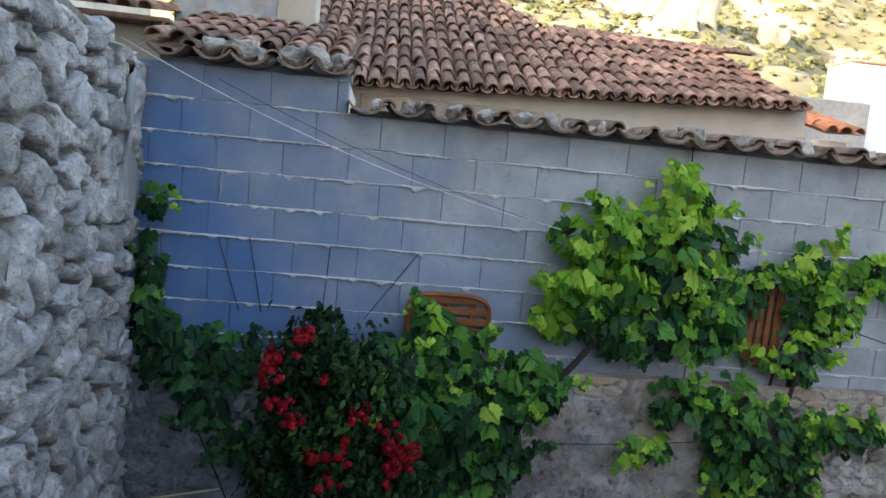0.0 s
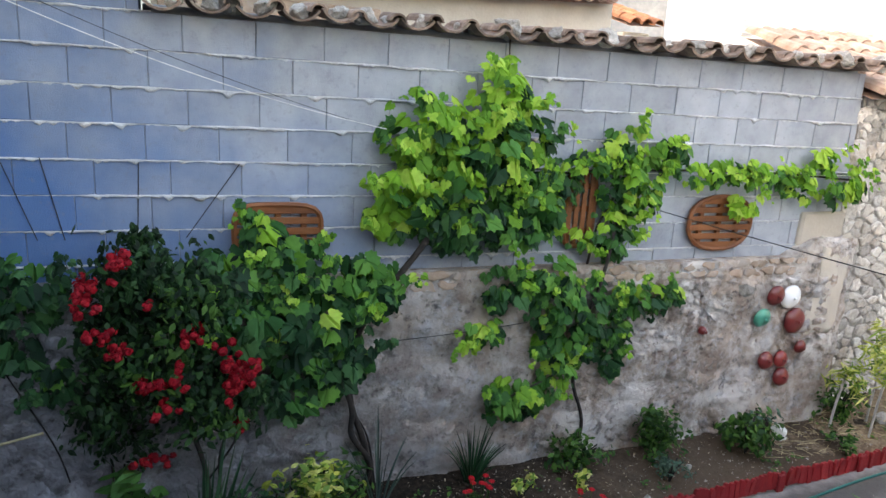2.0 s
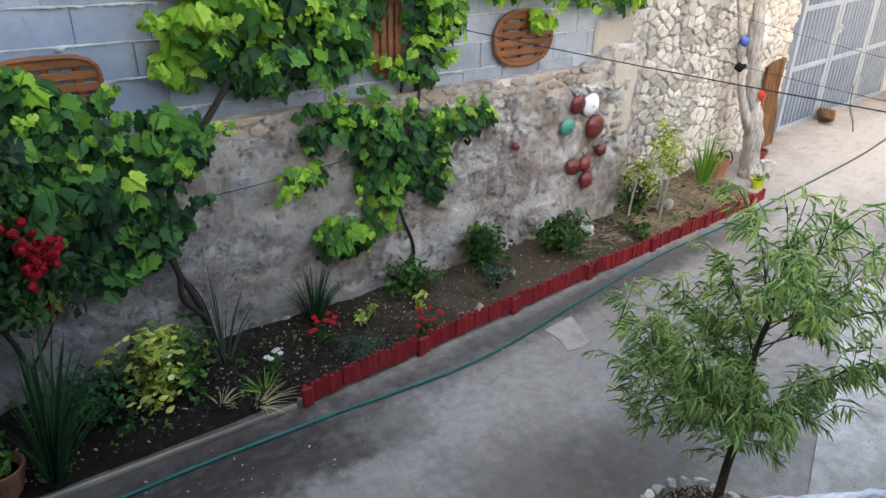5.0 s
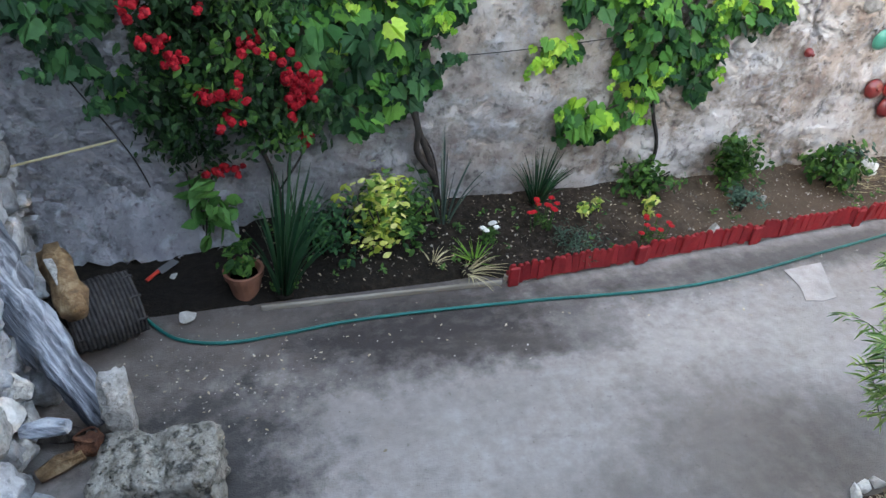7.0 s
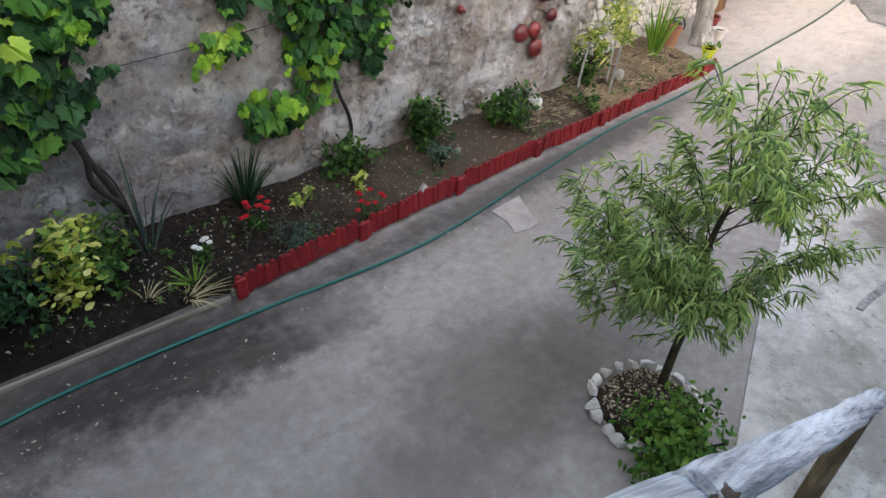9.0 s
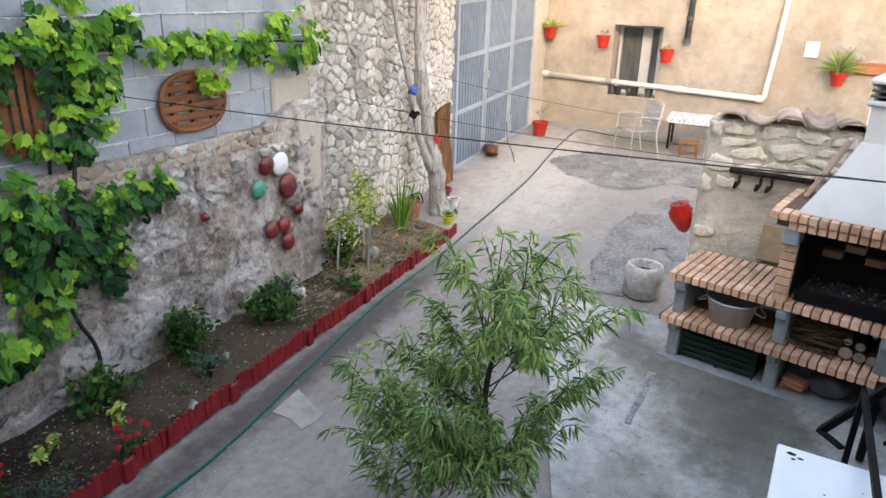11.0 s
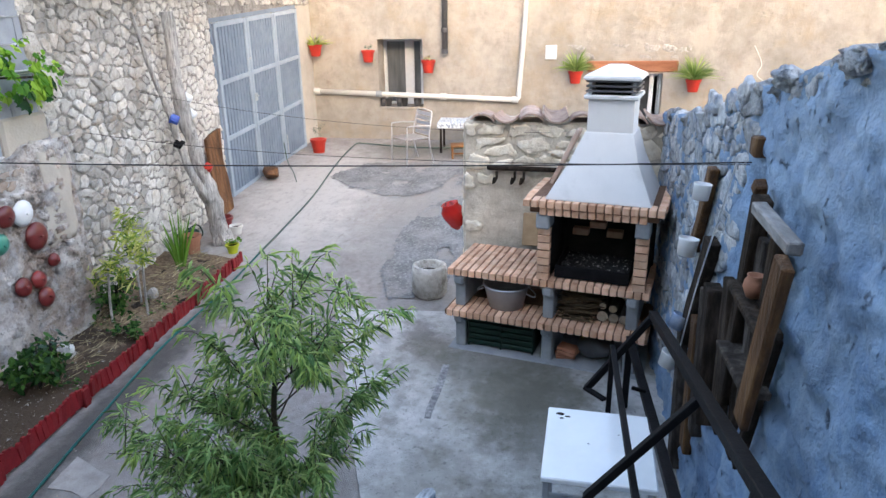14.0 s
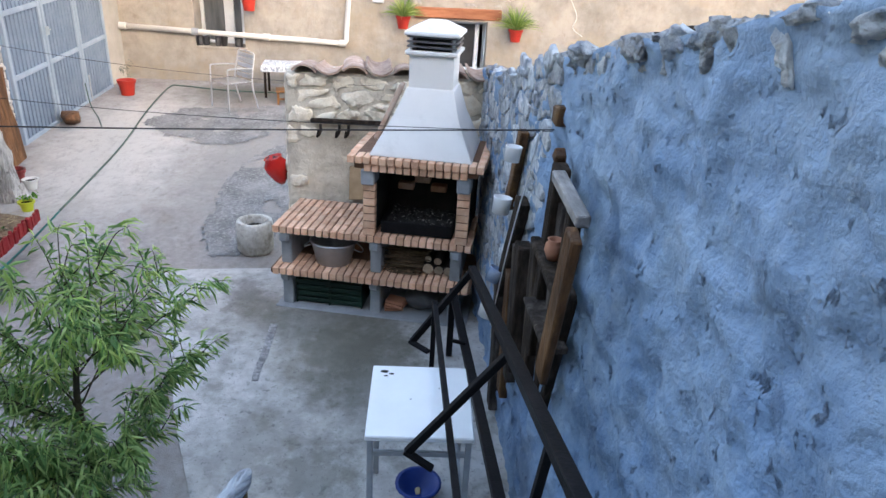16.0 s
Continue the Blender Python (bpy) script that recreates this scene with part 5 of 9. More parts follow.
part("plaster", moved(lump((0.5, 0.11, 1.0), 17, 4, 0.4), Matrix.Translation(on_left(0.3, 2.86, 0.02)) @ pose(0, 0, 0, 0, 0, math.degrees(math.atan2(LD.y, LD.x)))), M_CEMENT, lw, "smooth grey cement patch")

# ---- blue limewashed wall ----
TOPS = [(-2.5, 3.2), (0.0, 2.95), (0.55, 2.86), (0.92, 2.77), (1.69, 2.63), (2.5, 2.47), (3.9, 2.12), (5.3, 1.95)]


def blue_top(x):
    for (a, za), (b, zb) in zip(TOPS, TOPS[1:]):
        if x <= b:
            return za + (zb - za) * max(0, (x - a)) / (b - a)
    return TOPS[-1][1]


def blue_face(a, b, d):
    x = -2.5 + a * 7.75
    return (x, -0.72 + d - 0.03 * b, -0.05 + b * (blue_top(x) + 0.05 + (0.02 * noise.noise((x * 9, 0, 3)) if b == 1 else 0)))


bm, grid = rough_sheet(340, 130, blue_face, 0.032, 6.5, 9.0)
tops = grid[-1]
back = [bm.verts.new((v.co.x, -1.3, v.co.z - 0.02)) for v in tops]
low = [bm.verts.new((v.co.x, -1.3, -0.05)) for v in tops]
for k in range(len(tops) - 1):
    bm.faces.new((tops[k], tops[k + 1], back[k + 1], back[k]))
    bm.faces.new((back[k], back[k + 1], low[k + 1], low[k]))
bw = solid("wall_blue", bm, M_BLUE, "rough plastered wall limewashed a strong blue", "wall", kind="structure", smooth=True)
rng = random.Random(44)


def blue_stone(u, v):
    edge = blue_top(u) - v
    return v < blue_top(u) and ((u > 2.3 and edge < 0.25 + 1.5 * (u - 2.3) + 0.3 * noise.noise((u * 2, v * 2, 3))))


polys = cells(-0.6, 5.2, 0.3, 3.0, 0.19, 0.095, 0.5, rng, blue_stone, 0.2)
masonry(bw, polys, lambda u, v, d: Vector((u, -0.72 + d * 0.5 - 0.03 * v / 2.6, v)), 0.008, 0.02, M_CAPSTONE, 9, near=lambda p: p[0][0])
for k in range(70):
    x = -0.4 + k * 0.08 + R.uniform(-0.03, 0.03)
    s = R.uniform(0.06, 0.12)
    q = part("stone", rock((s * 1.5, s * 1.2, s * 0.9), 120 + k, 3, 0.8), M_CAPSTONE, bw)
    q.matrix_basis = pose(x, -0.775 + R.uniform(-0.1, 0.02), blue_top(x) - 0.012 + R.uniform(-0.02, 0.01), R.uniform(-15, 15), R.uniform(-5, 20), R.uniform(-40, 40))
for k in range(13):
    # larger stones bared along the top where the limewash has come off
    x = (0.12, 0.3, 0.52, 0.64, 0.8, 0.98, 1.22, 1.36, 1.5, 1.66, 1.84, 2.0, 2.16)[k]
    h = R.uniform(0.11, 0.19)
    q = part("stone", rock((R.uniform(0.09, 0.15), 0.09, h), 310 + k, 3, 0.8), M_CAPSTONE, bw)
    q.matrix_basis = pose(x, -0.785, blue_top(x) - h * 0.45, R.uniform(-8, 8), R.uniform(-15, 25), R.uniform(-15, 15))
solid("log", moved(bm_tube([(0, 0, 0), (0.12, 0.006, 0.008), (0.28, -0.008, 0.0), (0.44, 0.0, 0.006)], 0.024, 9), pose(1.6, -1.02, blue_top(1.6) + 0.05, 0, 10.5, 3)), M_WOODDARK, "short dark weathered log lying on top of the blue wall", "log", smooth=True)
for x, z, s in ((0.02, 1.62, 0.1), (0.2, 1.85, 0.05)):
    q = part("stone", rock((s * 1.3, 0.1, s), 170 + int(z * 10), 2, 0.35), M_CAPSTONE, bw)
    q.matrix_basis = pose(x, -0.75, z)

# ---- low stone wall behind the barbecue ----
HX = 5.2
hw = solid("wall_barbecue", bm_box((HX, -0.95, -0.05), (HX + 0.36, 0.97, 1.86), 0.02), M_CREAMJOINT, "low stone wall with grey cement pointing behind the barbecue", "wall", kind="structure")
rng = random.Random(55)


def hearth_stone(u, v):
    return v > 1.42 or (u > 0.75 and v > 0.5 and noise.noise((u * 4, v * 4, 0)) > -0.35)


polys = cells(-0.95, 0.97, 0.4, 1.86, 0.25, 0.15, 0.45, rng, hearth_stone)
masonry(hw, polys, lambda u, v, d: Vector((HX - d, u, v)), 0.022, 0.022, M_CREAMSTONE, 10)
polys = cells(HX + 0.02, HX + 0.34, 0.1, 1.84, 0.2, 0.18, 0.3, rng)
masonry(hw, polys, lambda u, v, d: Vector((u, 0.97 + d * 0.6, v)), 0.015, 0.024, M_CREAMSTONE, 13)
M_COPING2 = surface("brown_coping_tile", [(0.22, 0.15, 0.115), (0.38, 0.27, 0.215), (0.48, 0.38, 0.32)], 12, 0.92, 0.6, 60, vary=0.2)
U2 = barrel_mesh("coping_tile", 0.14, 0.13, 0.46, 0.016, M_COPING2, False, 8, 112)
C2 = barrel_mesh("coping_tile", 0.13, 0.12, 0.46, 0.016, M_COPING2, True, 8, 112)
for k in range(5):
    y = 0.8 - k * 0.43
    lay("coping_tile", C2, hw, pose(HX - 0.07, y, 1.81 + R.uniform(-0.01, 0.01), R.uniform(-4, 4), 4, -90 + R.uniform(-4, 4)))
    lay("coping_tile", U2, hw, pose(HX - 0.08, y - 0.215, 2.0 + R.uniform(-0.01, 0.01), R.uniform(-4, 4), 4, -90 + R.uniform(-4, 4)))

# ---- ochre house front ----
FX = 12.3
holes = [(2.8, 3.68, 0.97, 2.24), (-1.62, -0.62, 0.72, 1.62), (-3.3, -2.35, 3.05, 4.2)]
fac = solid("wall_facade", wall_holes("f", -9, 5.6, -0.1, 6.4, holes, FX, FX + 0.7, M_OCHRE), M_OCHRE, "ochre rendered house front, patched and weathered", "house front", kind="structure")
part("lintel", bm_box((FX - 0.05, -1.86, 1.66), (FX + 0.1, -0.26, 1.84), 0.02, None, 0.015), M_LINTEL, fac, "rough red-brown timber lintel")
rng = random.Random(66)
polys = [p for p in cells(-2.1, 0.2, 1.86, 2.15, 0.26, 0.13, 0.45, rng) if rng.random() < 0.55]
masonry(fac, polys, lambda u, v, d: Vector((FX - d * 0.35, u, v)), 0.03, 0.03, M_JOINT, 14)


def facade_window(name, ya, yb, za, zb, label, leaf_y, deep=0.2, glass=None):
    fx = FX + deep
    w = tagged(new(name), label, "window", kind="structure")
    bm = bmesh.new()
    for a, b in ((ya, ya + 0.06), (yb - 0.06, yb)):
        add_box(bm, (fx, a, za), (fx + 0.07, b, zb), 0.006)
    add_box(bm, (fx, ya + 0.06, zb - 0.06), (fx + 0.07, yb - 0.06, zb), 0.006)
    add_box(bm, (fx, ya + 0.06, za), (fx + 0.07, yb - 0.06, za + 0.05), 0.006)
    for c, hw in ((leaf_y, 0.09), (ya + 0.1, 0.04)):
        add_box(bm, (fx, c - hw, za + 0.05), (fx + 0.05, c + hw, zb - 0.06), 0.006)
    part("window_frame", bm, M_SHUTTER, w, "light grey frame")
    part("pane", bm_box((fx + 0.05, ya + 0.03, za + 0.03), (fx + 0.058, yb - 0.03, zb - 0.03)), glass or M_DARKWIN, w, "grey glass" if glass else "dark glass")
    part("back_panel", bm_box((FX + 0.6, ya - 0.02, za - 0.02), (FX + 0.68, yb + 0.02, zb + 0.02)), M_DARKWIN, w)
    return w


w1 = facade_window("window_1", 2.8, 3.68, 0.97, 2.24, "deep-set window with a grey frame and grey panes", 3.16, 0.46, M_WINGREY)
part("window_sill", bm_box((FX - 0.02, 2.76, 0.93), (FX + 0.46, 3.675, 0.975), 0.01), M_OCHRE, w1, "thin ochre sill")
for yy, hh in ((3.52, 0.15), (3.2, 0.17), (2.93, 0.16)):
    sp = thing("sill_pot", "small dark plant pot standing on the window sill", "flower pot", "pots on the sill")
    part("body", bm_lathe([(0.001, 0), (0.05, 0), (0.072, hh), (0.08, hh + 0.005), (0.066, hh + 0.005), (0.055, hh - 0.03)], 14), M_DARKPIPE, sp, smooth=True)
    part("soil", bm_lathe([(0.001, hh - 0.025), (0.058, hh - 0.025)], 12), M_SOIL, sp)
    settle(sp, pose(FX + 0.1, yy, 0.977))
facade_window("window_2", -1.62, -0.62, 0.72, 1.62, "small dark window under the timber lintel", -1.5)
w3 = facade_window("window_3", -3.3, -2.35, 3.05, 4.2, "upper window with red-painted shutters", -2.8)
part("window_sill", bm_box((FX - 0.06, -3.4, 3.0), (FX + 0.2, -2.28, 3.055), 0.01), M_LINTEL, w3, "red-brown sill")
part("shutter", bm_box((FX + 0.1, -2.85, 3.06), (FX + 0.14, -2.37, 4.19), 0.006), M_REDPOT, w3, "red shutter")
solid("roof_facade", bm_box((FX - 0.35, -9.2, 6.4), (FX + 6, 5.8, 6.6), 0.03), M_TILE, "tiled eaves of the ochre house", "roof", kind="structure")

# ---- unseen house blocks behind the camera, added to shade the yard ----
solid("wall_shade_house", bm_box((-9.0, -30, 0), (-2.75, 1.15, 7.6), 0.02), M_CREAM, "plain cream house wall behind the terrace, unseen, raised to shade the yard", "house wall", kind="structure")
solid("wall_shade_side", bm_box((-9.0, 1.15, 0), (-3.3, 5.0, 6.6), 0.02), M_CREAM, "plain cream block behind the rubble wall, unseen, added to shade the left corner", "house wall", kind="structure")
solid("wall_shade_row", bm_box((-16, -34, 0), (-9.5, 26, 9.2), 0.02), M_CREAM, "plain tall block behind the yard, unseen, added to keep the sun off", "house wall", kind="structure")


# ---- roofs and houses beyond the block wall ----
def eave_z(x):
    return 3.64 + 0.05 * (x + 1.4)


def roof_slope(x):
    return 0.5 - 0.03 * max(0.0, min(3.0, x))


def ridge_y(x):
    return 10.2 if x < 0.1 else (10.2 - (x - 0.1) / 0.75 * 1.6 if x < 0.85 else 8.6)


def roof_pt(x, y):
    return Vector((x, y, eave_z(x) + roof_slope(x) * (y - 6.45)))


nb = thing("neighbour_house", "old neighbouring house with a sagging barrel-tiled roof", "house")
bm = bm_box((-1.95, 6.56, 0), (3.12, 8.0, 3.6), 0.0)
for v in bm.verts:
    if v.co.z > 1:
        v.co.z = eave_z(v.co.x) + 0.01
part("wall", bm, M_CREAM, nb, "cream rendered wall under the eaves")
part("brick_course", bm_box((-1.3, 6.52, 3.1), (0.62, 6.58, 3.56), 0.01), M_ROWBRICK, nb, "exposed brown brick wall")
bm = bmesh.new()
xs = [-1.95 + 0.2 * k for k in range(26)]
strip = [(bm.verts.new(roof_pt(x, 6.42) - Vector((0, 0, 0.03))), bm.verts.new(roof_pt(x, ridge_y(x)) - Vector((0, 0, 0.03)))) for x in xs]
for a, b in zip(strip, strip[1:]):
    bm.faces.new((a[0], b[0], b[1], a[1]))
roof = part("roof", bm, M_TILE, nb, "reddish-brown lichen-spotted barrel tiles")
RT = barrel_mesh("roof_tile", 0.064, 0.051, 0.42, 0.012, M_TILE, True, 6, 180)
RQ = barrel_mesh("roof_tile", 0.064, 0.056, 0.4, 0.012, M_TILE, False, 5, 150)
count = 0
rest = bmesh.new()
for k in range(36):
    x = -1.86 + k * 0.137
    n = int((ridge_y(x) - 6.4) / 0.3)
    for j in range(n):
        y = 6.38 + j * 0.3 + R.uniform(-0.02, 0.02)
        p = roof_pt(x, y)
        tilt = math.degrees(math.atan(roof_slope(x)))
        m = pose(p.x + R.uniform(-0.012, 0.012), p.y, p.z + 0.03 + R.uniform(-0.006, 0.012), tilt - 3, R.uniform(-4, 4), R.uniform(-4, 4))
        lay("roof_tile", RT, roof, m)
    p = roof_pt(x + 0.068, 6.36)
    lay("roof_tile", RQ, roof, pose(p.x, p.y, p.z + 0.06, 22, R.uniform(-4, 4), R.uniform(-4, 4)))
for k in range(9):
    x = 0.95 + k * 0.28
    p = roof_pt(x, 8.6)
    lay("roof_tile", RT, roof, pose(p.x, p.y, p.z + 0.02, 0, R.uniform(-4, 4), -86))

sh = thing("shed", "small lean-to with a barrel-tiled roof behind the wall", "shed")
part("wall", bm_box((-2.6, 4.7, 0), (-1.32, 5.95, 3.45), 0.02), M_CREAM, sh)
bm = bmesh.new()
bm.faces.new([bm.verts.new(p) for p in ((-2.6, 4.45, 3.5), (-1.32, 4.45, 3.5), (-1.32, 6.0, 3.95), (-2.6, 6.0, 3.95))])
sroof = part("roof", bm, M_TILE, sh, "weathered brown barrel tiles")
for k in range(9):
    for j in range(5):
        lay("roof_tile", RT, sroof, pose(-2.52 + k * 0.14 + R.uniform(-0.01, 0.01), 4.5 + j * 0.31, 3.56 + j * 0.09, 14, R.uniform(-4, 4), R.uniform(-4, 4)))
bh = thing("back_house", "weathered house wall with flaking grey-blue plaster", "house")
part("wall", bm_box((-2.85, 6.0, 0), (-1.98, 8.0, 6.0), 0.02), M_GREYPLASTER, bh, "flaking plaster wall")
part("corner", bm_box((-2.02, 5.96, 3.3), (-1.7, 6.3, 6.0), 0.01), M_CREAM, bh, "rough beige corner")
part("wall", bm_box((-6.5, 5.6, 0), (-2.62, 8.0, 3.8), 0.02), M_CREAM, bh, "beige rendered wall")
part("pipe", bm_tube([(-3.0, 5.5, 3.95), (-2.3, 5.4, 4.2), (-1.6, 5.9, 4.6)], 0.02, 6), M_PIPE, bh, "thin white pipe")
lroof = part("roof", bm_box((-6.5, 5.4, 3.8), (-2.7, 7.6, 3.84), 0.01, None), M_TILE, bh, "low tiled roof")
for k in range(24):
    for j in range(3):
        lay("roof_tile", RT, lroof, pose(-6.3 + k * 0.15, 5.3 + j * 0.32, 3.87 + j * 0.06, 10, R.uniform(-4, 4), R.uniform(-4, 4)))
post = solid("metal_post", bm_tube([(-2.5, 3.0, 3.3), (-2.5, 3.0, 4.3)], 0.03, 8), M_GALV, "pale galvanised steel post on top of the wall", "post")

rh = thing("low_house", "low house with an orange tiled roof beyond the wall", "house")
part("wall", bm_box((4.65, 8.6, 0), (5.1, 10.0, 3.8), 0.02), M_CREAM, rh)
bm = bmesh.new()
bm.faces.new([bm.verts.new(p) for p in ((4.6, 8.4, 3.86), (5.15, 8.4, 3.88), (5.15, 10.1, 4.35), (4.6, 10.1, 4.3))])
orf = part("roof", bm, M_TILEPALE, rh, "orange barrel tiles")
M_ORTILE = surface("orange_tile", [(0.4, 0.15, 0.07), (0.52, 0.25, 0.14)], 9, 0.9, 0.5, 60, vary=0.25)
OT = barrel_mesh("roof_tile", 0.09, 0.075, 0.44, 0.014, M_ORTILE, True, 6, 180)
for k in range(3):
    for j in range(5):
        lay("roof_tile", OT, orf, pose(4.68 + k * 0.19, 8.37 + j * 0.32, 3.89 + j * 0.09, 16, 0, R.uniform(-4, 4)))
wh = thing("white_house", "bright white rendered house in the sun", "house")
part("wall", bm_box((8.8, 14.0, 0), (22.0, 14.8, 6.05), 0.03), M_PAINTWHITE, wh)
part("roof", bm_box((8.75, 13.95, 6.05), (22.3, 14.85, 6.12), 0.03), M_TILE, wh, "thin tiled roof edge")
v = part("window", bm_box((11.55, 13.93, 4.55), (11.95, 14.02, 5.0), 0.01), M_SHUTTER, wh, "small louvred vent")
for k in range(4):
    part("slat", bm_box((11.58, 13.9, 4.6 + k * 0.1), (11.92, 13.94, 4.64 + k * 0.1)), M_SHUTTER, v)
bw2 = thing("beige_house", "low beige house wall beyond the roofs", "house")
part("wall", bm_box((5.6, 13.2, 0), (8.8, 17.0, 5.1), 0.03), M_CEMENT, bw2)

# hillside
bm = bmesh.new()
nx, ny = 90, 60
grid = []
for j in range(ny + 1):
    row = []
    for i in range(nx + 1):
        x, y = -120 + i * 3.6, 46 + j * 3.0
        t = max(0.0, y - 48)
        h = 0.62 * t * (1 - 0.0016 * t) + (6 * noise.noise((x * 0.03, y * 0.03, 2)) + 2.5 * noise.noise((x * 0.11, y * 0.11, 5))) * min(1, t / 20)
        row.append(bm.verts.new((x, y, max(-0.5, h))))
    grid.append(row)
for j in range(ny):
    for i in range(nx):
        bm.faces.new((grid[j][i], grid[j][i + 1], grid[j + 1][i + 1], grid[j + 1][i]))
solid("ground_hill", bm, M_HILL, "steep scrub-covered hillside in evening sun", "hill", kind="structure", smooth=True)
bm = bmesh.new()
rng = random.Random(5)
for x, y, z, s in ((30, 84, 19, 5), (35, 84, 20, 6), (38, 88, 25, 6), (33, 90, 27, 6), (29, 92, 27, 5), (52, 92, 24, 4), (36, 80, 15, 4), (24, 100, 32, 5)):
    r = lump((s * 1.1, s * 0.7, s * 1.7), int(x), 4, 0.5)
    me = bpy.data.meshes.new("tmp")
    moved(r, Matrix.Translation((x, y, z))).to_mesh(me)
    r.free()
    bm.from_mesh(me)
    bpy.data.meshes.remove(me)
solid("cliff", bm, M_CLIFF, "pale limestone crags standing out of the hillside", "cliff", kind="structure")
bm = bmesh.new()
for _ in range(5200):
    x, y = rng.uniform(-40, 110), rng.uniform(56, 130)
    t = y - 48
    z = 0.62 * t * (1 - 0.0016 * t) + (6 * noise.noise((x * 0.03, y * 0.03, 2)) + 2.5 * noise.noise((x * 0.11, y * 0.11, 5)))
    s = rng.uniform(0.25, 0.85)
    for _ in range(6):
        d = Vector((rng.gauss(0, 1), rng.gauss(0, 1), abs(rng.gauss(0, 1)))).normalized()
        add_leaf(bm, Vector((x, y, z)) + d * s * 0.7, d + Vector((0, -0.6, 0.5)), (rng.uniform(-1, 1), 0, -0.5), s, ROUND_SHAPE)
solid("scrub", bm, M_HILLBUSH, "scattered olive-green scrub on the hillside", "scrub", kind="stuff")


# ---- vines, roses and the bed ----
def rambler(name, label, blobs, mats, sizes, stems, seed, shape, cat):
    """A bush that leans on the wall: stems and a loose mass of small leaves."""
    root = thing(name, label, cat)
    for line, r in stems:
        part("stem", bm_tube(smooth_line(line), r, 7, 0.25), M_BARK, root, smooth=True)
    for k, (bl, mt, sz) in enumerate(zip(blobs, mats, sizes)):
        tagged(part("foliage", foliage(bmesh.new(), bl, sz, shape, seed + k), mt, root), kind="stuff")
    return root


def vine(label, y, blobs, stems, seed, size=0.1, thick=2.6, name="grape_vine", cat="vine"):
    """A vine on a wall at y: blobs (x, z, rx, rz, bulge and a tone) of overlapping lobed leaves; low tones take the
    shaded leaf colour, high ones the lit.
    """
    rng = random.Random(seed)
    root = thing(name, label, cat)
    for line, r in stems:
        part("stem", bm_tube(smooth_line(line), r, 7, 0.25), M_BARK, root, smooth=True)
    # old and young here hold the shaded and the lit leaf tone
    old, grown, young, wood = bmesh.new(), bmesh.new(), bmesh.new(), bmesh.new()
    for x, z, rx, rz, bulge, leaf_tone in blobs:
        for _ in range(int(math.pi * rx * rz / (size * size) * thick) + 3):
            a, q = rng.uniform(0, 2 * math.pi), math.sqrt(rng.random())
            c, d = math.cos(a), math.sin(a)
            q *= 1.17 + 0.4 * noise.noise((x + c * 1.7, z + d * 1.7, seed))
            layer = rng.random()
            p = Vector((x + c * q * rx, y - bulge * math.sqrt(max(0.04, 1 - min(1, q * q))) * layer + rng.uniform(-0.02, 0.02), z + d * q * rz))
            nrm = Vector((c * q * 0.6, -0.9, 0.5 + d * q * 0.5)) + Vector((rng.gauss(0, 0.4), rng.gauss(0, 0.3), rng.gauss(0, 0.4)))
            tip = Vector((c * q * 0.7 + rng.gauss(0, 0.35), -0.2, -0.8 + 0.35 * d * q + rng.gauss(0, 0.25)))
            # lighter towards each blob's top: light and shade put into the leaf colour
            v = leaf_tone + 0.2 * d * q + rng.gauss(0, 0.17)
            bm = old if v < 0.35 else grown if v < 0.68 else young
            add_leaf(bm, p, nrm, tip, size * rng.uniform(0.55, 1.15) * (1 if q < 0.9 else 0.78), VINE_SHAPE, rng.uniform(0.05, 0.4))
        # young shoots that stand out of the mass, their leaves shrinking towards the tip
        for _ in range(max(1, int(6 * (rx + rz)))):
            a = rng.uniform(-0.9, 4.0)
            c, d = math.cos(a), math.sin(a)
            p = Vector((x + c * rx * 0.85, y - bulge * 0.6, z + d * rz * 0.85))
            l = rng.uniform(0.08, 0.2)
            line = smooth_line([p, p + Vector((c * l * 0.6, -0.03, d * l * 0.5 + 0.03)), p + Vector((c * l, -0.06, d * l * 0.5 + rng.uniform(-0.1, 0.08)))], 4)
            add_tube(wood, line, 0.0028, 4)
            for i, w in enumerate(line):
                bm = old if leaf_tone < 0.3 else grown if leaf_tone < 0.55 and i < 5 else young
                add_leaf(bm, w + Vector((rng.uniform(-0.03, 0.03), -0.01, rng.uniform(-0.03, 0.03))), (rng.uniform(-0.6, 0.6), -1, rng.uniform(0, 1)), (rng.uniform(-1, 1), -0.2, -0.7), size * 0.8 * (1 - 0.07 * i) * rng.uniform(0.55, 1), VINE_SHAPE, 0.2)
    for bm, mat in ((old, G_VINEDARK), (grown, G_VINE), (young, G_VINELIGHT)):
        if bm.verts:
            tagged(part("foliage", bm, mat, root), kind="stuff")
        else:
            bm.free()
    tagged(part("shoot_wood", wood, M_TREEBARK, root), kind="stuff")
    return root


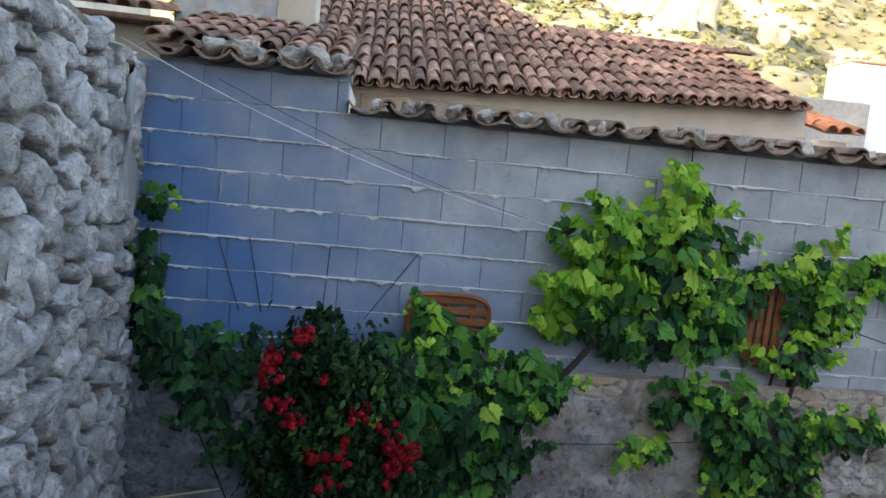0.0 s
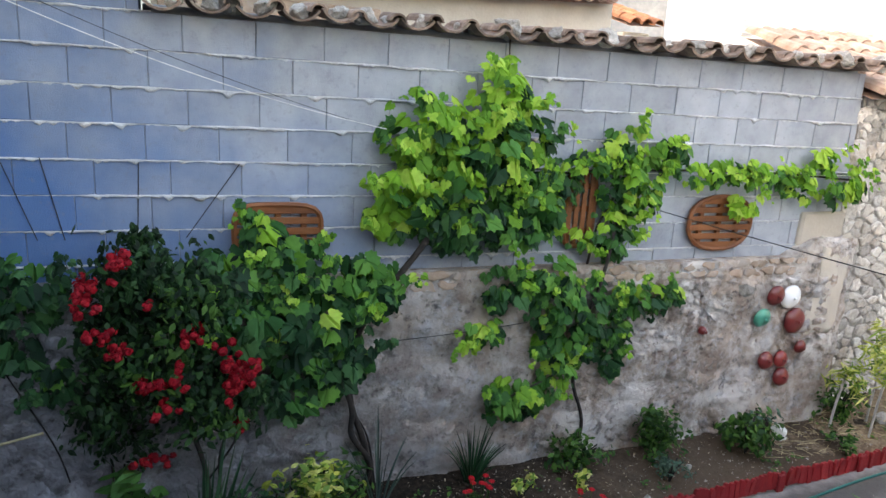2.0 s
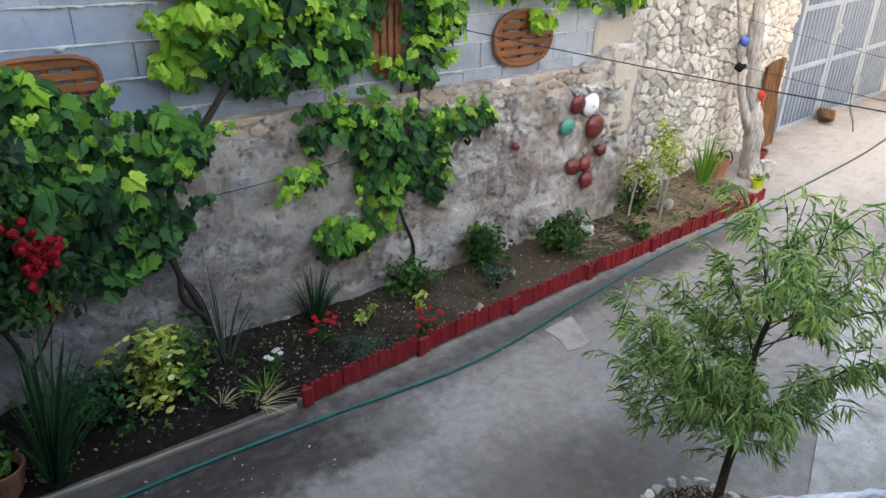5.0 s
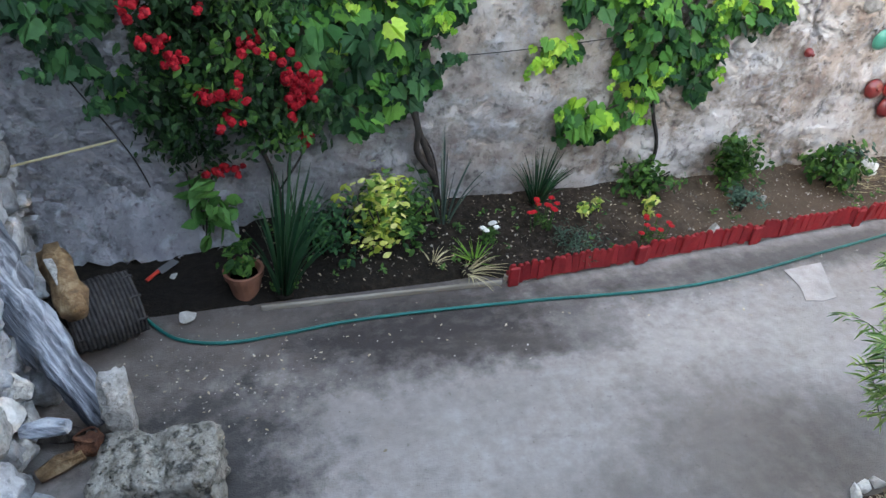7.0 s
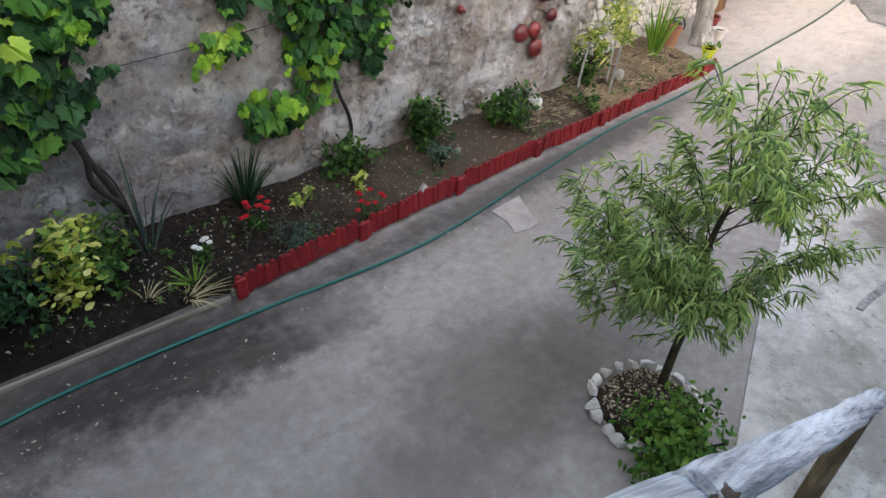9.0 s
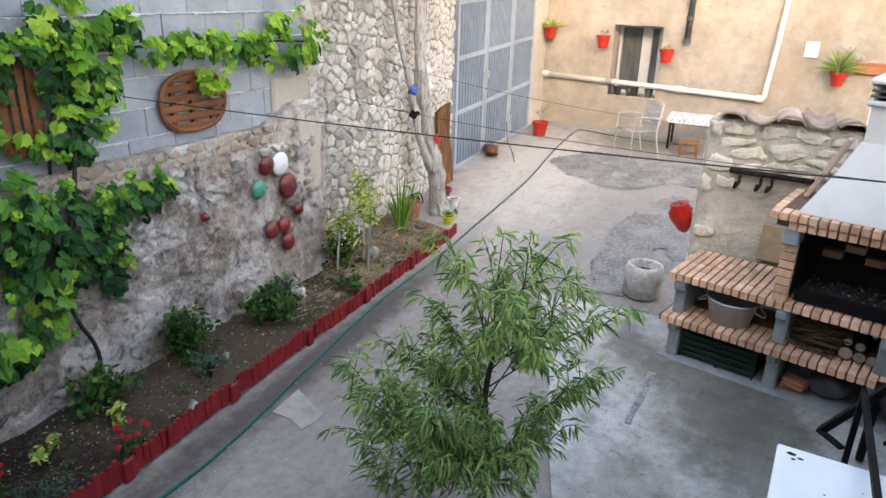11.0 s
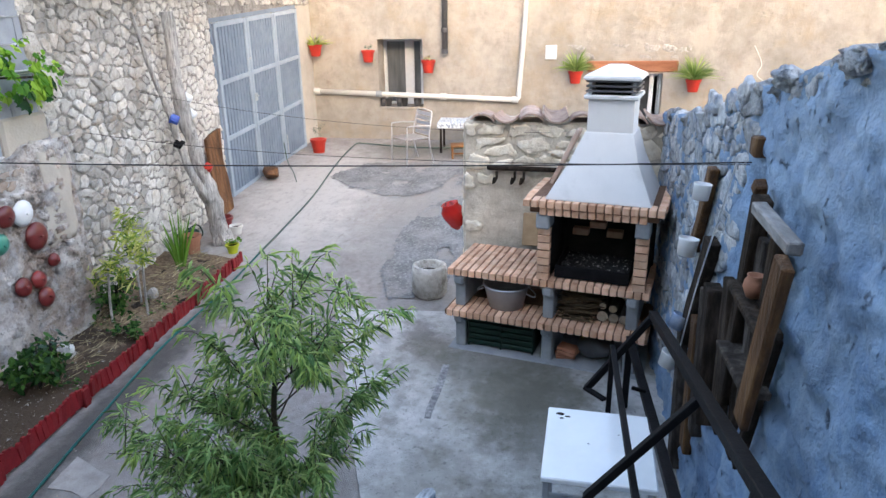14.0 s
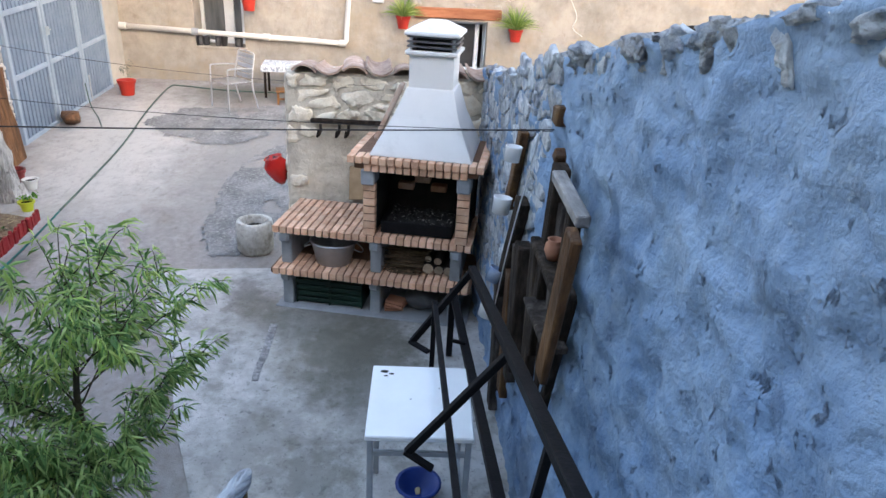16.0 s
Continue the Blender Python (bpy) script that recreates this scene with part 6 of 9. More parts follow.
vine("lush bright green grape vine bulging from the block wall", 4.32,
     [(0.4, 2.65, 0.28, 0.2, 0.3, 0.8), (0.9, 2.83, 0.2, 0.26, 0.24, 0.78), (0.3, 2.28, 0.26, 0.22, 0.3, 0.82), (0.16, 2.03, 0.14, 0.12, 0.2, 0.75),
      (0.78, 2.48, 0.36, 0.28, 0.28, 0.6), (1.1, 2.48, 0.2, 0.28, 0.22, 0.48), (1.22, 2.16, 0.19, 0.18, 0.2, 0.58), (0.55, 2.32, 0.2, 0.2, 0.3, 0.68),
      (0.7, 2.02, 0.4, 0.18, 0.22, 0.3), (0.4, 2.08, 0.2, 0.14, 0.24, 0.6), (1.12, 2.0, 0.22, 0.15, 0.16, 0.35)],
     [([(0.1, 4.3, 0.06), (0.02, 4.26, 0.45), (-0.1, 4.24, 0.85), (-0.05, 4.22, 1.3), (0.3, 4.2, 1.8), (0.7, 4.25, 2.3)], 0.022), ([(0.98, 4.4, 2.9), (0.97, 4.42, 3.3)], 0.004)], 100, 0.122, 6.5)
vine("grape vine shoots trained along a wire over the block wall", 4.34,
     [(1.66, 2.45, 0.19, 0.1, 0.14, 0.62), (2.02, 2.55, 0.26, 0.14, 0.16, 0.7), (1.95, 2.26, 0.2, 0.18, 0.16, 0.55), (1.9, 1.9, 0.18, 0.2, 0.14, 0.55), (2.14, 2.2, 0.13, 0.18, 0.12, 0.6), (2.38, 2.5, 0.13, 0.12, 0.1, 0.55),
      (2.75, 2.36, 0.3, 0.09, 0.1, 0.75), (3.36, 2.36, 0.36, 0.1, 0.12, 0.72), (4.0, 2.29, 0.42, 0.16, 0.16, 0.8), (3.94, 2.5, 0.13, 0.08, 0.1, 0.8), (3.1, 2.1, 0.14, 0.07, 0.1, 0.85), (1.42, 2.3, 0.14, 0.14, 0.1, 0.6), (1.36, 1.97, 0.1, 0.1, 0.08, 0.6), (1.62, 1.85, 0.09, 0.07, 0.06, 0.7)],
     [([(0.9, 4.34, 2.3), (1.7, 4.34, 2.36), (2.6, 4.34, 2.38), (3.6, 4.34, 2.36), (4.3, 4.3, 2.32)], 0.009), ([(1.75, 4.4, 1.62), (1.78, 4.36, 1.95), (1.95, 4.34, 2.3)], 0.01)], 110, 0.108, 4.4)
vine("grape vine hanging over the rubble wall base", 4.26,
     [(1.04, 1.53, 0.2, 0.14, 0.12, 0.42), (1.38, 1.61, 0.18, 0.13, 0.12, 0.48), (1.6, 1.33, 0.34, 0.22, 0.16, 0.42), (2.2, 1.38, 0.27, 0.12, 0.12, 0.5), (2.46, 1.41, 0.1, 0.06, 0.06, 0.5), (1.97, 1.13, 0.11, 0.13, 0.1, 0.35),
      (1.6, 1.06, 0.3, 0.15, 0.14, 0.4), (0.83, 1.21, 0.17, 0.1, 0.12, 0.62), (1.5, 0.86, 0.16, 0.12, 0.12, 0.55), (1.98, 0.88, 0.08, 0.1, 0.08, 0.3), (1.17, 0.69, 0.27, 0.15, 0.16, 0.48)],
     [([(1.75, 4.3, 0.05), (1.78, 4.28, 0.4), (1.62, 4.24, 0.9), (1.8, 4.24, 1.6), (1.9, 4.3, 2.0)], 0.014), ([(1.62, 4.24, 0.9), (1.35, 4.22, 0.8), (1.1, 4.2, 0.72)], 0.007)], 120, 0.112, 5.2)
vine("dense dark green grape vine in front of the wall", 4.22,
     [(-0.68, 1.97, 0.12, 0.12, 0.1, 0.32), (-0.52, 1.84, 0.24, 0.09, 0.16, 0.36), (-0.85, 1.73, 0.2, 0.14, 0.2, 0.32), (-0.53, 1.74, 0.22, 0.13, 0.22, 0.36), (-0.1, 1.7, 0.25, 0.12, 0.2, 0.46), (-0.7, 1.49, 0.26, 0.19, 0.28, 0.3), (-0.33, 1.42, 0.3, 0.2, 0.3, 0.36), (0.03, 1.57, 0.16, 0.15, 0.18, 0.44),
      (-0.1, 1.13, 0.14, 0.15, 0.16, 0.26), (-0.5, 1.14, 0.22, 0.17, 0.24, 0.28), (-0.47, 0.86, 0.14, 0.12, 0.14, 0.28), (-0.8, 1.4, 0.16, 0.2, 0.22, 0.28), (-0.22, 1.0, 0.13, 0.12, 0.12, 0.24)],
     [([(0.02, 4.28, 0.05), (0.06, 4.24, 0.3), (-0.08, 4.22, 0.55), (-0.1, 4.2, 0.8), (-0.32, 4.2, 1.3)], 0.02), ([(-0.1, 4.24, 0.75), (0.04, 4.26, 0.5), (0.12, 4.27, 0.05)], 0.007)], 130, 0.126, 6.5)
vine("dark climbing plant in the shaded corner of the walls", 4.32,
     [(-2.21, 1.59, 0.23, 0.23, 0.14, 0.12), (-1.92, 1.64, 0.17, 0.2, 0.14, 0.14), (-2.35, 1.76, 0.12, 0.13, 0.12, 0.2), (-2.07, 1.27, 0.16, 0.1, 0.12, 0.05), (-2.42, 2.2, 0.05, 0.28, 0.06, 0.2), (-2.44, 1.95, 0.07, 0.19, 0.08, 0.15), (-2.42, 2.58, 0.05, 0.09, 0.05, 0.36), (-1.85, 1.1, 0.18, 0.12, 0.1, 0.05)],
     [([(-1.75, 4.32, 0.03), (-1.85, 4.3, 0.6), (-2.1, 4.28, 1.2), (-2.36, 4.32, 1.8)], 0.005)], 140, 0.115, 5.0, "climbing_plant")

rose = rambler("rose_bush", "climbing rose bush with heavy clusters of red blooms",
               [[(-1.29, 4.1, 1.66, 0.34, 0.2, 0.3, 1500), (-1.47, 4.1, 1.36, 0.27, 0.18, 0.28, 1000), (-1.02, 4.08, 1.58, 0.2, 0.18, 0.28, 800), (-1.12, 4.05, 1.09, 0.32, 0.2, 0.27, 1200), (-1.55, 4.12, 1.0, 0.24, 0.16, 0.18, 520), (-1.32, 4.2, 1.97, 0.13, 0.1, 0.1, 150), (-0.83, 4.05, 1.0, 0.2, 0.16, 0.2, 420), (-1.5, 4.15, 0.75, 0.3, 0.12, 0.14, 220)],
                [(-1.1, 3.95, 1.62, 0.28, 0.1, 0.22, 120), (-1.22, 3.92, 1.72, 0.1, 0.06, 0.1, 30), (-1.3, 3.9, 1.25, 0.28, 0.06, 0.22, 90), (-1.0, 3.95, 0.85, 0.25, 0.06, 0.12, 70)]],
               (G_ROSE, G_SHRUB), (0.056, 0.066),
               [([(-1.0, 4.25, 0.04), (-1.02, 4.22, 0.4), (-1.1, 4.18, 0.75), (-1.2, 4.12, 1.2)], 0.016), ([(-0.92, 4.22, 0.04), (-0.94, 4.2, 0.5), (-0.85, 4.12, 0.85)], 0.008), ([(-1.0, 4.24, 0.35), (-0.85, 4.18, 0.62), (-0.8, 4.12, 0.85)], 0.007)], 150, OVAL_SHAPE, "rose bush")


def petals(bm, at, r, n, rng, size):
    for _ in range(n):
        d = Vector((rng.gauss(0, 1), rng.gauss(0, 1) - 0.7, rng.gauss(0, 1) + 0.3)).normalized()
        add_leaf(bm, Vector(at) + d * r * rng.uniform(0.3, 1), d, (rng.uniform(-1, 1), -0.3, rng.uniform(-1, 0.5)), size, ROUND_SHAPE, 0.3)


rng = random.Random(9)
for x, y, z, w, h, n in ((-1.44, 3.86, 1.89, 0.06, 0.07, 11), (-1.6, 3.88, 1.72, 0.06, 0.12, 15), (-0.86, 3.82, 1.22, 0.11, 0.13, 26), (-0.76, 3.84, 1.25, 0.06, 0.06, 8), (-1.31, 3.84, 1.18, 0.12, 0.05, 14), (-1.15, 3.84, 1.22, 0.05, 0.07, 8), (-1.53, 3.86, 1.5, 0.1, 0.04, 7), (-1.48, 3.86, 1.4, 0.07, 0.05, 8), (-1.06, 3.86, 1.45, 0.08, 0.06, 10), (-0.82, 3.98, 0.85, 0.05, 0.05, 5), (-1.32, 4.05, 0.62, 0.09, 0.03, 6), (-1.25, 3.84, 1.05, 0.07, 0.03, 4), (-1.25, 3.88, 1.66, 0.1, 0.03, 3)):
    for _ in range(int(n * 1.25)):
        bm = bmesh.new()
        petals(bm, (x + rng.gauss(0, 0.5) * w, y + rng.uniform(-0.05, 0.1), z + rng.gauss(0, 0.5) * h), rng.uniform(0.018, 0.04), rng.randint(7, 15), rng, rng.uniform(0.024, 0.05))
        part("rose_bloom", bm, G_RED, rose, "full red rose")


def blade_plant(name, label, x, y, z, n, h, spread, width, mat, seed, cat="plant", lean=(0, 0), droop=0.12):
    rng = random.Random(seed)
    bm = bmesh.new()
    for _ in range(n):
        a, q = rng.uniform(0, 2 * math.pi), rng.random() ** 0.6
        dx, dy = math.cos(a) * spread * q, math.sin(a) * spread * q
        hh = h * rng.uniform(0.6, 1.05) * (1 - 0.25 * q)
        blade(bm, (x + dx * 0.2, y + dy * 0.2, z - 0.01), (x + dx + lean[0], y + dy + lean[1], z + hh), width * rng.uniform(0.7, 1.2), (dx * 0.5, dy * 0.5, -hh * droop * q))
    root = thing(name, label, cat)
    tagged(part("foliage", bm, mat, root), kind="stuff")
    part("crown", moved(lump((spread * 0.5 + 0.03, spread * 0.5 + 0.03, 0.05), seed, 1), Matrix.Translation((x, y, z))), M_SOIL, root)
    return root


def shrub(name, label, x, y, z, r, h, n, size, mat, seed, shape=OVAL_SHAPE, cat="shrub", stems=5, droop=0.4):
    rng = random.Random(seed)
    root = thing(name, label, cat)
    for k in range(stems):
        a = rng.uniform(0, 6.28)
        part("stem", bm_tube(smooth_line([(x, y, z - 0.02), (x + math.cos(a) * r * 0.3, y + math.sin(a) * r * 0.3, z + h * 0.45), (x + math.cos(a) * r * 0.65, y + math.sin(a) * r * 0.65, z + h * 0.8)], 3), 0.006, 5), M_BARK, root)
    ob = part("foliage", foliage(bmesh.new(), [(x, y, z + h * 0.55, r, r, h * 0.5, n)], size, shape, seed, (0, -0.3, 0.9), droop), mat, root)
    tagged(ob, kind="stuff")
    return root


blade_plant("iris", "tall dark green sword-leaved iris at the edge of the bed", -1.05, 3.55, 0.03, 62, 1.12, 0.19, 0.017, G_IRIS, 1, "iris", (0.1, 0.0), 0.3)
blade_plant("iris", "dark green iris clump against the rubble wall", 0.8, 4.14, 0.08, 60, 0.6, 0.17, 0.009, G_IRIS, 2, "iris", (0.02, 0.0), 0.25)
blade_plant("tall_grass", "sparse grey-green tall blades beside the vine trunk", 0.08, 4.06, 0.06, 18, 0.8, 0.2, 0.009, G_SILVER, 3, "grass")
blade_plant("sword_plant", "bright green sword-shaped leaves at the end of the bed", 5.72, 4.25, 0.08, 34, 0.8, 0.15, 0.018, G_BLADE, 4, "plant", (0.06, 0.0))
blade_plant("dry_grass", "tuft of straw-coloured drooping grass on the plank edge", 0.1, 3.5, 0.06, 40, 0.17, 0.13, 0.004, M_STRAW, 5, "grass", (0.12, -0.03), 1.0)
blade_plant("dry_grass", "thin tuft of yellowed grass in the bed", -0.1, 3.62, 0.06, 14, 0.2, 0.1, 0.004, M_STRAW, 6, "grass", (0.03, 0.0), 0.8)
blade_plant("grass_tuft", "small green grass tuft in the bed", 0.18, 3.6, 0.06, 30, 0.16, 0.14, 0.006, G_BLADE, 7, "grass")
shrub("variegated_shrub", "yellow and green variegated euonymus shrub", -0.38, 3.88, 0.04, 0.25, 0.5, 460, 0.06, G_VARIEG, 21, droop=-0.7)
shrub("green_shrub", "dark green leafy shrub behind the variegated one", -0.22, 3.98, 0.04, 0.26, 0.42, 420, 0.06, G_SHRUB, 34)
shrub("round_shrub", "rounded dark green shrub beside the wall", 2.38, 4.13, 0.08, 0.2, 0.42, 560, 0.055, G_SHRUB, 22, droop=-0.3)
shrub("round_shrub", "leafy green peony-like shrub in the bed", 3.2, 3.98, 0.09, 0.22, 0.36, 330, 0.07, G_SHRUB, 23)
shrub("round_shrub", "small blue-green shrub behind the white bloom", 3.55, 4.2, 0.09, 0.16, 0.25, 160, 0.05, G_BLUEGREEN, 24)
shrub("low_shrub", "low glossy green shrub at the foot of the wall", 1.68, 4.16, 0.08, 0.24, 0.26, 300, 0.06, G_SHRUB, 25)
shrub("low_shrub", "small light green seedling in the bed", 1.6, 3.92, 0.08, 0.1, 0.16, 70, 0.05, G_VARIEG, 26, OVAL_SHAPE, "plant", 3)
shrub("low_shrub", "grey-green cushion plant in the bed", 2.3, 3.8, 0.08, 0.13, 0.2, 240, 0.035, G_BLUEGREEN, 27)
shrub("low_shrub", "blue-green cushion of carnation leaves", 0.86, 3.58, 0.07, 0.2, 0.13, 420, 0.04, G_BLUEGREEN, 28, SLIM_SHAPE, "plant", 2)
shrub("low_shrub", "small yellowish plant in the bed", 1.1, 3.9, 0.08, 0.12, 0.16, 70, 0.045, G_VARIEG, 29, OVAL_SHAPE, "plant", 3)
shrub("low_shrub", "young trailing green plant on the dry soil", 4.15, 3.82, 0.09, 0.18, 0.1, 120, 0.05, G_SHRUB, 30, OVAL_SHAPE, "plant", 3)
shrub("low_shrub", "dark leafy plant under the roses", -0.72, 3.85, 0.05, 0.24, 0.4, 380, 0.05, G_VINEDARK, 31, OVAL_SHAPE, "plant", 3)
shrub("broad_leaf_plant", "young plant with broad heart-shaped leaves", -1.52, 4.1, 0.04, 0.2, 0.62, 70, 0.14, G_BEAN, 32, OVAL_SHAPE, "plant", 3)
shrub("low_shrub", "dark bushy plant behind the oleander", 4.55, 4.25, 0.09, 0.28, 0.42, 420, 0.06, G_SHRUB, 33)


def flower_patch(name, label, x, y, z, r, n, h, mat, size, seed, leaf=G_SHRUB, petal=9):
    rng = random.Random(seed)
    root = thing(name, label, "flowers")
    ob = part("foliage", foliage(bmesh.new(), [(x, y, z + h * 0.35, r, r * 0.8, h * 0.4, 70)], 0.05, SLIM_SHAPE, seed, (0, -0.3, 0.9), 0.3), leaf, root)
    tagged(ob, kind="stuff")
    for _ in range(n):
        fx, fy, fz = x + rng.uniform(-r, r), y + rng.uniform(-r, r) * 0.7, z + h * rng.uniform(0.75, 1.1)
        part("stem", bm_tube([(fx * 0.7 + x * 0.3, fy * 0.7 + y * 0.3, z), (fx, fy, fz)], 0.003, 4), G_SHRUB, root)
        bm = bmesh.new()
        for k in range(petal):
            a = 2 * math.pi * k / petal
            add_leaf(bm, (fx + math.cos(a) * size * 0.4, fy + math.sin(a) * size * 0.4, fz), (math.cos(a) * 0.3, math.sin(a) * 0.3 - 0.2, 1), (math.cos(a), math.sin(a), -0.1), size * 0.8, OVAL_SHAPE)
        part("bloom", bm, mat, root)
    return root


flower_patch("red_flowers", "scarlet daisy-like flowers in the bed", 0.72, 3.84, 0.06, 0.11, 12, 0.22, G_SCARLET, 0.026, 51)
flower_patch("red_flowers", "scarlet flowers just behind the red fence", 1.42, 3.58, 0.06, 0.11, 9, 0.18, G_SCARLET, 0.026, 52)
flower_patch("white_flowers", "small white daisies in the bed", 0.34, 3.8, 0.05, 0.07, 7, 0.14, G_WHITE, 0.024, 53)
wb = thing("white_bloom", "single large white hydrangea-like bloom", "flower")
bm = bmesh.new()
petals(bm, (3.5, 3.95, 0.24), 0.075, 90, random.Random(3), 0.05)
part("bloom", bm, G_WHITE, wb)
part("stem", bm_tube([(3.47, 4.0, 0.06), (3.5, 3.96, 0.2)], 0.006, 5), G_SHRUB, wb)

# tall light-leaved plants by the stone wall
for x, y, h, s in ((4.55, 3.92, 0.78, 61), (4.3, 4.12, 0.62, 62), (4.8, 4.15, 0.9, 63)):
    o = thing("oleander", "young oleander with narrow light green leaves on thin stems", "shrub", "oleanders by the stone wall")
    part("stem", bm_tube(smooth_line([(x, y, 0.06), (x + 0.02, y, h * 0.5), (x + 0.05, y - 0.02, h)], 4), 0.012, 6), M_WOODPALE, o)
    ob = part("foliage", foliage(bmesh.new(), [(x + 0.04, y - 0.02, h * 0.95, 0.17, 0.17, 0.2, 150)], 0.11, SLIM_SHAPE, s, (0, -0.4, 0.7), 0.2), G_VARIEG, o)
    tagged(ob, kind="stuff")

# litter: straw and small pale stones on the soil
bm = bmesh.new()
rng = random.Random(12)
for _ in range(420):
    x = rng.uniform(3.2, 6.1)
    y = rng.uniform(bed_front(x) + 0.1, 4.35)
    a = rng.uniform(0, 6.28)
    z = 0.12 + 0.06 * (y - bed_front(x))
    blade(bm, (x, y, z), (x + math.cos(a) * rng.uniform(0.05, 0.2), y + math.sin(a) * rng.uniform(0.04, 0.12), z + rng.uniform(0, 0.05)), 0.003, (0, 0, -0.01), 2)
solid("straw_litter", bm, M_STRAW, "dry stalks and straw strewn over the soil", "straw", kind="stuff")
bm = bmesh.new()
for _ in range(2600):
    x = rng.uniform(-1.3, 6.0)
    y = rng.uniform(bed_front(x) + 0.06, 4.35)
    s = 0.004 + 0.013 * rng.random() ** 3
    t = (y - bed_front(x) - 0.02) / (4.5 - bed_front(x))
    z = 0.06 + 0.06 * t + 0.025 * noise.noise((x * 3, y * 3, 1)) + (0.03 if x > 3.6 else 0)
    vs = [bm.verts.new((x + rng.uniform(-s, s), y + rng.uniform(-s, s), z + rng.uniform(-0.3, 1) * s)) for _ in range(4)]
    for q in ((0, 1, 2), (0, 2, 3), (0, 3, 1), (1, 3, 2)):
        bm.faces.new([vs[k] for k in q])
weeds, dry = bmesh.new(), bmesh.new()
for _ in range(900):
    x = rng.uniform(-1.2, 6.0)
    y = rng.uniform(bed_front(x) + 0.06, 4.3)
    z = 0.075 + 0.06 * (y - bed_front(x)) + 0.02 * noise.noise((x * 3, y * 3, 1))
    if rng.random() < 0.72:
        add_leaf(dry, (x, y, z), (rng.uniform(-0.6, 0.6), rng.uniform(-0.6, 0.6), 1), (rng.uniform(-1, 1), rng.uniform(-1, 1), 0), rng.uniform(0.006, 0.022), OVAL_SHAPE, 0.2)
    elif noise.noise((x * 2.2, y * 2.2, 5)) > 0.05:
        for _ in range(5):
            add_leaf(weeds, (x + rng.uniform(-0.02, 0.02), y + rng.uniform(-0.02, 0.02), z + rng.uniform(0.005, 0.04)), (rng.uniform(-0.6, 0.6), rng.uniform(-0.8, 0.3), 1), (rng.uniform(-1, 1), rng.uniform(-1, 1), 0.2), rng.uniform(0.015, 0.04), OVAL_SHAPE, 0.2)
solid("bed_leaf_litter", dry, M_LITTER, "dry pale leaves and scraps strewn over the soil", "leaf litter", kind="stuff")
solid("weeds", weeds, G_SHRUB, "small green weeds sprouting in the bed", "weeds", kind="stuff")
solid("pebbles", bm, M_PEBBLE, "small pale stones and chips on the soil", "pebbles", kind="stuff")
for x, y, s, l in ((1.9, 3.53, 0.11, "white stone lying behind the red fence"), (4.92, 4.1, 0.13, "pale flat stone on the dry soil"), (2.5, 3.85, 0.07, "small pinkish stone in the bed")):
    st = solid("garden_stone", rock((s * 1.2, s, s * 0.9), int(x * 10), 2, 0.35), M_ROCK, l, "stone")
    st.matrix_basis = pose(x, y, 0.13, 10, 12, 30)

# ---- willow-leaved young tree in its ring of stones ----
tree = thing("young_tree", "young almond-like tree with slender drooping light green leaves", "tree")
trunk = smooth_line([(1.79, 1.37, 0.0), (1.81, 1.37, 0.3), (1.86, 1.38, 0.62), (1.9, 1.42, 0.9), (1.92, 1.4, 1.15)], 5)
part("trunk", bm_tube(trunk, [0.027 - 0.014 * k / (len(trunk) - 1) for k in range(len(trunk))], 8, 0.15), M_TREEBARK, tree, smooth=True)
rng = random.Random(77)
branches, leaves = bmesh.new(), bmesh.new()
TREE_LIMBS = [(1.48, 1.88, 1.01), (1.42, 1.76, 0.68), (1.54, 1.69, 0.41), (1.87, 1.88, 1.05), (1.83, 1.58, 1.39), (1.66, 1.39, 1.75), (1.99, 1.38, 1.63), (1.82, 1.14, 1.77), (2.19, 1.05, 1.5), (2.05, 0.89, 1.43), (2.27, 1.0, 0.9), (2.05, 1.1, 0.66), (1.48, 1.47, 0.99), (2.01, 1.48, 1.02), (1.73, 1.09, 1.36), (1.88, 1.93, 0.54), (1.81, 1.29, 0.86), (2.05, 1.77, 0.87), (2.07, 1.09, 0.9), (1.53, 1.36, 0.79), (1.79, 1.97, 0.87), (1.68, 1.22, 1.53), (1.45, 1.5, 0.72), (1.59, 1.22, 0.74), (1.63, 1.59, 0.62), (1.54, 1.44, 0.88), (1.72, 1.07, 0.79), (1.65, 1.73, 0.83), (2.07, 1.71, 0.93), (2.12, 1.22, 1.21), (1.72, 1.84, 0.62)]
young = bmesh.new()


def leafed_shoot(line, tipward):
    """Slender leaves set by turns along a shoot, hanging from it; those of the last third are young."""
    for i in range(1, len(line)):
        way = (line[i] - line[i - 1]).normalized()
        for s in (0.25, 0.75):
            if rng.random() < 0.08:
                continue
            side = way.cross(Vector((rng.gauss(0, 1), rng.gauss(0, 1), rng.gauss(0, 1)))).normalized()
            tip = way * 0.6 + side * 0.75 + Vector((0, 0, -0.4))
            size = rng.uniform(0.05, 0.092) * (1.0 if i < len(line) - 2 else 0.7)
            up = Vector((side.x * 0.6, side.y * 0.6, 0.7)) + Vector((rng.gauss(0, 0.3), rng.gauss(0, 0.3), 0))
            add_leaf(young if tipward and i > len(line) * 0.62 and rng.random() < 0.8 else leaves, line[i].lerp(line[i - 1], s) + tip.normalized() * size * 0.5, up, tip, size, SLIM_SHAPE, rng.uniform(0.1, 0.45))


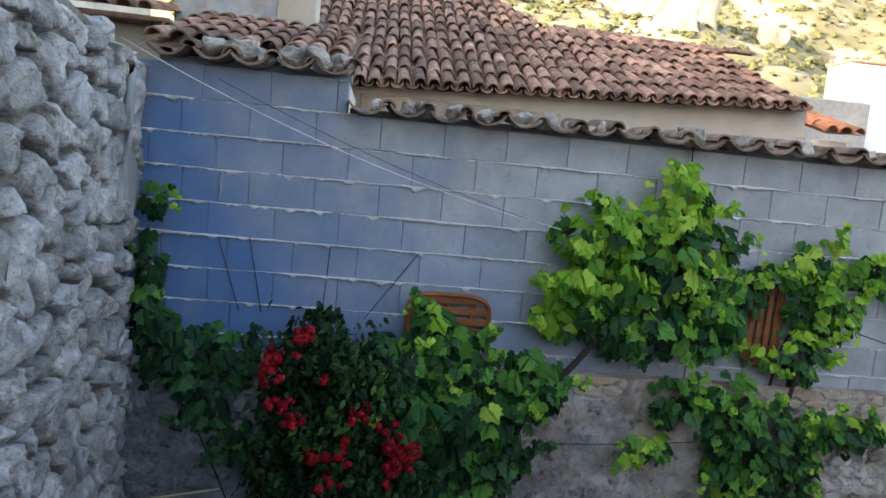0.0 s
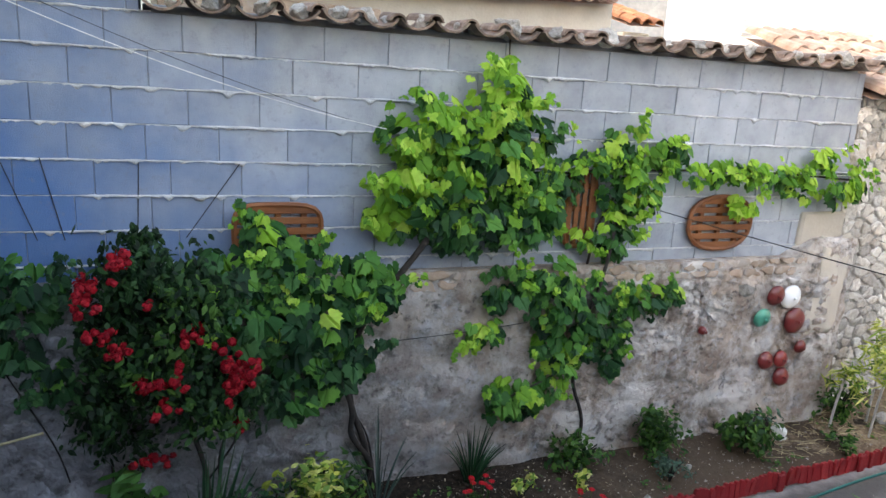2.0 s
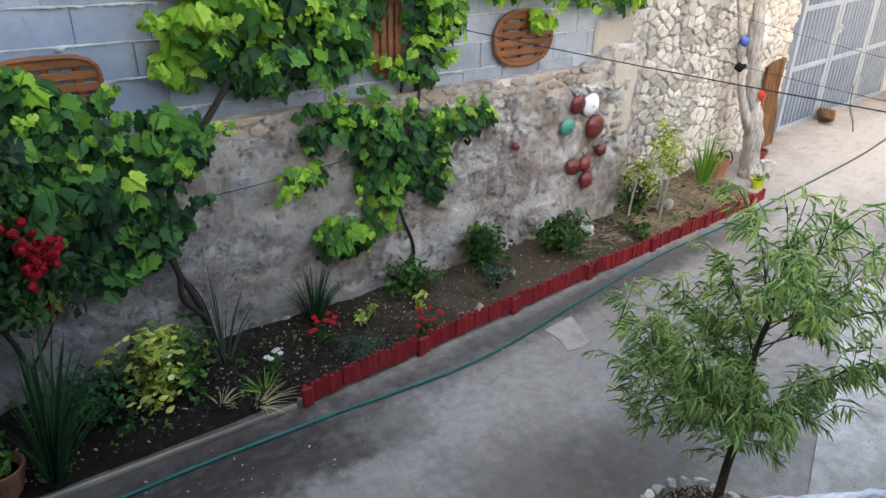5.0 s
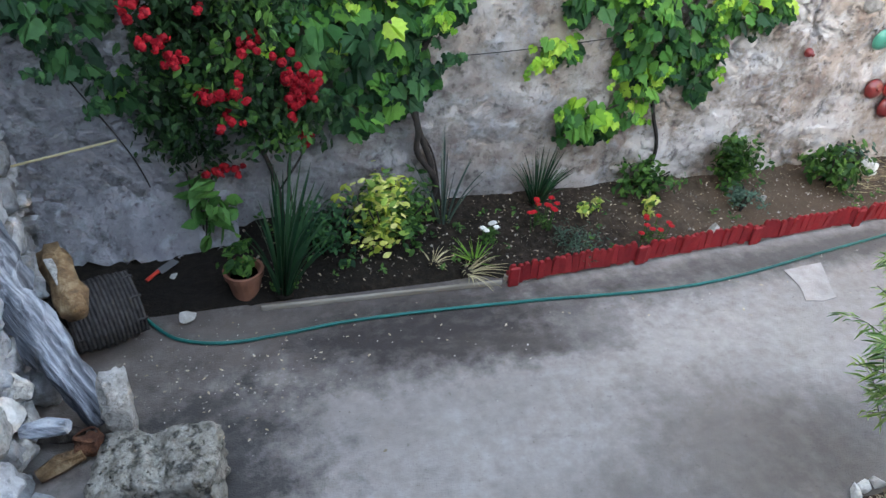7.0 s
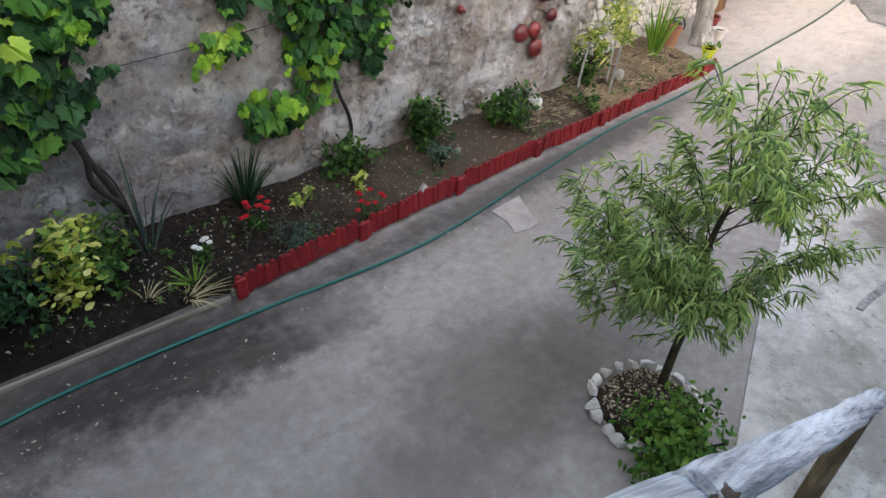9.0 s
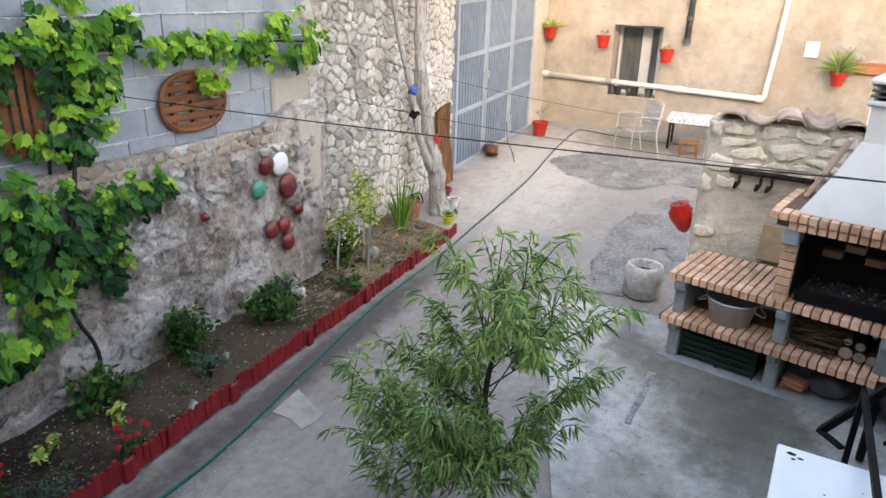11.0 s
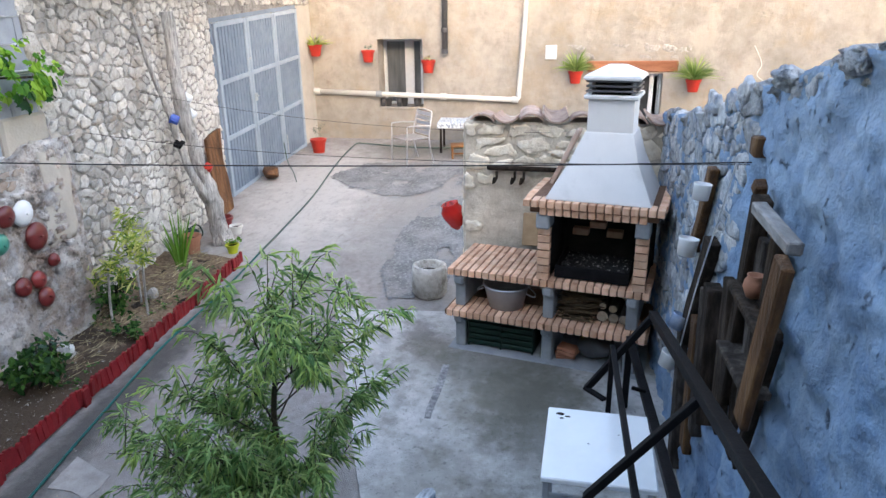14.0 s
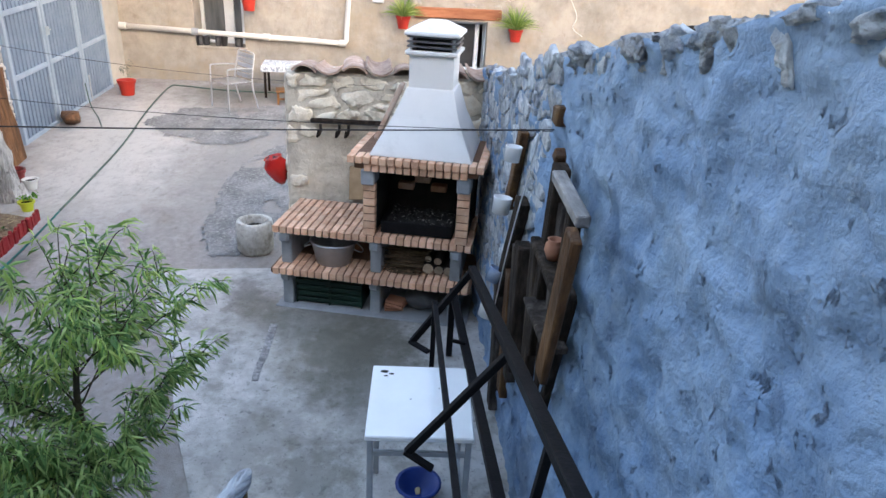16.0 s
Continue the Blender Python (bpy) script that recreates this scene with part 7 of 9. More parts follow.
for x, y, z in TREE_LIMBS:
    h = min(1.15, max(0.5, z - rng.uniform(0.25, 0.55)))
    p0 = Vector((1.83 + 0.07 * h, 1.37 + 0.03 * h, h))
    p2 = Vector((1.81 + (x - 1.83) * 1.09, 1.465 + (y - 1.42) * 1.1, z - 0.08 * max(0, z - 1.0)))
    limb = smooth_line([p0, p0.lerp(p2, 0.35) + Vector((0, 0, 0.03)), p0.lerp(p2, 0.7) + Vector((0, 0, 0.05)), p2], 7)
    add_tube(branches, limb, [0.0048 - 0.0036 * i / len(limb) for i in range(len(limb))], 5)
    leafed_shoot(limb[9:], True)
    out = Vector((p2.x - p0.x, p2.y - p0.y, 0.12)).normalized()
    for k in range(8):
        i = rng.randint(4, len(limb) - 2)
        way = (out * 0.7 + Vector((rng.gauss(0, 0.75), rng.gauss(0, 0.75), rng.uniform(0.0, 1.5)))).normalized()
        l = rng.uniform(0.14, 0.32)
        sub = smooth_line([limb[i], limb[i] + way * l * 0.55 + Vector((0, 0, 0.02)), limb[i] + way * l - Vector((0, 0, l * rng.uniform(0.0, 0.3)))], 6)
        add_tube(branches, sub, [0.0028 - 0.0018 * j / len(sub) for j in range(len(sub))], 4)
        leafed_shoot(sub, z > 1.0)
for k in range(7):
    a, h = rng.uniform(0, 6.28), rng.uniform(0.3, 0.6)
    b0 = Vector((1.81 + 0.05 * h, 1.37, h))
    sub = smooth_line([b0, b0 + Vector((math.cos(a) * 0.12, math.sin(a) * 0.12, 0.04)), b0 + Vector((math.cos(a) * 0.24, math.sin(a) * 0.24, 0.0))], 5)
    add_tube(branches, sub, [0.002] * len(sub), 4)
    leafed_shoot(sub, False)
tagged(part("branchwork", branches, M_TREEBARK, tree), kind="stuff")
tagged(part("crown", leaves, G_TREE, tree), kind="stuff")
tagged(part("young_growth", young, G_TREETIP, tree), kind="stuff")
soil = solid("tree_pit_ground", moved(lump((0.54, 0.52, 0.1), 4, 3, 0.15), Matrix.Translation((1.62, 1.33, 0.01))), M_SOIL, "round patch of dark soil under the young tree", "soil", kind="structure")
for k in range(21):
    a = 2 * math.pi * k / 21
    s = R.uniform(0.068, 0.09)
    st = solid("ring_stone", rock((s * 1.15, s * 0.9, s * 0.85), 200 + k, 2, 0.3), M_RINGSTONE, "whitewashed stone edging the tree's soil", "stone", "ring of stones round the tree")
    st.matrix_basis = pose(1.61 + 0.29 * math.cos(a), 1.33 + 0.285 * math.sin(a), 0.036, R.uniform(-15, 15), R.uniform(-15, 15), math.degrees(a) + 90)
shrub("leafy_bush", "dense bright green low bush beside the tree", 1.42, 1.06, 0.0, 0.3, 0.34, 1500, 0.042, G_BUSH, 71)
bm = bmesh.new()
rng = random.Random(17)
for _ in range(520):
    a, q = rng.uniform(0, 6.28), rng.random() ** 0.5 * 0.24
    add_leaf(bm, (1.62 + q * math.cos(a), 1.33 + q * math.sin(a), 0.06 - 0.12 * q * q + rng.uniform(0, 0.006)), (rng.uniform(-0.4, 0.4), rng.uniform(-0.4, 0.4), 1), (rng.uniform(-1, 1), rng.uniform(-1, 1), 0), rng.uniform(0.008, 0.022), OVAL_SHAPE, 0.1)
solid("leaf_litter", bm, M_LITTER, "pale dry leaves and chips on the soil under the tree", "leaf litter", kind="stuff")


# ---- red picket edging, plank and hoses ----
fence = thing("garden_fence", "low red-painted scalloped wooden edging of the flower bed", "fence")
FDIR = (FB - FA).normalized()
FANG = math.degrees(math.atan2(FDIR.y, FDIR.x))
FLEN = (FB - FA).length
bm = bmesh.new()
pts = [(-0.0235, 0.0), (0.0235, 0.0), (0.0235, 0.118), (0.011, 0.14), (-0.011, 0.14), (-0.0235, 0.118)]
fr, bk = [bm.verts.new((x, -0.012, z)) for x, z in pts], [bm.verts.new((x, 0.012, z)) for x, z in pts]
bm.faces.new(fr)
bm.faces.new(bk[::-1])
for k in range(6):
    bm.faces.new((fr[(k + 1) % 6], fr[k], bk[k], bk[(k + 1) % 6]))
picket = bpy.data.meshes.new("picket")
bm.to_mesh(picket)
bm.free()
picket.materials.append(M_RED)
n = int(FLEN / 0.0485)
for k in range(n):
    p = FA + FDIR * (0.035 + k * FLEN / n)
    up = 0.024 if p.x < 3.4 and k % 19 > 1 else 0.006
    lay("picket", picket, fence, pose(p.x, p.y + R.uniform(-0.006, 0.006), up + R.uniform(-0.009, 0.009), R.uniform(-6, 6), R.uniform(-5, 5), FANG + R.uniform(-9, 9)))
for k in range(0, n, 19):
    p = FA + FDIR * (0.035 + k * FLEN / n)
    part("post", moved(bm_box((-0.036, -0.034, 0), (0.036, -0.013, 0.15), 0.008), pose(p.x, p.y, 0, 0, 0, FANG)), M_RED, fence)
part("rail", moved(bm_box((0, 0.012, 0.06), (FLEN, 0.026, 0.1), 0.003), pose(FA.x, FA.y, 0, 0, 0, FANG)), M_RED, fence)
part("kerb", moved(bm_box((0, 0.026, -0.02), (FLEN, 0.06, 0.045), 0.006), pose(FA.x, FA.y, 0, 0, 0, FANG)), M_ROCK, fence, "pale concrete strip under the pickets")
solid("edging_plank", moved(bm_box((0, -0.01, 0), (1.5, 0.008, 0.032), 0.004, None, 0.003), pose(-1.19, 3.455, 0, 0, 0, -1.6)), M_STRAWWOOD, "bleached thin plank on edge along the bed", "plank")
hose_pts = [(-1.93, 3.62), (-1.84, 3.49), (-1.66, 3.29), (-1.39, 3.205), (-1.05, 3.218), (-0.72, 3.245), (-0.25, 3.243), (0.44, 3.21), (1.59, 3.15), (2.8, 3.32), (4.05, 3.5), (5.2, 3.56), (5.98, 3.61), (6.4, 3.64)]
solid("garden_hose", bm_tube(smooth_line([(x, y, ground_z(x, y) + 0.012) for x, y in hose_pts], 8), 0.0105, 8), M_HOSE, "bright green garden hose lying along the bed", "hose", smooth=True)
far_pts = [(6.4, 3.64), (7.4, 3.68), (8.6, 3.74), (10.2, 3.92), (11.6, 4.02), (11.75, 3.85), (11.6, 3.3), (11.5, 2.6), (11.55, 1.9)]
solid("garden_hose", bm_tube(smooth_line([(x, y, ground_z(x, y) + 0.014) for x, y in far_pts], 8), 0.012, 7), M_HOSEOLD, "dull dark green hose running across the yard to the house", "hose", smooth=True)
solid("cable", bm_tube(smooth_line([(10.4, 4.92, 0.6), (10.2, 4.8, 0.32), (9.7, 4.5, ground_z(9.7, 4) + 0.01), (9.2, 4.25, ground_z(9.2, 4) + 0.01)], 6), 0.009, 6), M_HOSEOLD, "thin dark cable hanging from the gate to the floor", "cable")

# ---- barbecue ----
BB = pose(4.46, 1.0, 0, 0, 0, -11.5)
bbq = thing("barbecue", "brick-topped garden barbecue with a pale metal hood and cement legs", "barbecue")
BRW = 1.64


def bslab(name, x0, x1, ya, yb, z0, z1):
    return part(name, bm_box((x0 + 0.008, ya + 0.006, z0), (x1, yb - 0.006, z1 - 0.008), 0.004), M_BRICKJOINT, bbq)


brick_cache = {}


def brick(parent, x, y, z, sx, sy, sz):
    key = (round(sx, 3), round(sy, 3), round(sz, 3))
    if key not in brick_cache:
        b = bm_box((0, 0, 0), (sx, sy, sz), 0.004)
        me = bpy.data.meshes.new("brick")
        b.to_mesh(me)
        b.free()
        me.materials.append(M_BRICK)
        brick_cache[key] = me
    lay("brick", brick_cache[key], parent, pose(x + R.uniform(-0.002, 0.002), y, z + R.uniform(-0.0015, 0.0015)))


top = bslab("worktop", 0.0, 0.7, -BRW, 0, 0.7, 0.756)
shelf = bslab("lower_shelf", -0.04, 0.66, -BRW - 0.02, 0.02, 0.345, 0.4)
PIT = BRW / 27
for k in range(27):
    y = -BRW + k * PIT + 0.005
    for j in range(4):
        brick(top, -0.004 + j * 0.172, y, 0.699, 0.163, PIT - 0.011, 0.06)
    for j in range(2):
        brick(shelf, -0.046 + j * 0.172, y, 0.342, 0.163, PIT - 0.011, 0.06)
for ya in (-0.14, -0.9, -1.56):
    for z0, z1 in ((0, 0.345), (0.402, 0.7)):
        bm = bmesh.new()
        add_box(bm, (0.06, ya, z0), (0.62, ya + 0.09, z1), 0.008)
        add_box(bm, (0.0, ya, z1 - 0.09), (0.07, ya + 0.09, z1), 0.02)
        part("leg", bm, M_CEMENT, bbq)
part("plinth", bm_box((0.0, -BRW, -0.02), (0.66, 0.0, 0.022), 0.006), M_CEMENT, bbq, "low cement plinth")
# hearth
hearth = part("hearth_back", bm_box((0.6, -1.6, 0.757), (0.66, -0.76, 1.34), 0.006), M_SOOT, bbq, "sooty hearth lining")
for ya, yb in ((-0.86, -0.76), (-1.6, -1.5)):
    part("hearth_side", bm_box((0.06, ya + 0.012, 0.757), (0.6, yb - 0.012, 1.3), 0.004), M_SOOT, bbq)
    post = part("brick_pier", bm_box((0.012, ya + 0.006, 0.757), (0.058, yb - 0.006, 1.2), 0.003), M_BRICKJOINT, bbq)
    for j in range(7):
        brick(post, 0.0, ya + 0.002, 0.76 + j * 0.063, 0.062, yb - ya - 0.004, 0.054)
    part("corbel", bm_box((-0.06, ya - 0.004, 1.2), (0.12, yb + 0.004, 1.325), 0.012), M_CEMENT, bbq, "grey cement corbel")
can = part("canopy", bm_box((-0.05, -1.655, 1.33), (0.66, -0.705, 1.436), 0.004), M_BRICKJOINT, bbq)
CP = 1.04 / 17
for k in range(17):
    y = -1.70 + k * CP + 0.004
    brick(can, -0.11, y, 1.385, 0.13, CP - 0.01, 0.055)
    if 1 < k < 15:
        brick(can, -0.085, y, 1.322, 0.1, CP - 0.01, 0.055)
for j in range(6):
    brick(can, 0.03 + j * 0.1, -0.715, 1.385, 0.09, 0.06, 0.055)
    brick(can, 0.03 + j * 0.1, -1.705, 1.385, 0.09, 0.06, 0.055)


def loft(rects):
    bm = bmesh.new()
    rings = [[bm.verts.new(p) for p in ((x0, y0, z), (x1, y0, z), (x1, y1, z), (x0, y1, z))] for x0, x1, y0, y1, z in rects]
    for a, b in zip(rings, rings[1:]):
        for k in range(4):
            bm.faces.new((a[k], a[(k + 1) % 4], b[(k + 1) % 4], b[k]))
    bm.faces.new(rings[0][::-1])
    bm.faces.new(rings[-1])
    bmesh.ops.recalc_face_normals(bm, faces=bm.faces)
    bmesh.ops.bevel(bm, geom=[e for e in bm.edges], offset=0.006, segments=2, affect="EDGES")
    return bm


part("hood", loft([(-0.06, 0.62, -1.6, -0.82, 1.44), (-0.05, 0.62, -1.585, -0.835, 1.47), (0.06, 0.56, -1.47, -0.97, 1.72), (0.13, 0.5, -1.41, -1.06, 1.93)]), M_HOOD, bbq, "pale flared metal hood")
part("flue", loft([(0.14, 0.49, -1.4, -1.07, 1.925), (0.14, 0.49, -1.4, -1.07, 2.2)]), M_HOOD, bbq, "square pale flue")
part("flue_rim", bm_box((0.11, -1.43, 2.17), (0.52, -1.04, 2.2), 0.006), M_HOOD, bbq)
for z in (2.22, 2.255, 2.29):
    part("louvre", bm_box((0.12, -1.42, z), (0.51, -1.05, z + 0.014), 0.003), M_DARKPIPE, bbq, "dark grey flue louvre")
for y in (-1.4, -1.09):
    for x in (0.14, 0.46):
        part("cap_post", bm_box((x, y, 2.2), (x + 0.02, y + 0.02, 2.31)), M_GALV, bbq)
part("flue_core", bm_box((0.18, -1.36, 2.2), (0.45, -1.11, 2.3)), M_SOOT, bbq)
part("cap", loft([(0.1, 0.53, -1.44, -1.03, 2.305), (0.1, 0.53, -1.44, -1.03, 2.33), (0.24, 0.4, -1.3, -1.17, 2.4)]), M_HOOD, bbq, "pale pyramid flue cap")
part("side_slab", moved(bm_box((0, -0.035, 0), (0.12, 0.0, 0.5), 0.008), pose(0.42, -0.74, 1.44, 24, 0, 0)), M_TILEPALE, bbq, "slanting terracotta slab beside the hood")
tray = bmesh.new()
add_box(tray, (0.07, -1.47, 0.77), (0.09, -0.89, 0.87), 0.004)
add_box(tray, (0.09, -1.47, 0.77), (0.56, -0.89, 0.785), 0.003)
add_box(tray, (0.09, -1.47, 0.785), (0.56, -1.455, 0.87), 0.003)
add_box(tray, (0.09, -0.905, 0.785), (0.56, -0.89, 0.87), 0.003)
part("ash_tray", tray, M_BLACK, bbq, "black iron fire tray")
part("ash_bed", moved(rough_sheet(24, 24, lambda a, b, d: (0.1 + a * 0.45, -1.45 + b * 0.54, 0.83 + d), 0.03, 14, 1)[0], Matrix.Identity(4)), M_ASH, bbq, "grey and white ashes")
for k in range(3):
    brick(bbq, 0.5, -1.35 + k * 0.14, 1.0 + 0.07 * (k % 2), 0.09, 0.13, 0.055)
settle(bbq, BB)


def on_bbq(ob, m):
    return settle(ob, BB @ m)


crate = thing("plastic_crate", "dark green slatted plastic crate under the barbecue shelf", "crate")
for k in range(5):
    part("slat", bm_box((0.0, -0.58, 0.02 + k * 0.056), (0.012, 0, 0.056 + k * 0.056), 0.004), M_GREENCRATE, crate)
for y in (-0.58, -0.3, -0.012):
    part("upright", bm_box((-0.006, y, 0), (0.02, y + 0.012, 0.3), 0.003), M_GREENCRATE, crate)
part("body", bm_box((0.02, -0.58, 0), (0.42, 0, 0.29), 0.01), M_GREENCRATE, crate)
on_bbq(crate, pose(0.09, -0.155, 0.024))
tub = thing("zinc_tub", "galvanised tub standing on the barbecue shelf", "tub")
part("body", bm_lathe([(0.12, 0), (0.155, 0.15), (0.165, 0.155), (0.165, 0.165), (0.15, 0.165), (0.115, 0.015)], 20), M_GALV, tub, smooth=True)
for s in (-1, 1):
    part("handle", bm_tube(smooth_line([(0.06 * s, 0.15, 0.13), (0.03 * s, 0.2, 0.1), (-0.03 * s, 0.2, 0.1), (-0.06 * s, 0.15, 0.13)], 4), 0.005, 5) if s < 0 else bm_tube(smooth_line([(0.06, -0.15, 0.13), (0.03, -0.2, 0.1), (-0.03, -0.2, 0.1), (-0.06, -0.15, 0.13)], 4), 0.005, 5), M_GALV, tub)
on_bbq(tub, pose(0.2, -0.46, 0.403) @ Matrix.Diagonal((1.1, 1.22, 1.22, 1)))
bm = bmesh.new()
rng = random.Random(4)
for _ in range(420):
    a = rng.uniform(-0.5, 0.5)
    c = Vector((rng.uniform(0.08, 0.5), rng.uniform(-1.2, -0.97), 0.41 + rng.random() ** 1.5 * 0.2))
    d = Vector((math.sin(a) * 0.3, math.cos(a), rng.uniform(-0.2, 0.2))) * rng.uniform(0.04, 0.12)
    add_tube(bm, [c - d, c + d], rng.uniform(0.0025, 0.006), 4)
M_TWIG = surface("dry_twig", [(0.03, 0.02, 0.012), (0.13, 0.088, 0.05)], 20, 0.9, 0.3, 60, vary=0.5, island=True)
kindling = solid("kindling", bm, M_TWIG, "heap of dry brown twigs on the barbecue shelf", "twigs", kind="stuff")
on_bbq(kindling, pose(0, 0, 0))
for y, z, r in ((-1.28, 0.455, 0.05), (-1.37, 0.45, 0.042), (-1.45, 0.448, 0.042), (-1.36, 0.53, 0.035), (-1.28, 0.545, 0.03)):
    lg = thing("firewood_log", "short cut firewood log with a pale end", "log", "logs on the barbecue shelf")
    part("bark", bm_tube([(0.0, 0, 0), (0.35, 0, 0)], r, 10, 0.1), M_BARK, lg)
    part("cut_end", bm_tube([(-0.003, 0, 0), (0.0005, 0, 0)], r * 0.9, 10), M_LOGEND, lg)
    on_bbq(lg, pose(0.14, y, z))
solid("charcoal_bag", moved(lump((0.4, 0.3, 0.22), 31, 3, 0.3), BB @ Matrix.Translation((0.3, -1.22, 0.12))), M_DARKPIPE, "crumpled black sack under the barbecue", "sack")
for k in range(4):
    solid("broken_tile", moved(bm_box((0, -0.16, 0), (0.12, 0, 0.025), 0.006), BB @ pose(0.1, -0.93, 0.024 + k * 0.03, 2, 0, R.uniform(-20, 20))), M_TERRA, "broken terracotta tile in a pile", "tile", "tiles under the barbecue")
solid("flat_tile", moved(bm_box((0, -0.2, 0), (0.025, 0, 0.3), 0.006), pose(5.1, 0.42, 0.76, 0, 12, -4)), M_TANSTONE, "square terracotta tile leaning on the wall", "tile")
rack = thing("tool_rack", "short dark wooden rail with hooks on the wall", "rack")
part("rail", bm_box((5.12, 0.12, 1.44), (5.17, 0.75, 1.48), 0.01, None, 0.006), M_WOODDARK, rack)
for y in (0.66, 0.5, 0.42):
    part("hook", bm_tube(smooth_line([(5.12, y, 1.44), (5.1, y, 1.38), (5.12, y + 0.03, 1.33), (5.13, y + 0.02, 1.38)], 4), 0.012, 6), M_WOODDARK, rack)

# ---- stone mortar, table, basin ----
mort = solid("stone_mortar", bm_lathe([(0.145, 0), (0.178, 0.04), (0.184, 0.27), (0.172, 0.33), (0.125, 0.33), (0.112, 0.24), (0.02, 0.14)], 20), M_OLDMORTAR, "old pale stone mortar with a hollow top standing on the floor", "mortar", smooth=True)
mort.matrix_basis = pose(5.58, 1.38, ground_z(5.58, 1.38))
# dark disc added in the hollow to stand for its shade
ms = solid("mortar_hollow_shade", bm_lathe([(0.001, 0.262), (0.108, 0.258), (0.11, 0.24), (0.001, 0.24)], 16), M_SOIL, "dark disc standing in for the shade inside the stone mortar", "soil")
ms.matrix_basis = mort.matrix_basis
tab = thing("white_table", "small table with a stained white top on grey metal legs", "table")
part("tabletop", bm_box((-0.3, -0.265, 0.715), (0.3, 0.265, 0.745), 0.006), M_WHITE, tab)
for x in (-0.27, 0.27):
    for y in (-0.24, 0.24):
        part("leg", bm_box((x - 0.015, y - 0.015, 0), (x + 0.015, y + 0.015, 0.715), 0.003), M_CEMENT, tab)
part("rail", bm_box((-0.27, -0.24, 0.6), (-0.25, 0.24, 0.63), 0.003), M_CEMENT, tab)
part("rail", bm_box((-0.27, -0.24, 0.22), (0.27, -0.22, 0.24), 0.003), M_CEMENT, tab)
for x, y, s in ((0.24, 0.2, 0.03), (0.22, 0.16, 0.02), (0.2, 0.19, 0.016), (0.0, 0.05, 0.008), (0.1, -0.1, 0.006)):
    part("stain", moved(lump((s, s * 1.6, 0.002), int(s * 1000), 1), Matrix.Translation((x, y, 0.7455))), M_SOOT, tab, "dark stain")
settle(tab, pose(2.18, -0.155, 0.012, 0, 0, -2))
bas = thing("plastic_basin", "bright blue plastic basin lying under the table", "basin")
part("body", bm_lathe([(0.09, 0), (0.135, 0.1), (0.155, 0.105), (0.155, 0.112), (0.128, 0.112), (0.085, 0.012)], 20), M_BLUEPL, bas, smooth=True)
part("soap", lump((0.07, 0.04, 0.02), 3, 2), M_STRAW, bas, "yellowish bar").location = (0.02, 0.0, 0.02)
settle(bas, pose(2.27, -0.17, 0.014) @ Matrix.Scale(0.86, 4))

# ---- black iron frame beside the blue wall ----
fr = thing("iron_frame", "black-painted angle-iron frame of an unfinished stair rail", "iron frame")


def bar(name, a, b, w, parent, h=None):
    a, b = Vector(a), Vector(b)
    l = (b - a).length
    m = Matrix.Translation(a) @ (b - a).to_track_quat("X", "Z").to_matrix().to_4x4()
    return part(name, moved(bm_box((0, -w / 2, -(h or w) / 2), (l, w / 2, (h or w) / 2), 0.003), m), M_BLACK, parent)


bar("top_rail", (3.17, -0.5, 1.035), (0.3, -0.5, 1.69), 0.05, fr, 0.045)
bar("strut", (3.15, -0.5, 1.03), (3.15, -0.13, 0.49), 0.04, fr)
bar("foot", (3.15, -0.12, 0.5), (3.02, -0.24, 0.5), 0.04, fr, 0.02)
bar("strut", (1.74, -0.5, 1.33), (1.74, -0.08, 0.79), 0.035, fr)
bar("foot", (1.74, -0.07, 0.8), (1.7, -0.2, 0.73), 0.04, fr, 0.02)
bar("stringer", (3.71, -0.44, 0.03), (3.71, -0.44, 0.6), 0.045, fr)
bar("stringer", (3.73, -0.44, 0.58), (0.6, -0.44, 1.02), 0.05, fr, 0.04)
bar("side_rail", (2.98, -0.26, 0.88), (0.7, -0.27, 0.98), 0.03, fr)
bar("stringer", (2.98, -0.26, 0.02), (2.98, -0.26, 0.9), 0.03, fr)
bar("bracket", (0.95, -0.5, 1.5), (0.95, -0.44, 0.95), 0.03, fr)
bar("bracket", (2.75, -0.44, 0.74), (2.75, -0.36, 0.76), 0.02, fr)

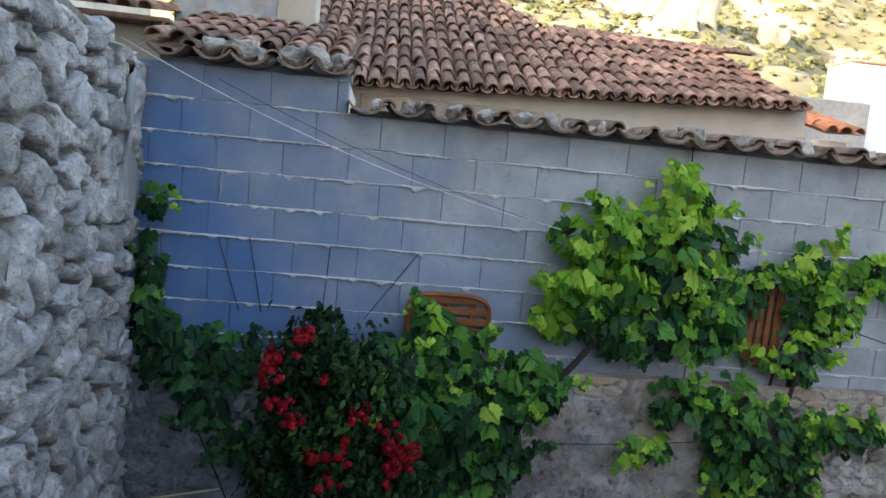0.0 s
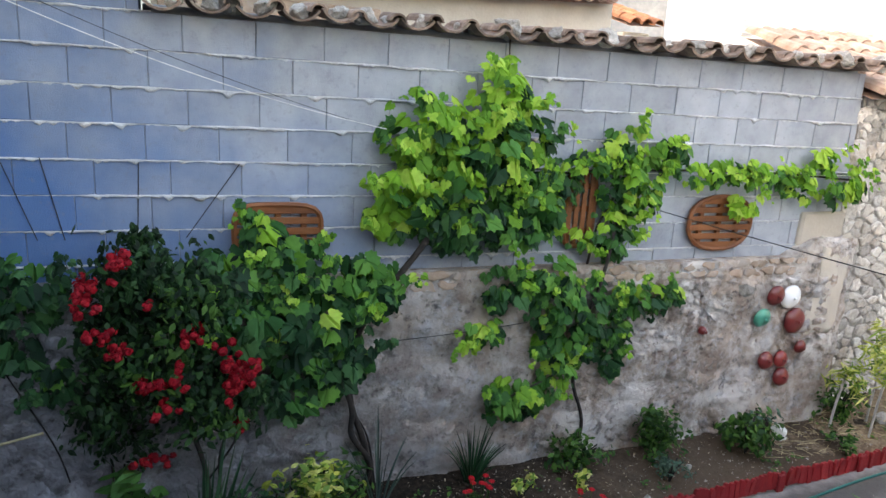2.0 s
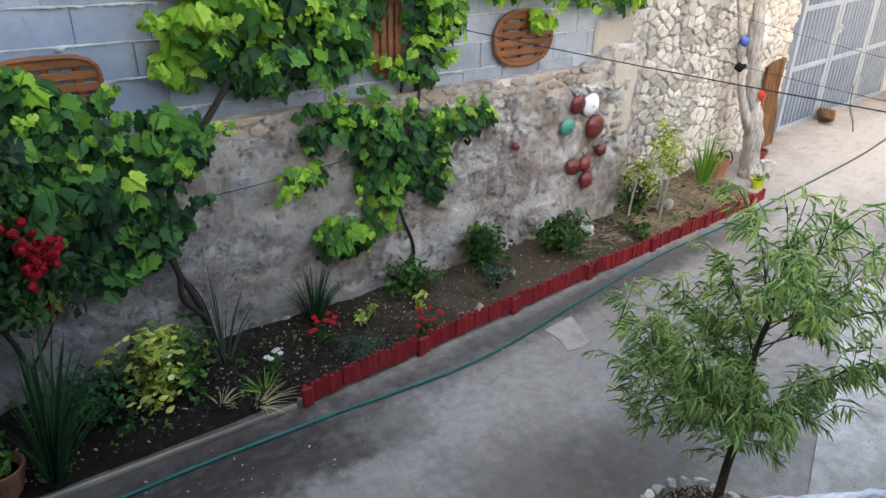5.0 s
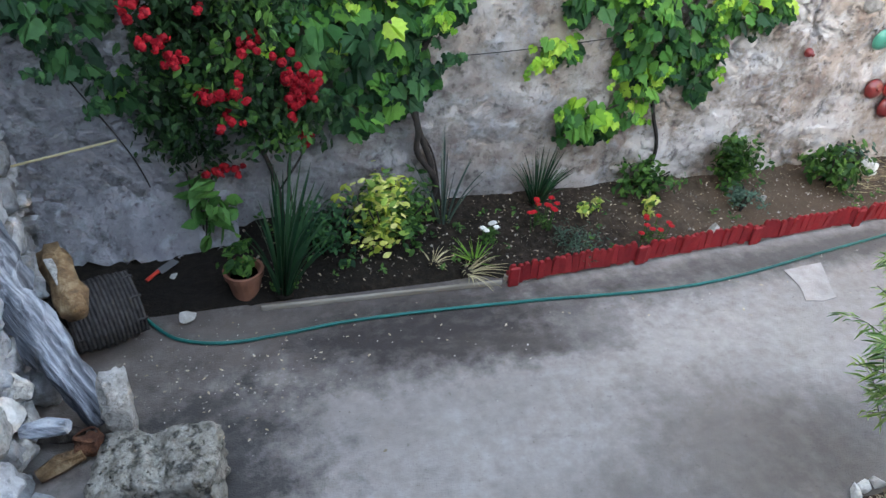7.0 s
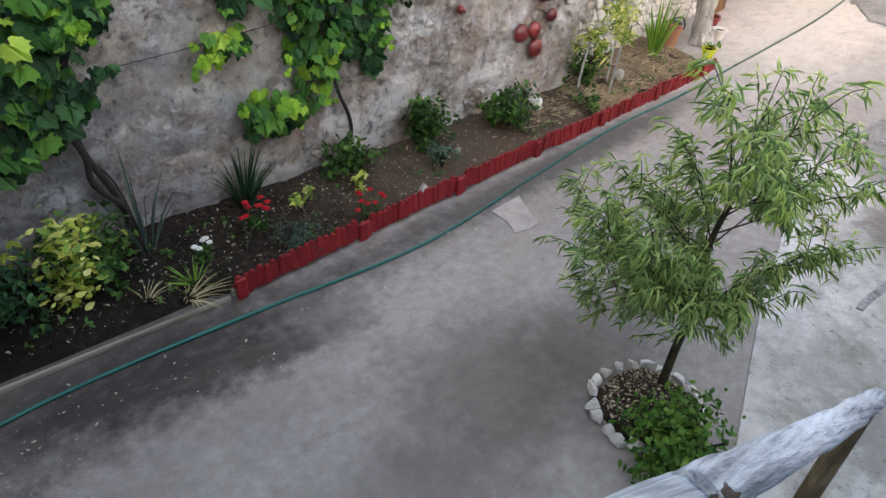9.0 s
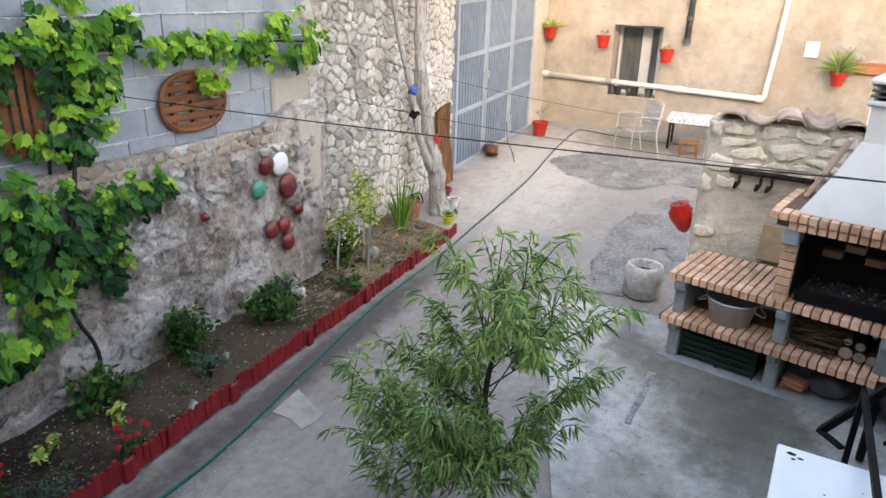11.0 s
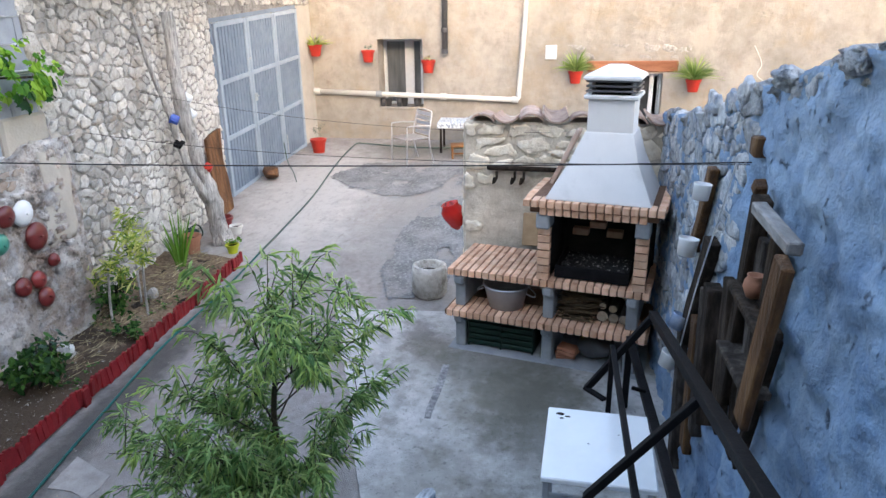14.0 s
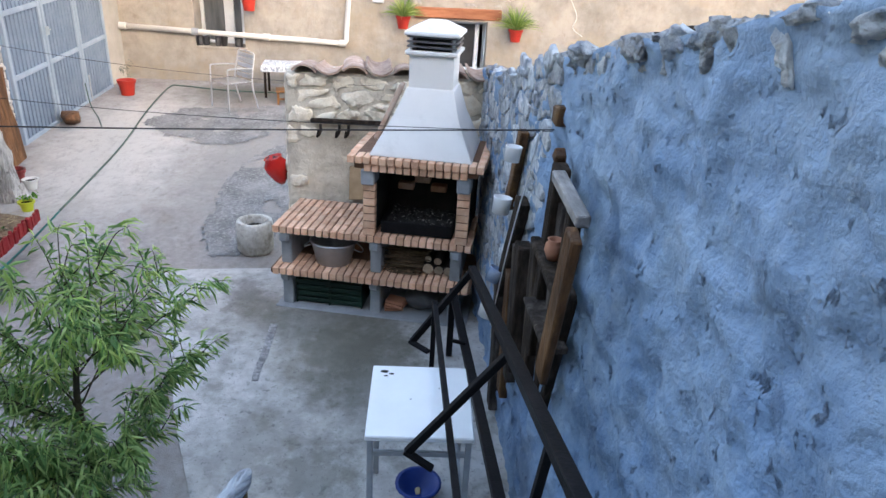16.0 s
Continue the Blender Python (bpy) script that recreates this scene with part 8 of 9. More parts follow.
# ---- boards, pots and shelf on the blue wall ----
M_PLANKBROWN = surface("sawn_plank", [(0.025, 0.011, 0.005), (0.095, 0.043, 0.016), (0.2, 0.105, 0.042)], 16, 0.7, 0.8, 50, stretch=(1, 1, 0.2), relief=0.6)
M_WOODMID = surface("grey_brown_plank", [(0.1, 0.095, 0.09), (0.2, 0.19, 0.185), (0.33, 0.32, 0.315)], 20, 0.8, 0.8, 60, stretch=(0.15, 1, 1), relief=0.5)
def board(name, label, a, b, w, t, mat, seed, cat="plank"):
    """A rough upright board on the blue wall from a to b, w wide along the wall, t thick."""
    a, b = Vector(a), Vector(b)
    bm = bmesh.new()
    rings = []
    for k in range(9):
        s = k / 8
        p = a.lerp(b, s)
        ww = w * (1 + 0.25 * noise.noise((s * 4, seed, 0)))
        o = 0.02 * noise.noise((s * 3, seed, 4))
        rings.append([bm.verts.new((p.x + o + dx * ww / 2, p.y + dy * t / 2, p.z)) for dx, dy in ((-1, -1), (1, -1), (1, 1), (-1, 1))])
    for p, q in zip(rings, rings[1:]):
        for k in range(4):
            bm.faces.new((p[k], p[(k + 1) % 4], q[(k + 1) % 4], q[k]))
    bm.faces.new(rings[0][::-1])
    bm.faces.new(rings[-1])
    bmesh.ops.bevel(bm, geom=bm.edges, offset=0.006, segments=1, affect="EDGES")
    return solid(name, bm, mat, label, cat)


board("old_board", "narrow brown weathered board on the blue wall", (3.2, -0.7, 1.45), (2.95, -0.7, 2.0), 0.1, 0.05, M_PLANKBROWN, 1)
board("old_board", "dark wide weathered board standing against the blue wall", (3.2, -0.7, 0.86), (2.76, -0.7, 1.66), 0.16, 0.06, M_WOODDARK, 2)
board("old_board", "dark splintered board low on the wall", (3.06, -0.7, 0.05), (3.2, -0.7, 0.95), 0.12, 0.07, M_WOODOLD, 3)
board("old_board", "dark upright beam leaning on the blue wall", (2.42, -0.68, 0.8), (2.52, -0.68, 1.5), 0.12, 0.08, M_WOODDARK, 4)
board("old_board", "greyed split post beside the shelf", (2.6, -0.7, 0.6), (2.72, -0.7, 1.4), 0.1, 0.07, M_WOODOLD, 5)
board("old_board", "dark plank standing behind the shelf", (2.2, -0.7, 0.9), (2.3, -0.7, 1.62), 0.13, 0.05, M_WOODDARK, 8)
board("old_board", "rough brown plank behind the shelf", (1.9, -0.71, 1.2), (1.94, -0.71, 1.95), 0.1, 0.04, M_WOODOLD, 9)
board("old_board", "splintered brown plank on the blue wall", (2.8, -0.7, 0.35), (2.9, -0.7, 1.15), 0.13, 0.05, M_PLANKBROWN, 10)
board("old_board", "thin dark lath on the blue wall", (1.98, -0.72, 0.9), (2.2, -0.72, 1.7), 0.07, 0.04, M_WOODDARK, 6)
ws = thing("wall_shelf", "rustic shelf of rough dark and brown boards on the blue wall", "shelf")
M_WOODBROWN = surface("brown_wood", [(0.06, 0.035, 0.02), (0.16, 0.09, 0.045), (0.24, 0.15, 0.08)], 10, 0.7, 0.6, 40, stretch=(1, 1, 0.3), relief=0.4)


def shelf_bar(name, a, b, w, h, mat):
    a, b = Vector(a), Vector(b)
    m = Matrix.Translation(a) @ (b - a).to_track_quat("X", "Z").to_matrix().to_4x4()
    return part(name, moved(bm_box((0, -w / 2, -h / 2), ((b - a).length, w / 2, h / 2), 0.006, None, 0.005), m), mat, ws)


shelf_bar("front_board", (1.25, -0.57, 2.1), (1.42, -0.57, 1.44), 0.035, 0.09, M_PLANKBROWN)
shelf_bar("top_board", (1.28, -0.6, 2.13), (1.95, -0.67, 2.07), 0.05, 0.045, M_WOODMID)
shelf_bar("back_post", (1.98, -0.69, 2.1), (2.12, -0.69, 1.1), 0.06, 0.08, M_WOODDARK)
shelf_bar("back_post", (1.7, -0.69, 2.04), (1.75, -0.69, 1.25), 0.06, 0.06, M_WOODDARK)
shelf_bar("shelf_plate", (1.5, -0.64, 1.74), (2.05, -0.66, 1.72), 0.1, 0.03, M_WOODDARK)
shelf_bar("shelf_plate", (1.55, -0.65, 1.47), (2.06, -0.66, 1.42), 0.1, 0.03, M_WOODOLD)
shelf_bar("end_block", (2.03, -0.69, 2.15), (2.06, -0.69, 2.1), 0.05, 0.055, M_PLANKBROWN)
shelf_bar("side_rail", (1.58, -0.69, 1.7), (1.78, -0.69, 1.0), 0.04, 0.05, M_WOODDARK)
tp = thing("terracotta_jug", "small terracotta pot standing on the wall shelf", "pot")
part("body", bm_lathe([(0.026, 0), (0.042, 0.04), (0.038, 0.068), (0.028, 0.08), (0.033, 0.09), (0.027, 0.09), (0.023, 0.065)], 14), M_TERRA, tp, smooth=True)
settle(tp, pose(1.8, -0.655, 1.757))


def hung_cup(name, label, mat, at, r, h, yaw, tilt, cat="cup", handle=True):
    c = thing(name, label, cat, "cups and pots hung up")
    part("body", bm_lathe([(r * 0.9, 0), (r, h * 0.9), (r * 1.06, h), (r * 0.94, h), (r * 0.85, 0.008)], 14), mat, c, smooth=True)
    if handle:
        part("handle", bm_tube(smooth_line([(r * 0.8, 0, h * 0.2), (r * 1.5, 0, h * 0.3), (r * 1.5, 0, h * 0.7), (r * 0.9, 0, h * 0.85)], 4), r * 0.12, 5), mat, c)
    settle(c, pose(*at, tilt, 0, yaw))
    return c


hung_cup("enamel_pot", "white enamel pot hung on the wall board", M_WHITEENAMEL, (2.86, -0.63, 1.85), 0.046, 0.085, 20, 6, "pot", False)
hung_cup("enamel_pot", "white enamel pot hung on the wall board", M_WHITEENAMEL, (3.02, -0.62, 1.48), 0.055, 0.1, 30, 8, "pot", False)
hung_cup("enamel_pot", "blue and white glazed pot hung low on the board", M_GLASSBLUE, (3.12, -0.62, 0.98), 0.05, 0.09, 10, 25, "pot", False)
hung_cup("enamel_pot", "white enamel pot hung near the floor", M_WHITEENAMEL, (3.3, -0.63, 0.62), 0.06, 0.1, 0, 15, "pot", False)
solid("white_rod", bm_tube(smooth_line([(2.3, -0.66, 2.14), (2.25, -0.64, 2.17), (2.36, -0.64, 2.0), (2.7, -0.63, 1.4), (2.96, -0.63, 0.88)], 6), 0.004, 6), M_CORD, "thin white rope hanging down the blue wall", "rope")
solid("beam_end", bm_box((2.24, -0.86, 2.2), (2.3, -0.7, 2.29), 0.008, None, 0.01), M_PLANKBROWN, "sawn beam end set in the blue wall", "beam")
solid("log_on_wall", moved(bm_box((-0.02, -0.06, 0), (0.3, 0.06, 0.045), 0.01, None, 0.012), pose(1.28, -0.98, 2.7, 0, 8, -8)), M_WOODBROWN, "rough brown plank lying on top of the blue wall", "plank")

# ---- wires across the yard ----
def wire(label, a, b, sag, r, mat, cat="cable"):
    a, b = Vector(a), Vector(b)
    return solid("wire", bm_tube([a.lerp(b, k / 20) - Vector((0, 0, sag * 4 * (k / 20) * (1 - k / 20))) for k in range(21)], r, 5), mat, label, cat)


wire("dark clothes line stretched across the yard", (2.38, 4.44, 2.05), (2.36, -0.76, 2.16), 0.03, 0.0035, M_WIRE)
wire("thin dark wire stretched between stone wall and flue", (6.0, 4.66, 2.0), (5.15, 0.2, 1.78), 0.1, 0.002, M_WIRE)
wire("thin dark wire crossing above the barbecue", (4.9, 4.5, 1.75), (2.4, -0.74, 2.14), 0.08, 0.002, M_WIRE)
wire("white cord stretched down along the block wall", (-2.6, 4.2, 3.49), (0.08, 4.2, 2.62), 0.1, 0.003, M_CORD, "cord")
wire("thin dark thread stretched along the block wall", (-2.1, 4.4, 3.34), (0.04, 4.4, 2.62), 0.05, 0.002, M_WIRE)
wire("training wire for the vine along the wall", (0.9, 4.36, 2.36), (4.4, 4.36, 2.36), 0.01, 0.003, M_CORD)
wire("thin wire along the rubble wall", (0.1, 4.24, 1.2), (1.2, 4.24, 1.27), 0.01, 0.003, M_WIRE)
wire("pale bamboo cane leaning across the shaded corner", (-2.5, 4.2, 0.69), (-1.9, 4.18, 0.82), 0.0, 0.008, M_STRAW, "cane")
for a, b in (((-2.05, 4.44, 2.35), (-1.9, 4.44, 1.9)), ((-1.86, 4.44, 2.38), (-1.76, 4.44, 1.9)), ((-1.35, 4.44, 2.37), (-1.37, 4.44, 1.95)), ((-0.78, 4.44, 2.36), (-1.1, 4.44, 1.9))):
    wire("thin dark wire tied to the block wall", a, b, 0.0, 0.003, M_WIRE)

# ---- wooden trivets on the wall ----
def slat_panel(label, cx, cz, w, h, n, power, upright=False):
    t = thing("wooden_trivet", label, "wooden panel")
    y = BY - 0.055
    for k in range(n):
        s = (k + 0.5) / n * 2 - 1
        half = max(0.25, (1 - abs(s) ** power) ** (1 / power)) * (h if upright else w) / 2
        c, th = s * (w if upright else h) / 2, (w if upright else h) / n * 0.34
        if upright:
            part("slat", bm_box((cx + c - th, y, cz - half), (cx + c + th, y + 0.018, cz + half), 0.004), M_VARNISH, t)
        else:
            part("slat", bm_box((cx - half, y, cz + c - th), (cx + half, y + 0.018, cz + c + th), 0.004), M_VARNISH, t)
    rim = []
    for k in range(33):
        a = 2 * math.pi * k / 32
        ca, sa = math.cos(a), math.sin(a)
        rr = (abs(ca) ** power + abs(sa) ** power) ** (-1 / power)
        rim.append((cx + ca * rr * w / 2, y + 0.012, cz + sa * rr * h / 2))
    part("rim", bm_tube(rim, 0.02, 6), M_VARNISH, t)
    for f in (-0.3, 0.0, 0.3):
        if upright:
            part("batten", bm_box((cx - w * 0.45, y + 0.018, cz + f * h - 0.02), (cx + w * 0.45, y + 0.05, cz + f * h + 0.02), 0.004), M_VARNISH, t)
        else:
            part("batten", bm_box((cx + f * w - 0.02, y + 0.018, cz - h * 0.42), (cx + f * w + 0.02, y + 0.05, cz + h * 0.42), 0.004), M_VARNISH, t)
    return t


slat_panel("rounded varnished slatted wood panel hung on the blocks", -0.55, 1.94, 0.54, 0.34, 5, 4)
slat_panel("oval varnished slatted wood panel hung on the blocks", 2.97, 1.95, 0.62, 0.43, 6, 2.4)
slat_panel("upright varnished slatted wood panel behind the vine", 1.64, 2.07, 0.24, 0.56, 4, 5, True)

# ---- enamel lids on the rubble wall ----
def lid(label, mat, x, z, r, seed):
    c = thing("enamel_plate", label, "enamel plate", "enamel plates on the wall")
    tn = pose(0, 0, 0, 90 + R.uniform(-8, 8), 0, 0).to_3x3()
    part("body", bm_lathe([(r, 0), (r * 1.02, 0.008), (r * 0.8, 0.03), (r * 0.4, 0.042), (0.001, 0.045)], 18, (x, 4.28, z), tn), mat, c, smooth=True)
    part("knob", bm_lathe([(0.008, 0.044), (0.014, 0.06), (0.001, 0.066)], 8, (x, 4.28, z), tn), mat, c)


for label, mat, x, z, r in (("white enamel lid fixed to the wall", M_WHITEENAMEL, 3.73, 1.32, 0.105), ("dark red enamel lid fixed to the wall", M_REDENAMEL, 3.56, 1.34, 0.09), ("large red enamel lid fixed to the wall", M_REDENAMEL, 3.82, 1.1, 0.115), ("green enamel lid fixed to the wall", M_GREENENAMEL, 3.45, 1.15, 0.085), ("small dark red lid fixed to the wall", M_REDENAMEL, 3.94, 0.85, 0.06), ("dark red enamel lid fixed to the wall", M_REDENAMEL, 3.57, 0.75, 0.08), ("dark red enamel lid fixed to the wall", M_REDENAMEL, 3.74, 0.75, 0.075), ("brown-red enamel lid low on the wall", M_REDENAMEL, 3.78, 0.58, 0.085), ("tiny red lid fixed to the wall", M_REDENAMEL, 2.83, 1.08, 0.035)):
    lid(label, mat, x, z, r, 0)
st = solid("white_wall_stone", rock((0.16, 0.1, 0.13), 91, 2, 0.3), M_ROCK, "pale stone standing out of the rubble wall", "stone")
st.location = (3.26, 4.3, 1.4)

# ---- driftwood post and things beside it ----
dp = thing("driftwood_post", "forked bleached driftwood trunk standing against the stone wall", "driftwood")
part("trunk", bm_tube(smooth_line([(6.7, 4.26, 0.02), (6.74, 4.32, 0.4), (6.73, 4.38, 0.77), (6.72, 4.42, 0.98)], 5), [0.122 - 0.003 * k for k in range(16)], 14, 0.6), M_WOODPALE, dp, smooth=True)
part("limb", bm_tube(smooth_line([(6.68, 4.36, 0.6), (6.58, 4.4, 0.8), (6.44, 4.46, 1.2), (6.36, 4.51, 1.7), (6.2, 4.55, 2.15), (6.02, 4.58, 2.8)], 4), [0.062 - 0.0022 * k for k in range(21)], 10, 0.55), M_WOODPALE, dp, smooth=True)
part("limb", bm_tube(smooth_line([(6.73, 4.41, 0.92), (6.72, 4.46, 1.15), (6.66, 4.52, 1.6), (6.64, 4.55, 2.0), (6.72, 4.58, 2.37), (6.72, 4.6, 2.8)], 4), [0.085 - 0.0012 * k for k in range(21)], 10, 0.7), M_WOODPALE, dp, smooth=True)
for k, dx in enumerate((-0.12, -0.04, 0.05, 0.11)):
    part("root", bm_tube([(6.7 + dx * 0.7, 4.22, 0.2), (6.71 + dx, 4.14, 0.0)], [0.045, 0.018], 6, 0.2), M_WOODPALE, dp)
hung_cup("enamel_mug", "blue enamel mug hung on the driftwood", M_BLUEENAMEL, (6.4, 4.44, 1.62), 0.06, 0.09, 200, 65, "mug")
hung_cup("enamel_mug", "black mug hung on the driftwood", M_BLACK, (6.42, 4.44, 1.33), 0.06, 0.09, 190, 60, "mug")
hung_cup("enamel_mug", "red mug hung on the driftwood", M_REDPOT, (6.74, 4.3, 0.99), 0.055, 0.08, 190, 65, "mug")
hung_cup("enamel_mug", "white mug hung on the driftwood", M_WHITEENAMEL, (6.83, 4.5, 1.8), 0.055, 0.09, 190, 60, "mug")
hung_cup("enamel_mug", "white mug hung on the driftwood", M_WHITEENAMEL, (6.87, 4.5, 1.6), 0.055, 0.09, 190, 50, "mug")
bm = bmesh.new()
prof = [(7.56, 0.06), (7.98, 0.04), (8.0, 0.5), (7.95, 0.8), (8.06, 1.22), (7.78, 1.19), (7.6, 1.14), (7.53, 0.6)]
f, b = [bm.verts.new((x, 4.80 - 0.12 * (1 - z / 1.3) + 0.06 * (x - 7.4), z + 0.03)) for x, z in prof], [bm.verts.new((x, 4.845 - 0.12 * (1 - z / 1.3) + 0.06 * (x - 7.4), z + 0.03)) for x, z in prof]
bm.faces.new(f)
bm.faces.new(b[::-1])
for k in range(8):
    bm.faces.new((f[(k + 1) % 8], f[k], b[k], b[(k + 1) % 8]))
bmesh.ops.recalc_face_normals(bm, faces=bm.faces)
solid("wood_slab", bm, M_SLABWOOD, "rusty brown live-edge board leaning beside the gate", "board")
solid("half_log", moved(rock((0.46, 0.3, 0.22), 41, 3, 0.2), pose(9.3, 4.74, ground_z(9.3, 4.74) + 0.09, 6, 0, 20)), M_SLABWOOD, "cut brown wood block lying before the gate", "wood block")


def plant_pot(label, mat, at, r, h, leaf=None, n=40, size=0.07, shape=OVAL_SHAPE, rad=None, tall=None, seed=0, rot=(0, 0, 0), name="flower_pot", group=""):
    t = thing(name, label, "flower pot", group)
    part("pot", bm_lathe(pot_profile(r, r * 0.72, h), 18), mat, t, smooth=False)
    part("soil", bm_lathe([(0.001, h * 0.8), (r * 0.85, h * 0.8)], 12), M_SOIL, t)
    if leaf:
        ob = part("foliage", foliage(bmesh.new(), [(0, 0, h + (tall or r) * 0.5, rad or r, rad or r, (tall or r) * 0.6, n)], size, shape, seed + 300, (0, -0.3, 0.9), 0.4), leaf, t)
        tagged(ob, kind="stuff")
    return settle(t, pose(*at, *rot))


def spider_pot(label, at, seed, n=46, h=0.24, spread=0.26, mat=None):
    t = thing("hanging_pot", label, "flower pot", "red pots on the house front")
    part("pot", bm_lathe(pot_profile(0.125, 0.085, 0.22), 18), M_REDPOT, t)
    part("soil", bm_lathe([(0.001, 0.17), (0.115, 0.17)], 12), M_SOIL, t)
    part("bracket", bm_tube([(0.11, 0, 0.15), (0.16, 0, 0.15)], 0.008, 5), M_BLACK, t)
    bm = bmesh.new()
    rng = random.Random(seed)
    for _ in range(n):
        a, q = rng.uniform(0, 6.28), rng.uniform(0.3, 1)
        w, up = spread * q, h * rng.uniform(0.9, 1.5) * (1 - 0.35 * q)
        blade(bm, (0, 0, 0.17), (math.cos(a) * w * 0.55, math.sin(a) * w * 0.55, 0.17 + up), 0.012, (math.cos(a) * w * 0.55, math.sin(a) * w * 0.55, -up * 0.85 * q * q))
    tagged(part("foliage", bm, mat or G_VARIEG, t), kind="stuff")
    return settle(t, pose(*at))


spider_pot("red hanging pot with trailing yellow-green leaves", (FX - 0.16, 4.86, 1.94), 1, 80, 0.22, 0.4)
plant_pot("red hanging pot with a small cactus", M_REDPOT, (FX - 0.17, 3.82, 1.83), 0.118, 0.22, G_BLUEGREEN, 50, 0.05, SLIM_SHAPE, 0.08, 0.1, 2, name="hanging_pot", group="red pots on the house front")
plant_pot("red hanging pot with dry brownish leaves beside the window", M_REDPOT, (FX - 0.17, 2.66, 1.64), 0.125, 0.23, M_STRAW, 50, 0.05, OVAL_SHAPE, 0.11, 0.06, 3, name="hanging_pot", group="red pots on the house front")
spider_pot("red hanging pot with a spider plant", (FX - 0.16, -0.06, 1.46), 4, 190, 0.4, 0.44, G_SPIDER)
spider_pot("red hanging pot with a large spider plant", (FX - 0.16, -2.12, 1.32), 5, 210, 0.44, 0.5, G_SPIDER)
plant_pot("red pot with a bare grey shrub on the yard floor", M_REDPOT, (11.02, 4.52, ground_z(11, 4) - 0.0), 0.14, 0.25, G_SILVER, 90, 0.05, SLIM_SHAPE, 0.14, 0.26, 6)
plant_pot("terracotta pot with seedlings at the edge of the bed", M_SHADETERRA, (-1.27, 3.62, 0.0), 0.11, 0.2, G_SHRUB, 90, 0.07, OVAL_SHAPE, 0.1, 0.2, 7)
plant_pot("terracotta pot standing by the driftwood", M_TERRA, (6.22, 4.4, 0.06), 0.12, 0.24, None)
plant_pot("small yellow pot with a sprouting plant", M_YELLOW, (6.42, 3.98, ground_z(6.4, 4)), 0.075, 0.11, G_BLADE, 30, 0.06, OVAL_SHAPE, 0.1, 0.08, 8)
plant_pot("dark red tin used as a flower pot", M_REDENAMEL, (7.1, 4.42, ground_z(7.1, 4.4)), 0.11, 0.2, None)
plant_pot("pale tin pot beside the driftwood", M_PIPE, (7.02, 4.22, ground_z(7, 4.2)), 0.08, 0.12, None)
wc = thing("watering_can", "dark green watering can behind the driftwood", "watering can")
part("body", bm_lathe([(0.12, 0), (0.125, 0.22), (0.08, 0.25), (0.07, 0.25)], 16), M_GREENCRATE, wc, smooth=True)
part("handle", bm_tube(smooth_line([(-0.1, 0, 0.05), (-0.19, 0, 0.15), (-0.12, 0, 0.3), (0.05, 0, 0.27)], 5), 0.011, 6), M_GREENCRATE, wc)
part("spout", bm_tube([(0.1, 0, 0.06), (0.27, 0, 0.28)], [0.025, 0.014], 8), M_GREENCRATE, wc)
settle(wc, pose(6.42, 4.5, 0.1, 0, 0, 150) @ Matrix.Scale(0.8, 4))
rv = thing("red_vase", "red glazed urn fixed to the end of the low wall", "urn")
part("body", bm_lathe([(0.03, 0), (0.07, 0.05), (0.12, 0.17), (0.125, 0.23), (0.09, 0.29), (0.1, 0.31), (0.085, 0.31), (0.07, 0.27)], 18), M_GLOSSRED, rv, smooth=True)
tagged(part("foliage", foliage(bmesh.new(), [(0, 0, 0.33, 0.07, 0.07, 0.05, 20)], 0.05, SLIM_SHAPE, 6, (0, 0, 1)), M_BARK, rv), kind="stuff")
part("bracket", bm_box((-0.02, -0.12, 0.14), (0.02, -0.05, 0.18)), M_BLACK, rv)
settle(rv, pose(5.32, 1.04, 0.82, -17, -4, 0) @ Matrix.Scale(0.86, 4))

# ---- pipes and fittings on the house front ----
dr = thing("drain_pipe", "white plastic drain pipe running along the house front", "pipe")
part("pipe", bm_tube([(FX - 0.06, 4.92, 1.27), (FX - 0.06, 1.03, 1.14)], 0.047, 12), M_PIPE, dr, smooth=True)
part("pipe", bm_tube(smooth_line([(FX - 0.06, 1.05, 1.14), (FX - 0.06, 0.97, 1.18), (FX - 0.06, 0.96, 1.3), (FX - 0.06, 0.9, 2.2), (FX - 0.06, 0.86, 3.1)], 4), 0.044, 12), M_PIPE, dr, smooth=True)
part("pipe", bm_tube([(FX - 0.07, 0.9, 3.1), (FX - 0.07, -0.8, 3.12), (FX - 0.07, -0.84, 3.16), (FX - 0.07, -0.84, 5.5)], 0.05, 12), M_PIPE, dr, smooth=True)
for y, z in ((4.92, 1.27), (3.66, 1.226), (2.4, 1.186), (1.03, 1.14)):
    part("coupling", bm_tube([(FX - 0.06, y - 0.06, z - 0.002), (FX - 0.06, y + 0.06, z + 0.002)], 0.063, 12), M_PIPE if y != 3.66 else M_CEMENT, dr)
for y in (-0.84, 0.3):
    part("clip", bm_tube([(FX - 0.07, y + 0.02, 3.11), (FX - 0.07, y - 0.02, 3.11)], 0.06, 10), M_CEMENT, dr)
ds = thing("downspout", "dark brown plastic downspout ending above the floor", "pipe")
part("pipe", bm_tube([(FX - 0.08, 2.36, 2.0), (FX - 0.08, 2.33, 6.3)], 0.055, 12), M_DARKPIPE, ds, smooth=True)
for z in (2.02, 2.4, 3.2):
    part("coupling", bm_tube([(FX - 0.08, 2.36, z - 0.04), (FX - 0.08, 2.36, z + 0.04)], 0.063, 12), M_DARKPIPE, ds)
mb = thing("meter_box", "small white meter box on the house front", "meter box")
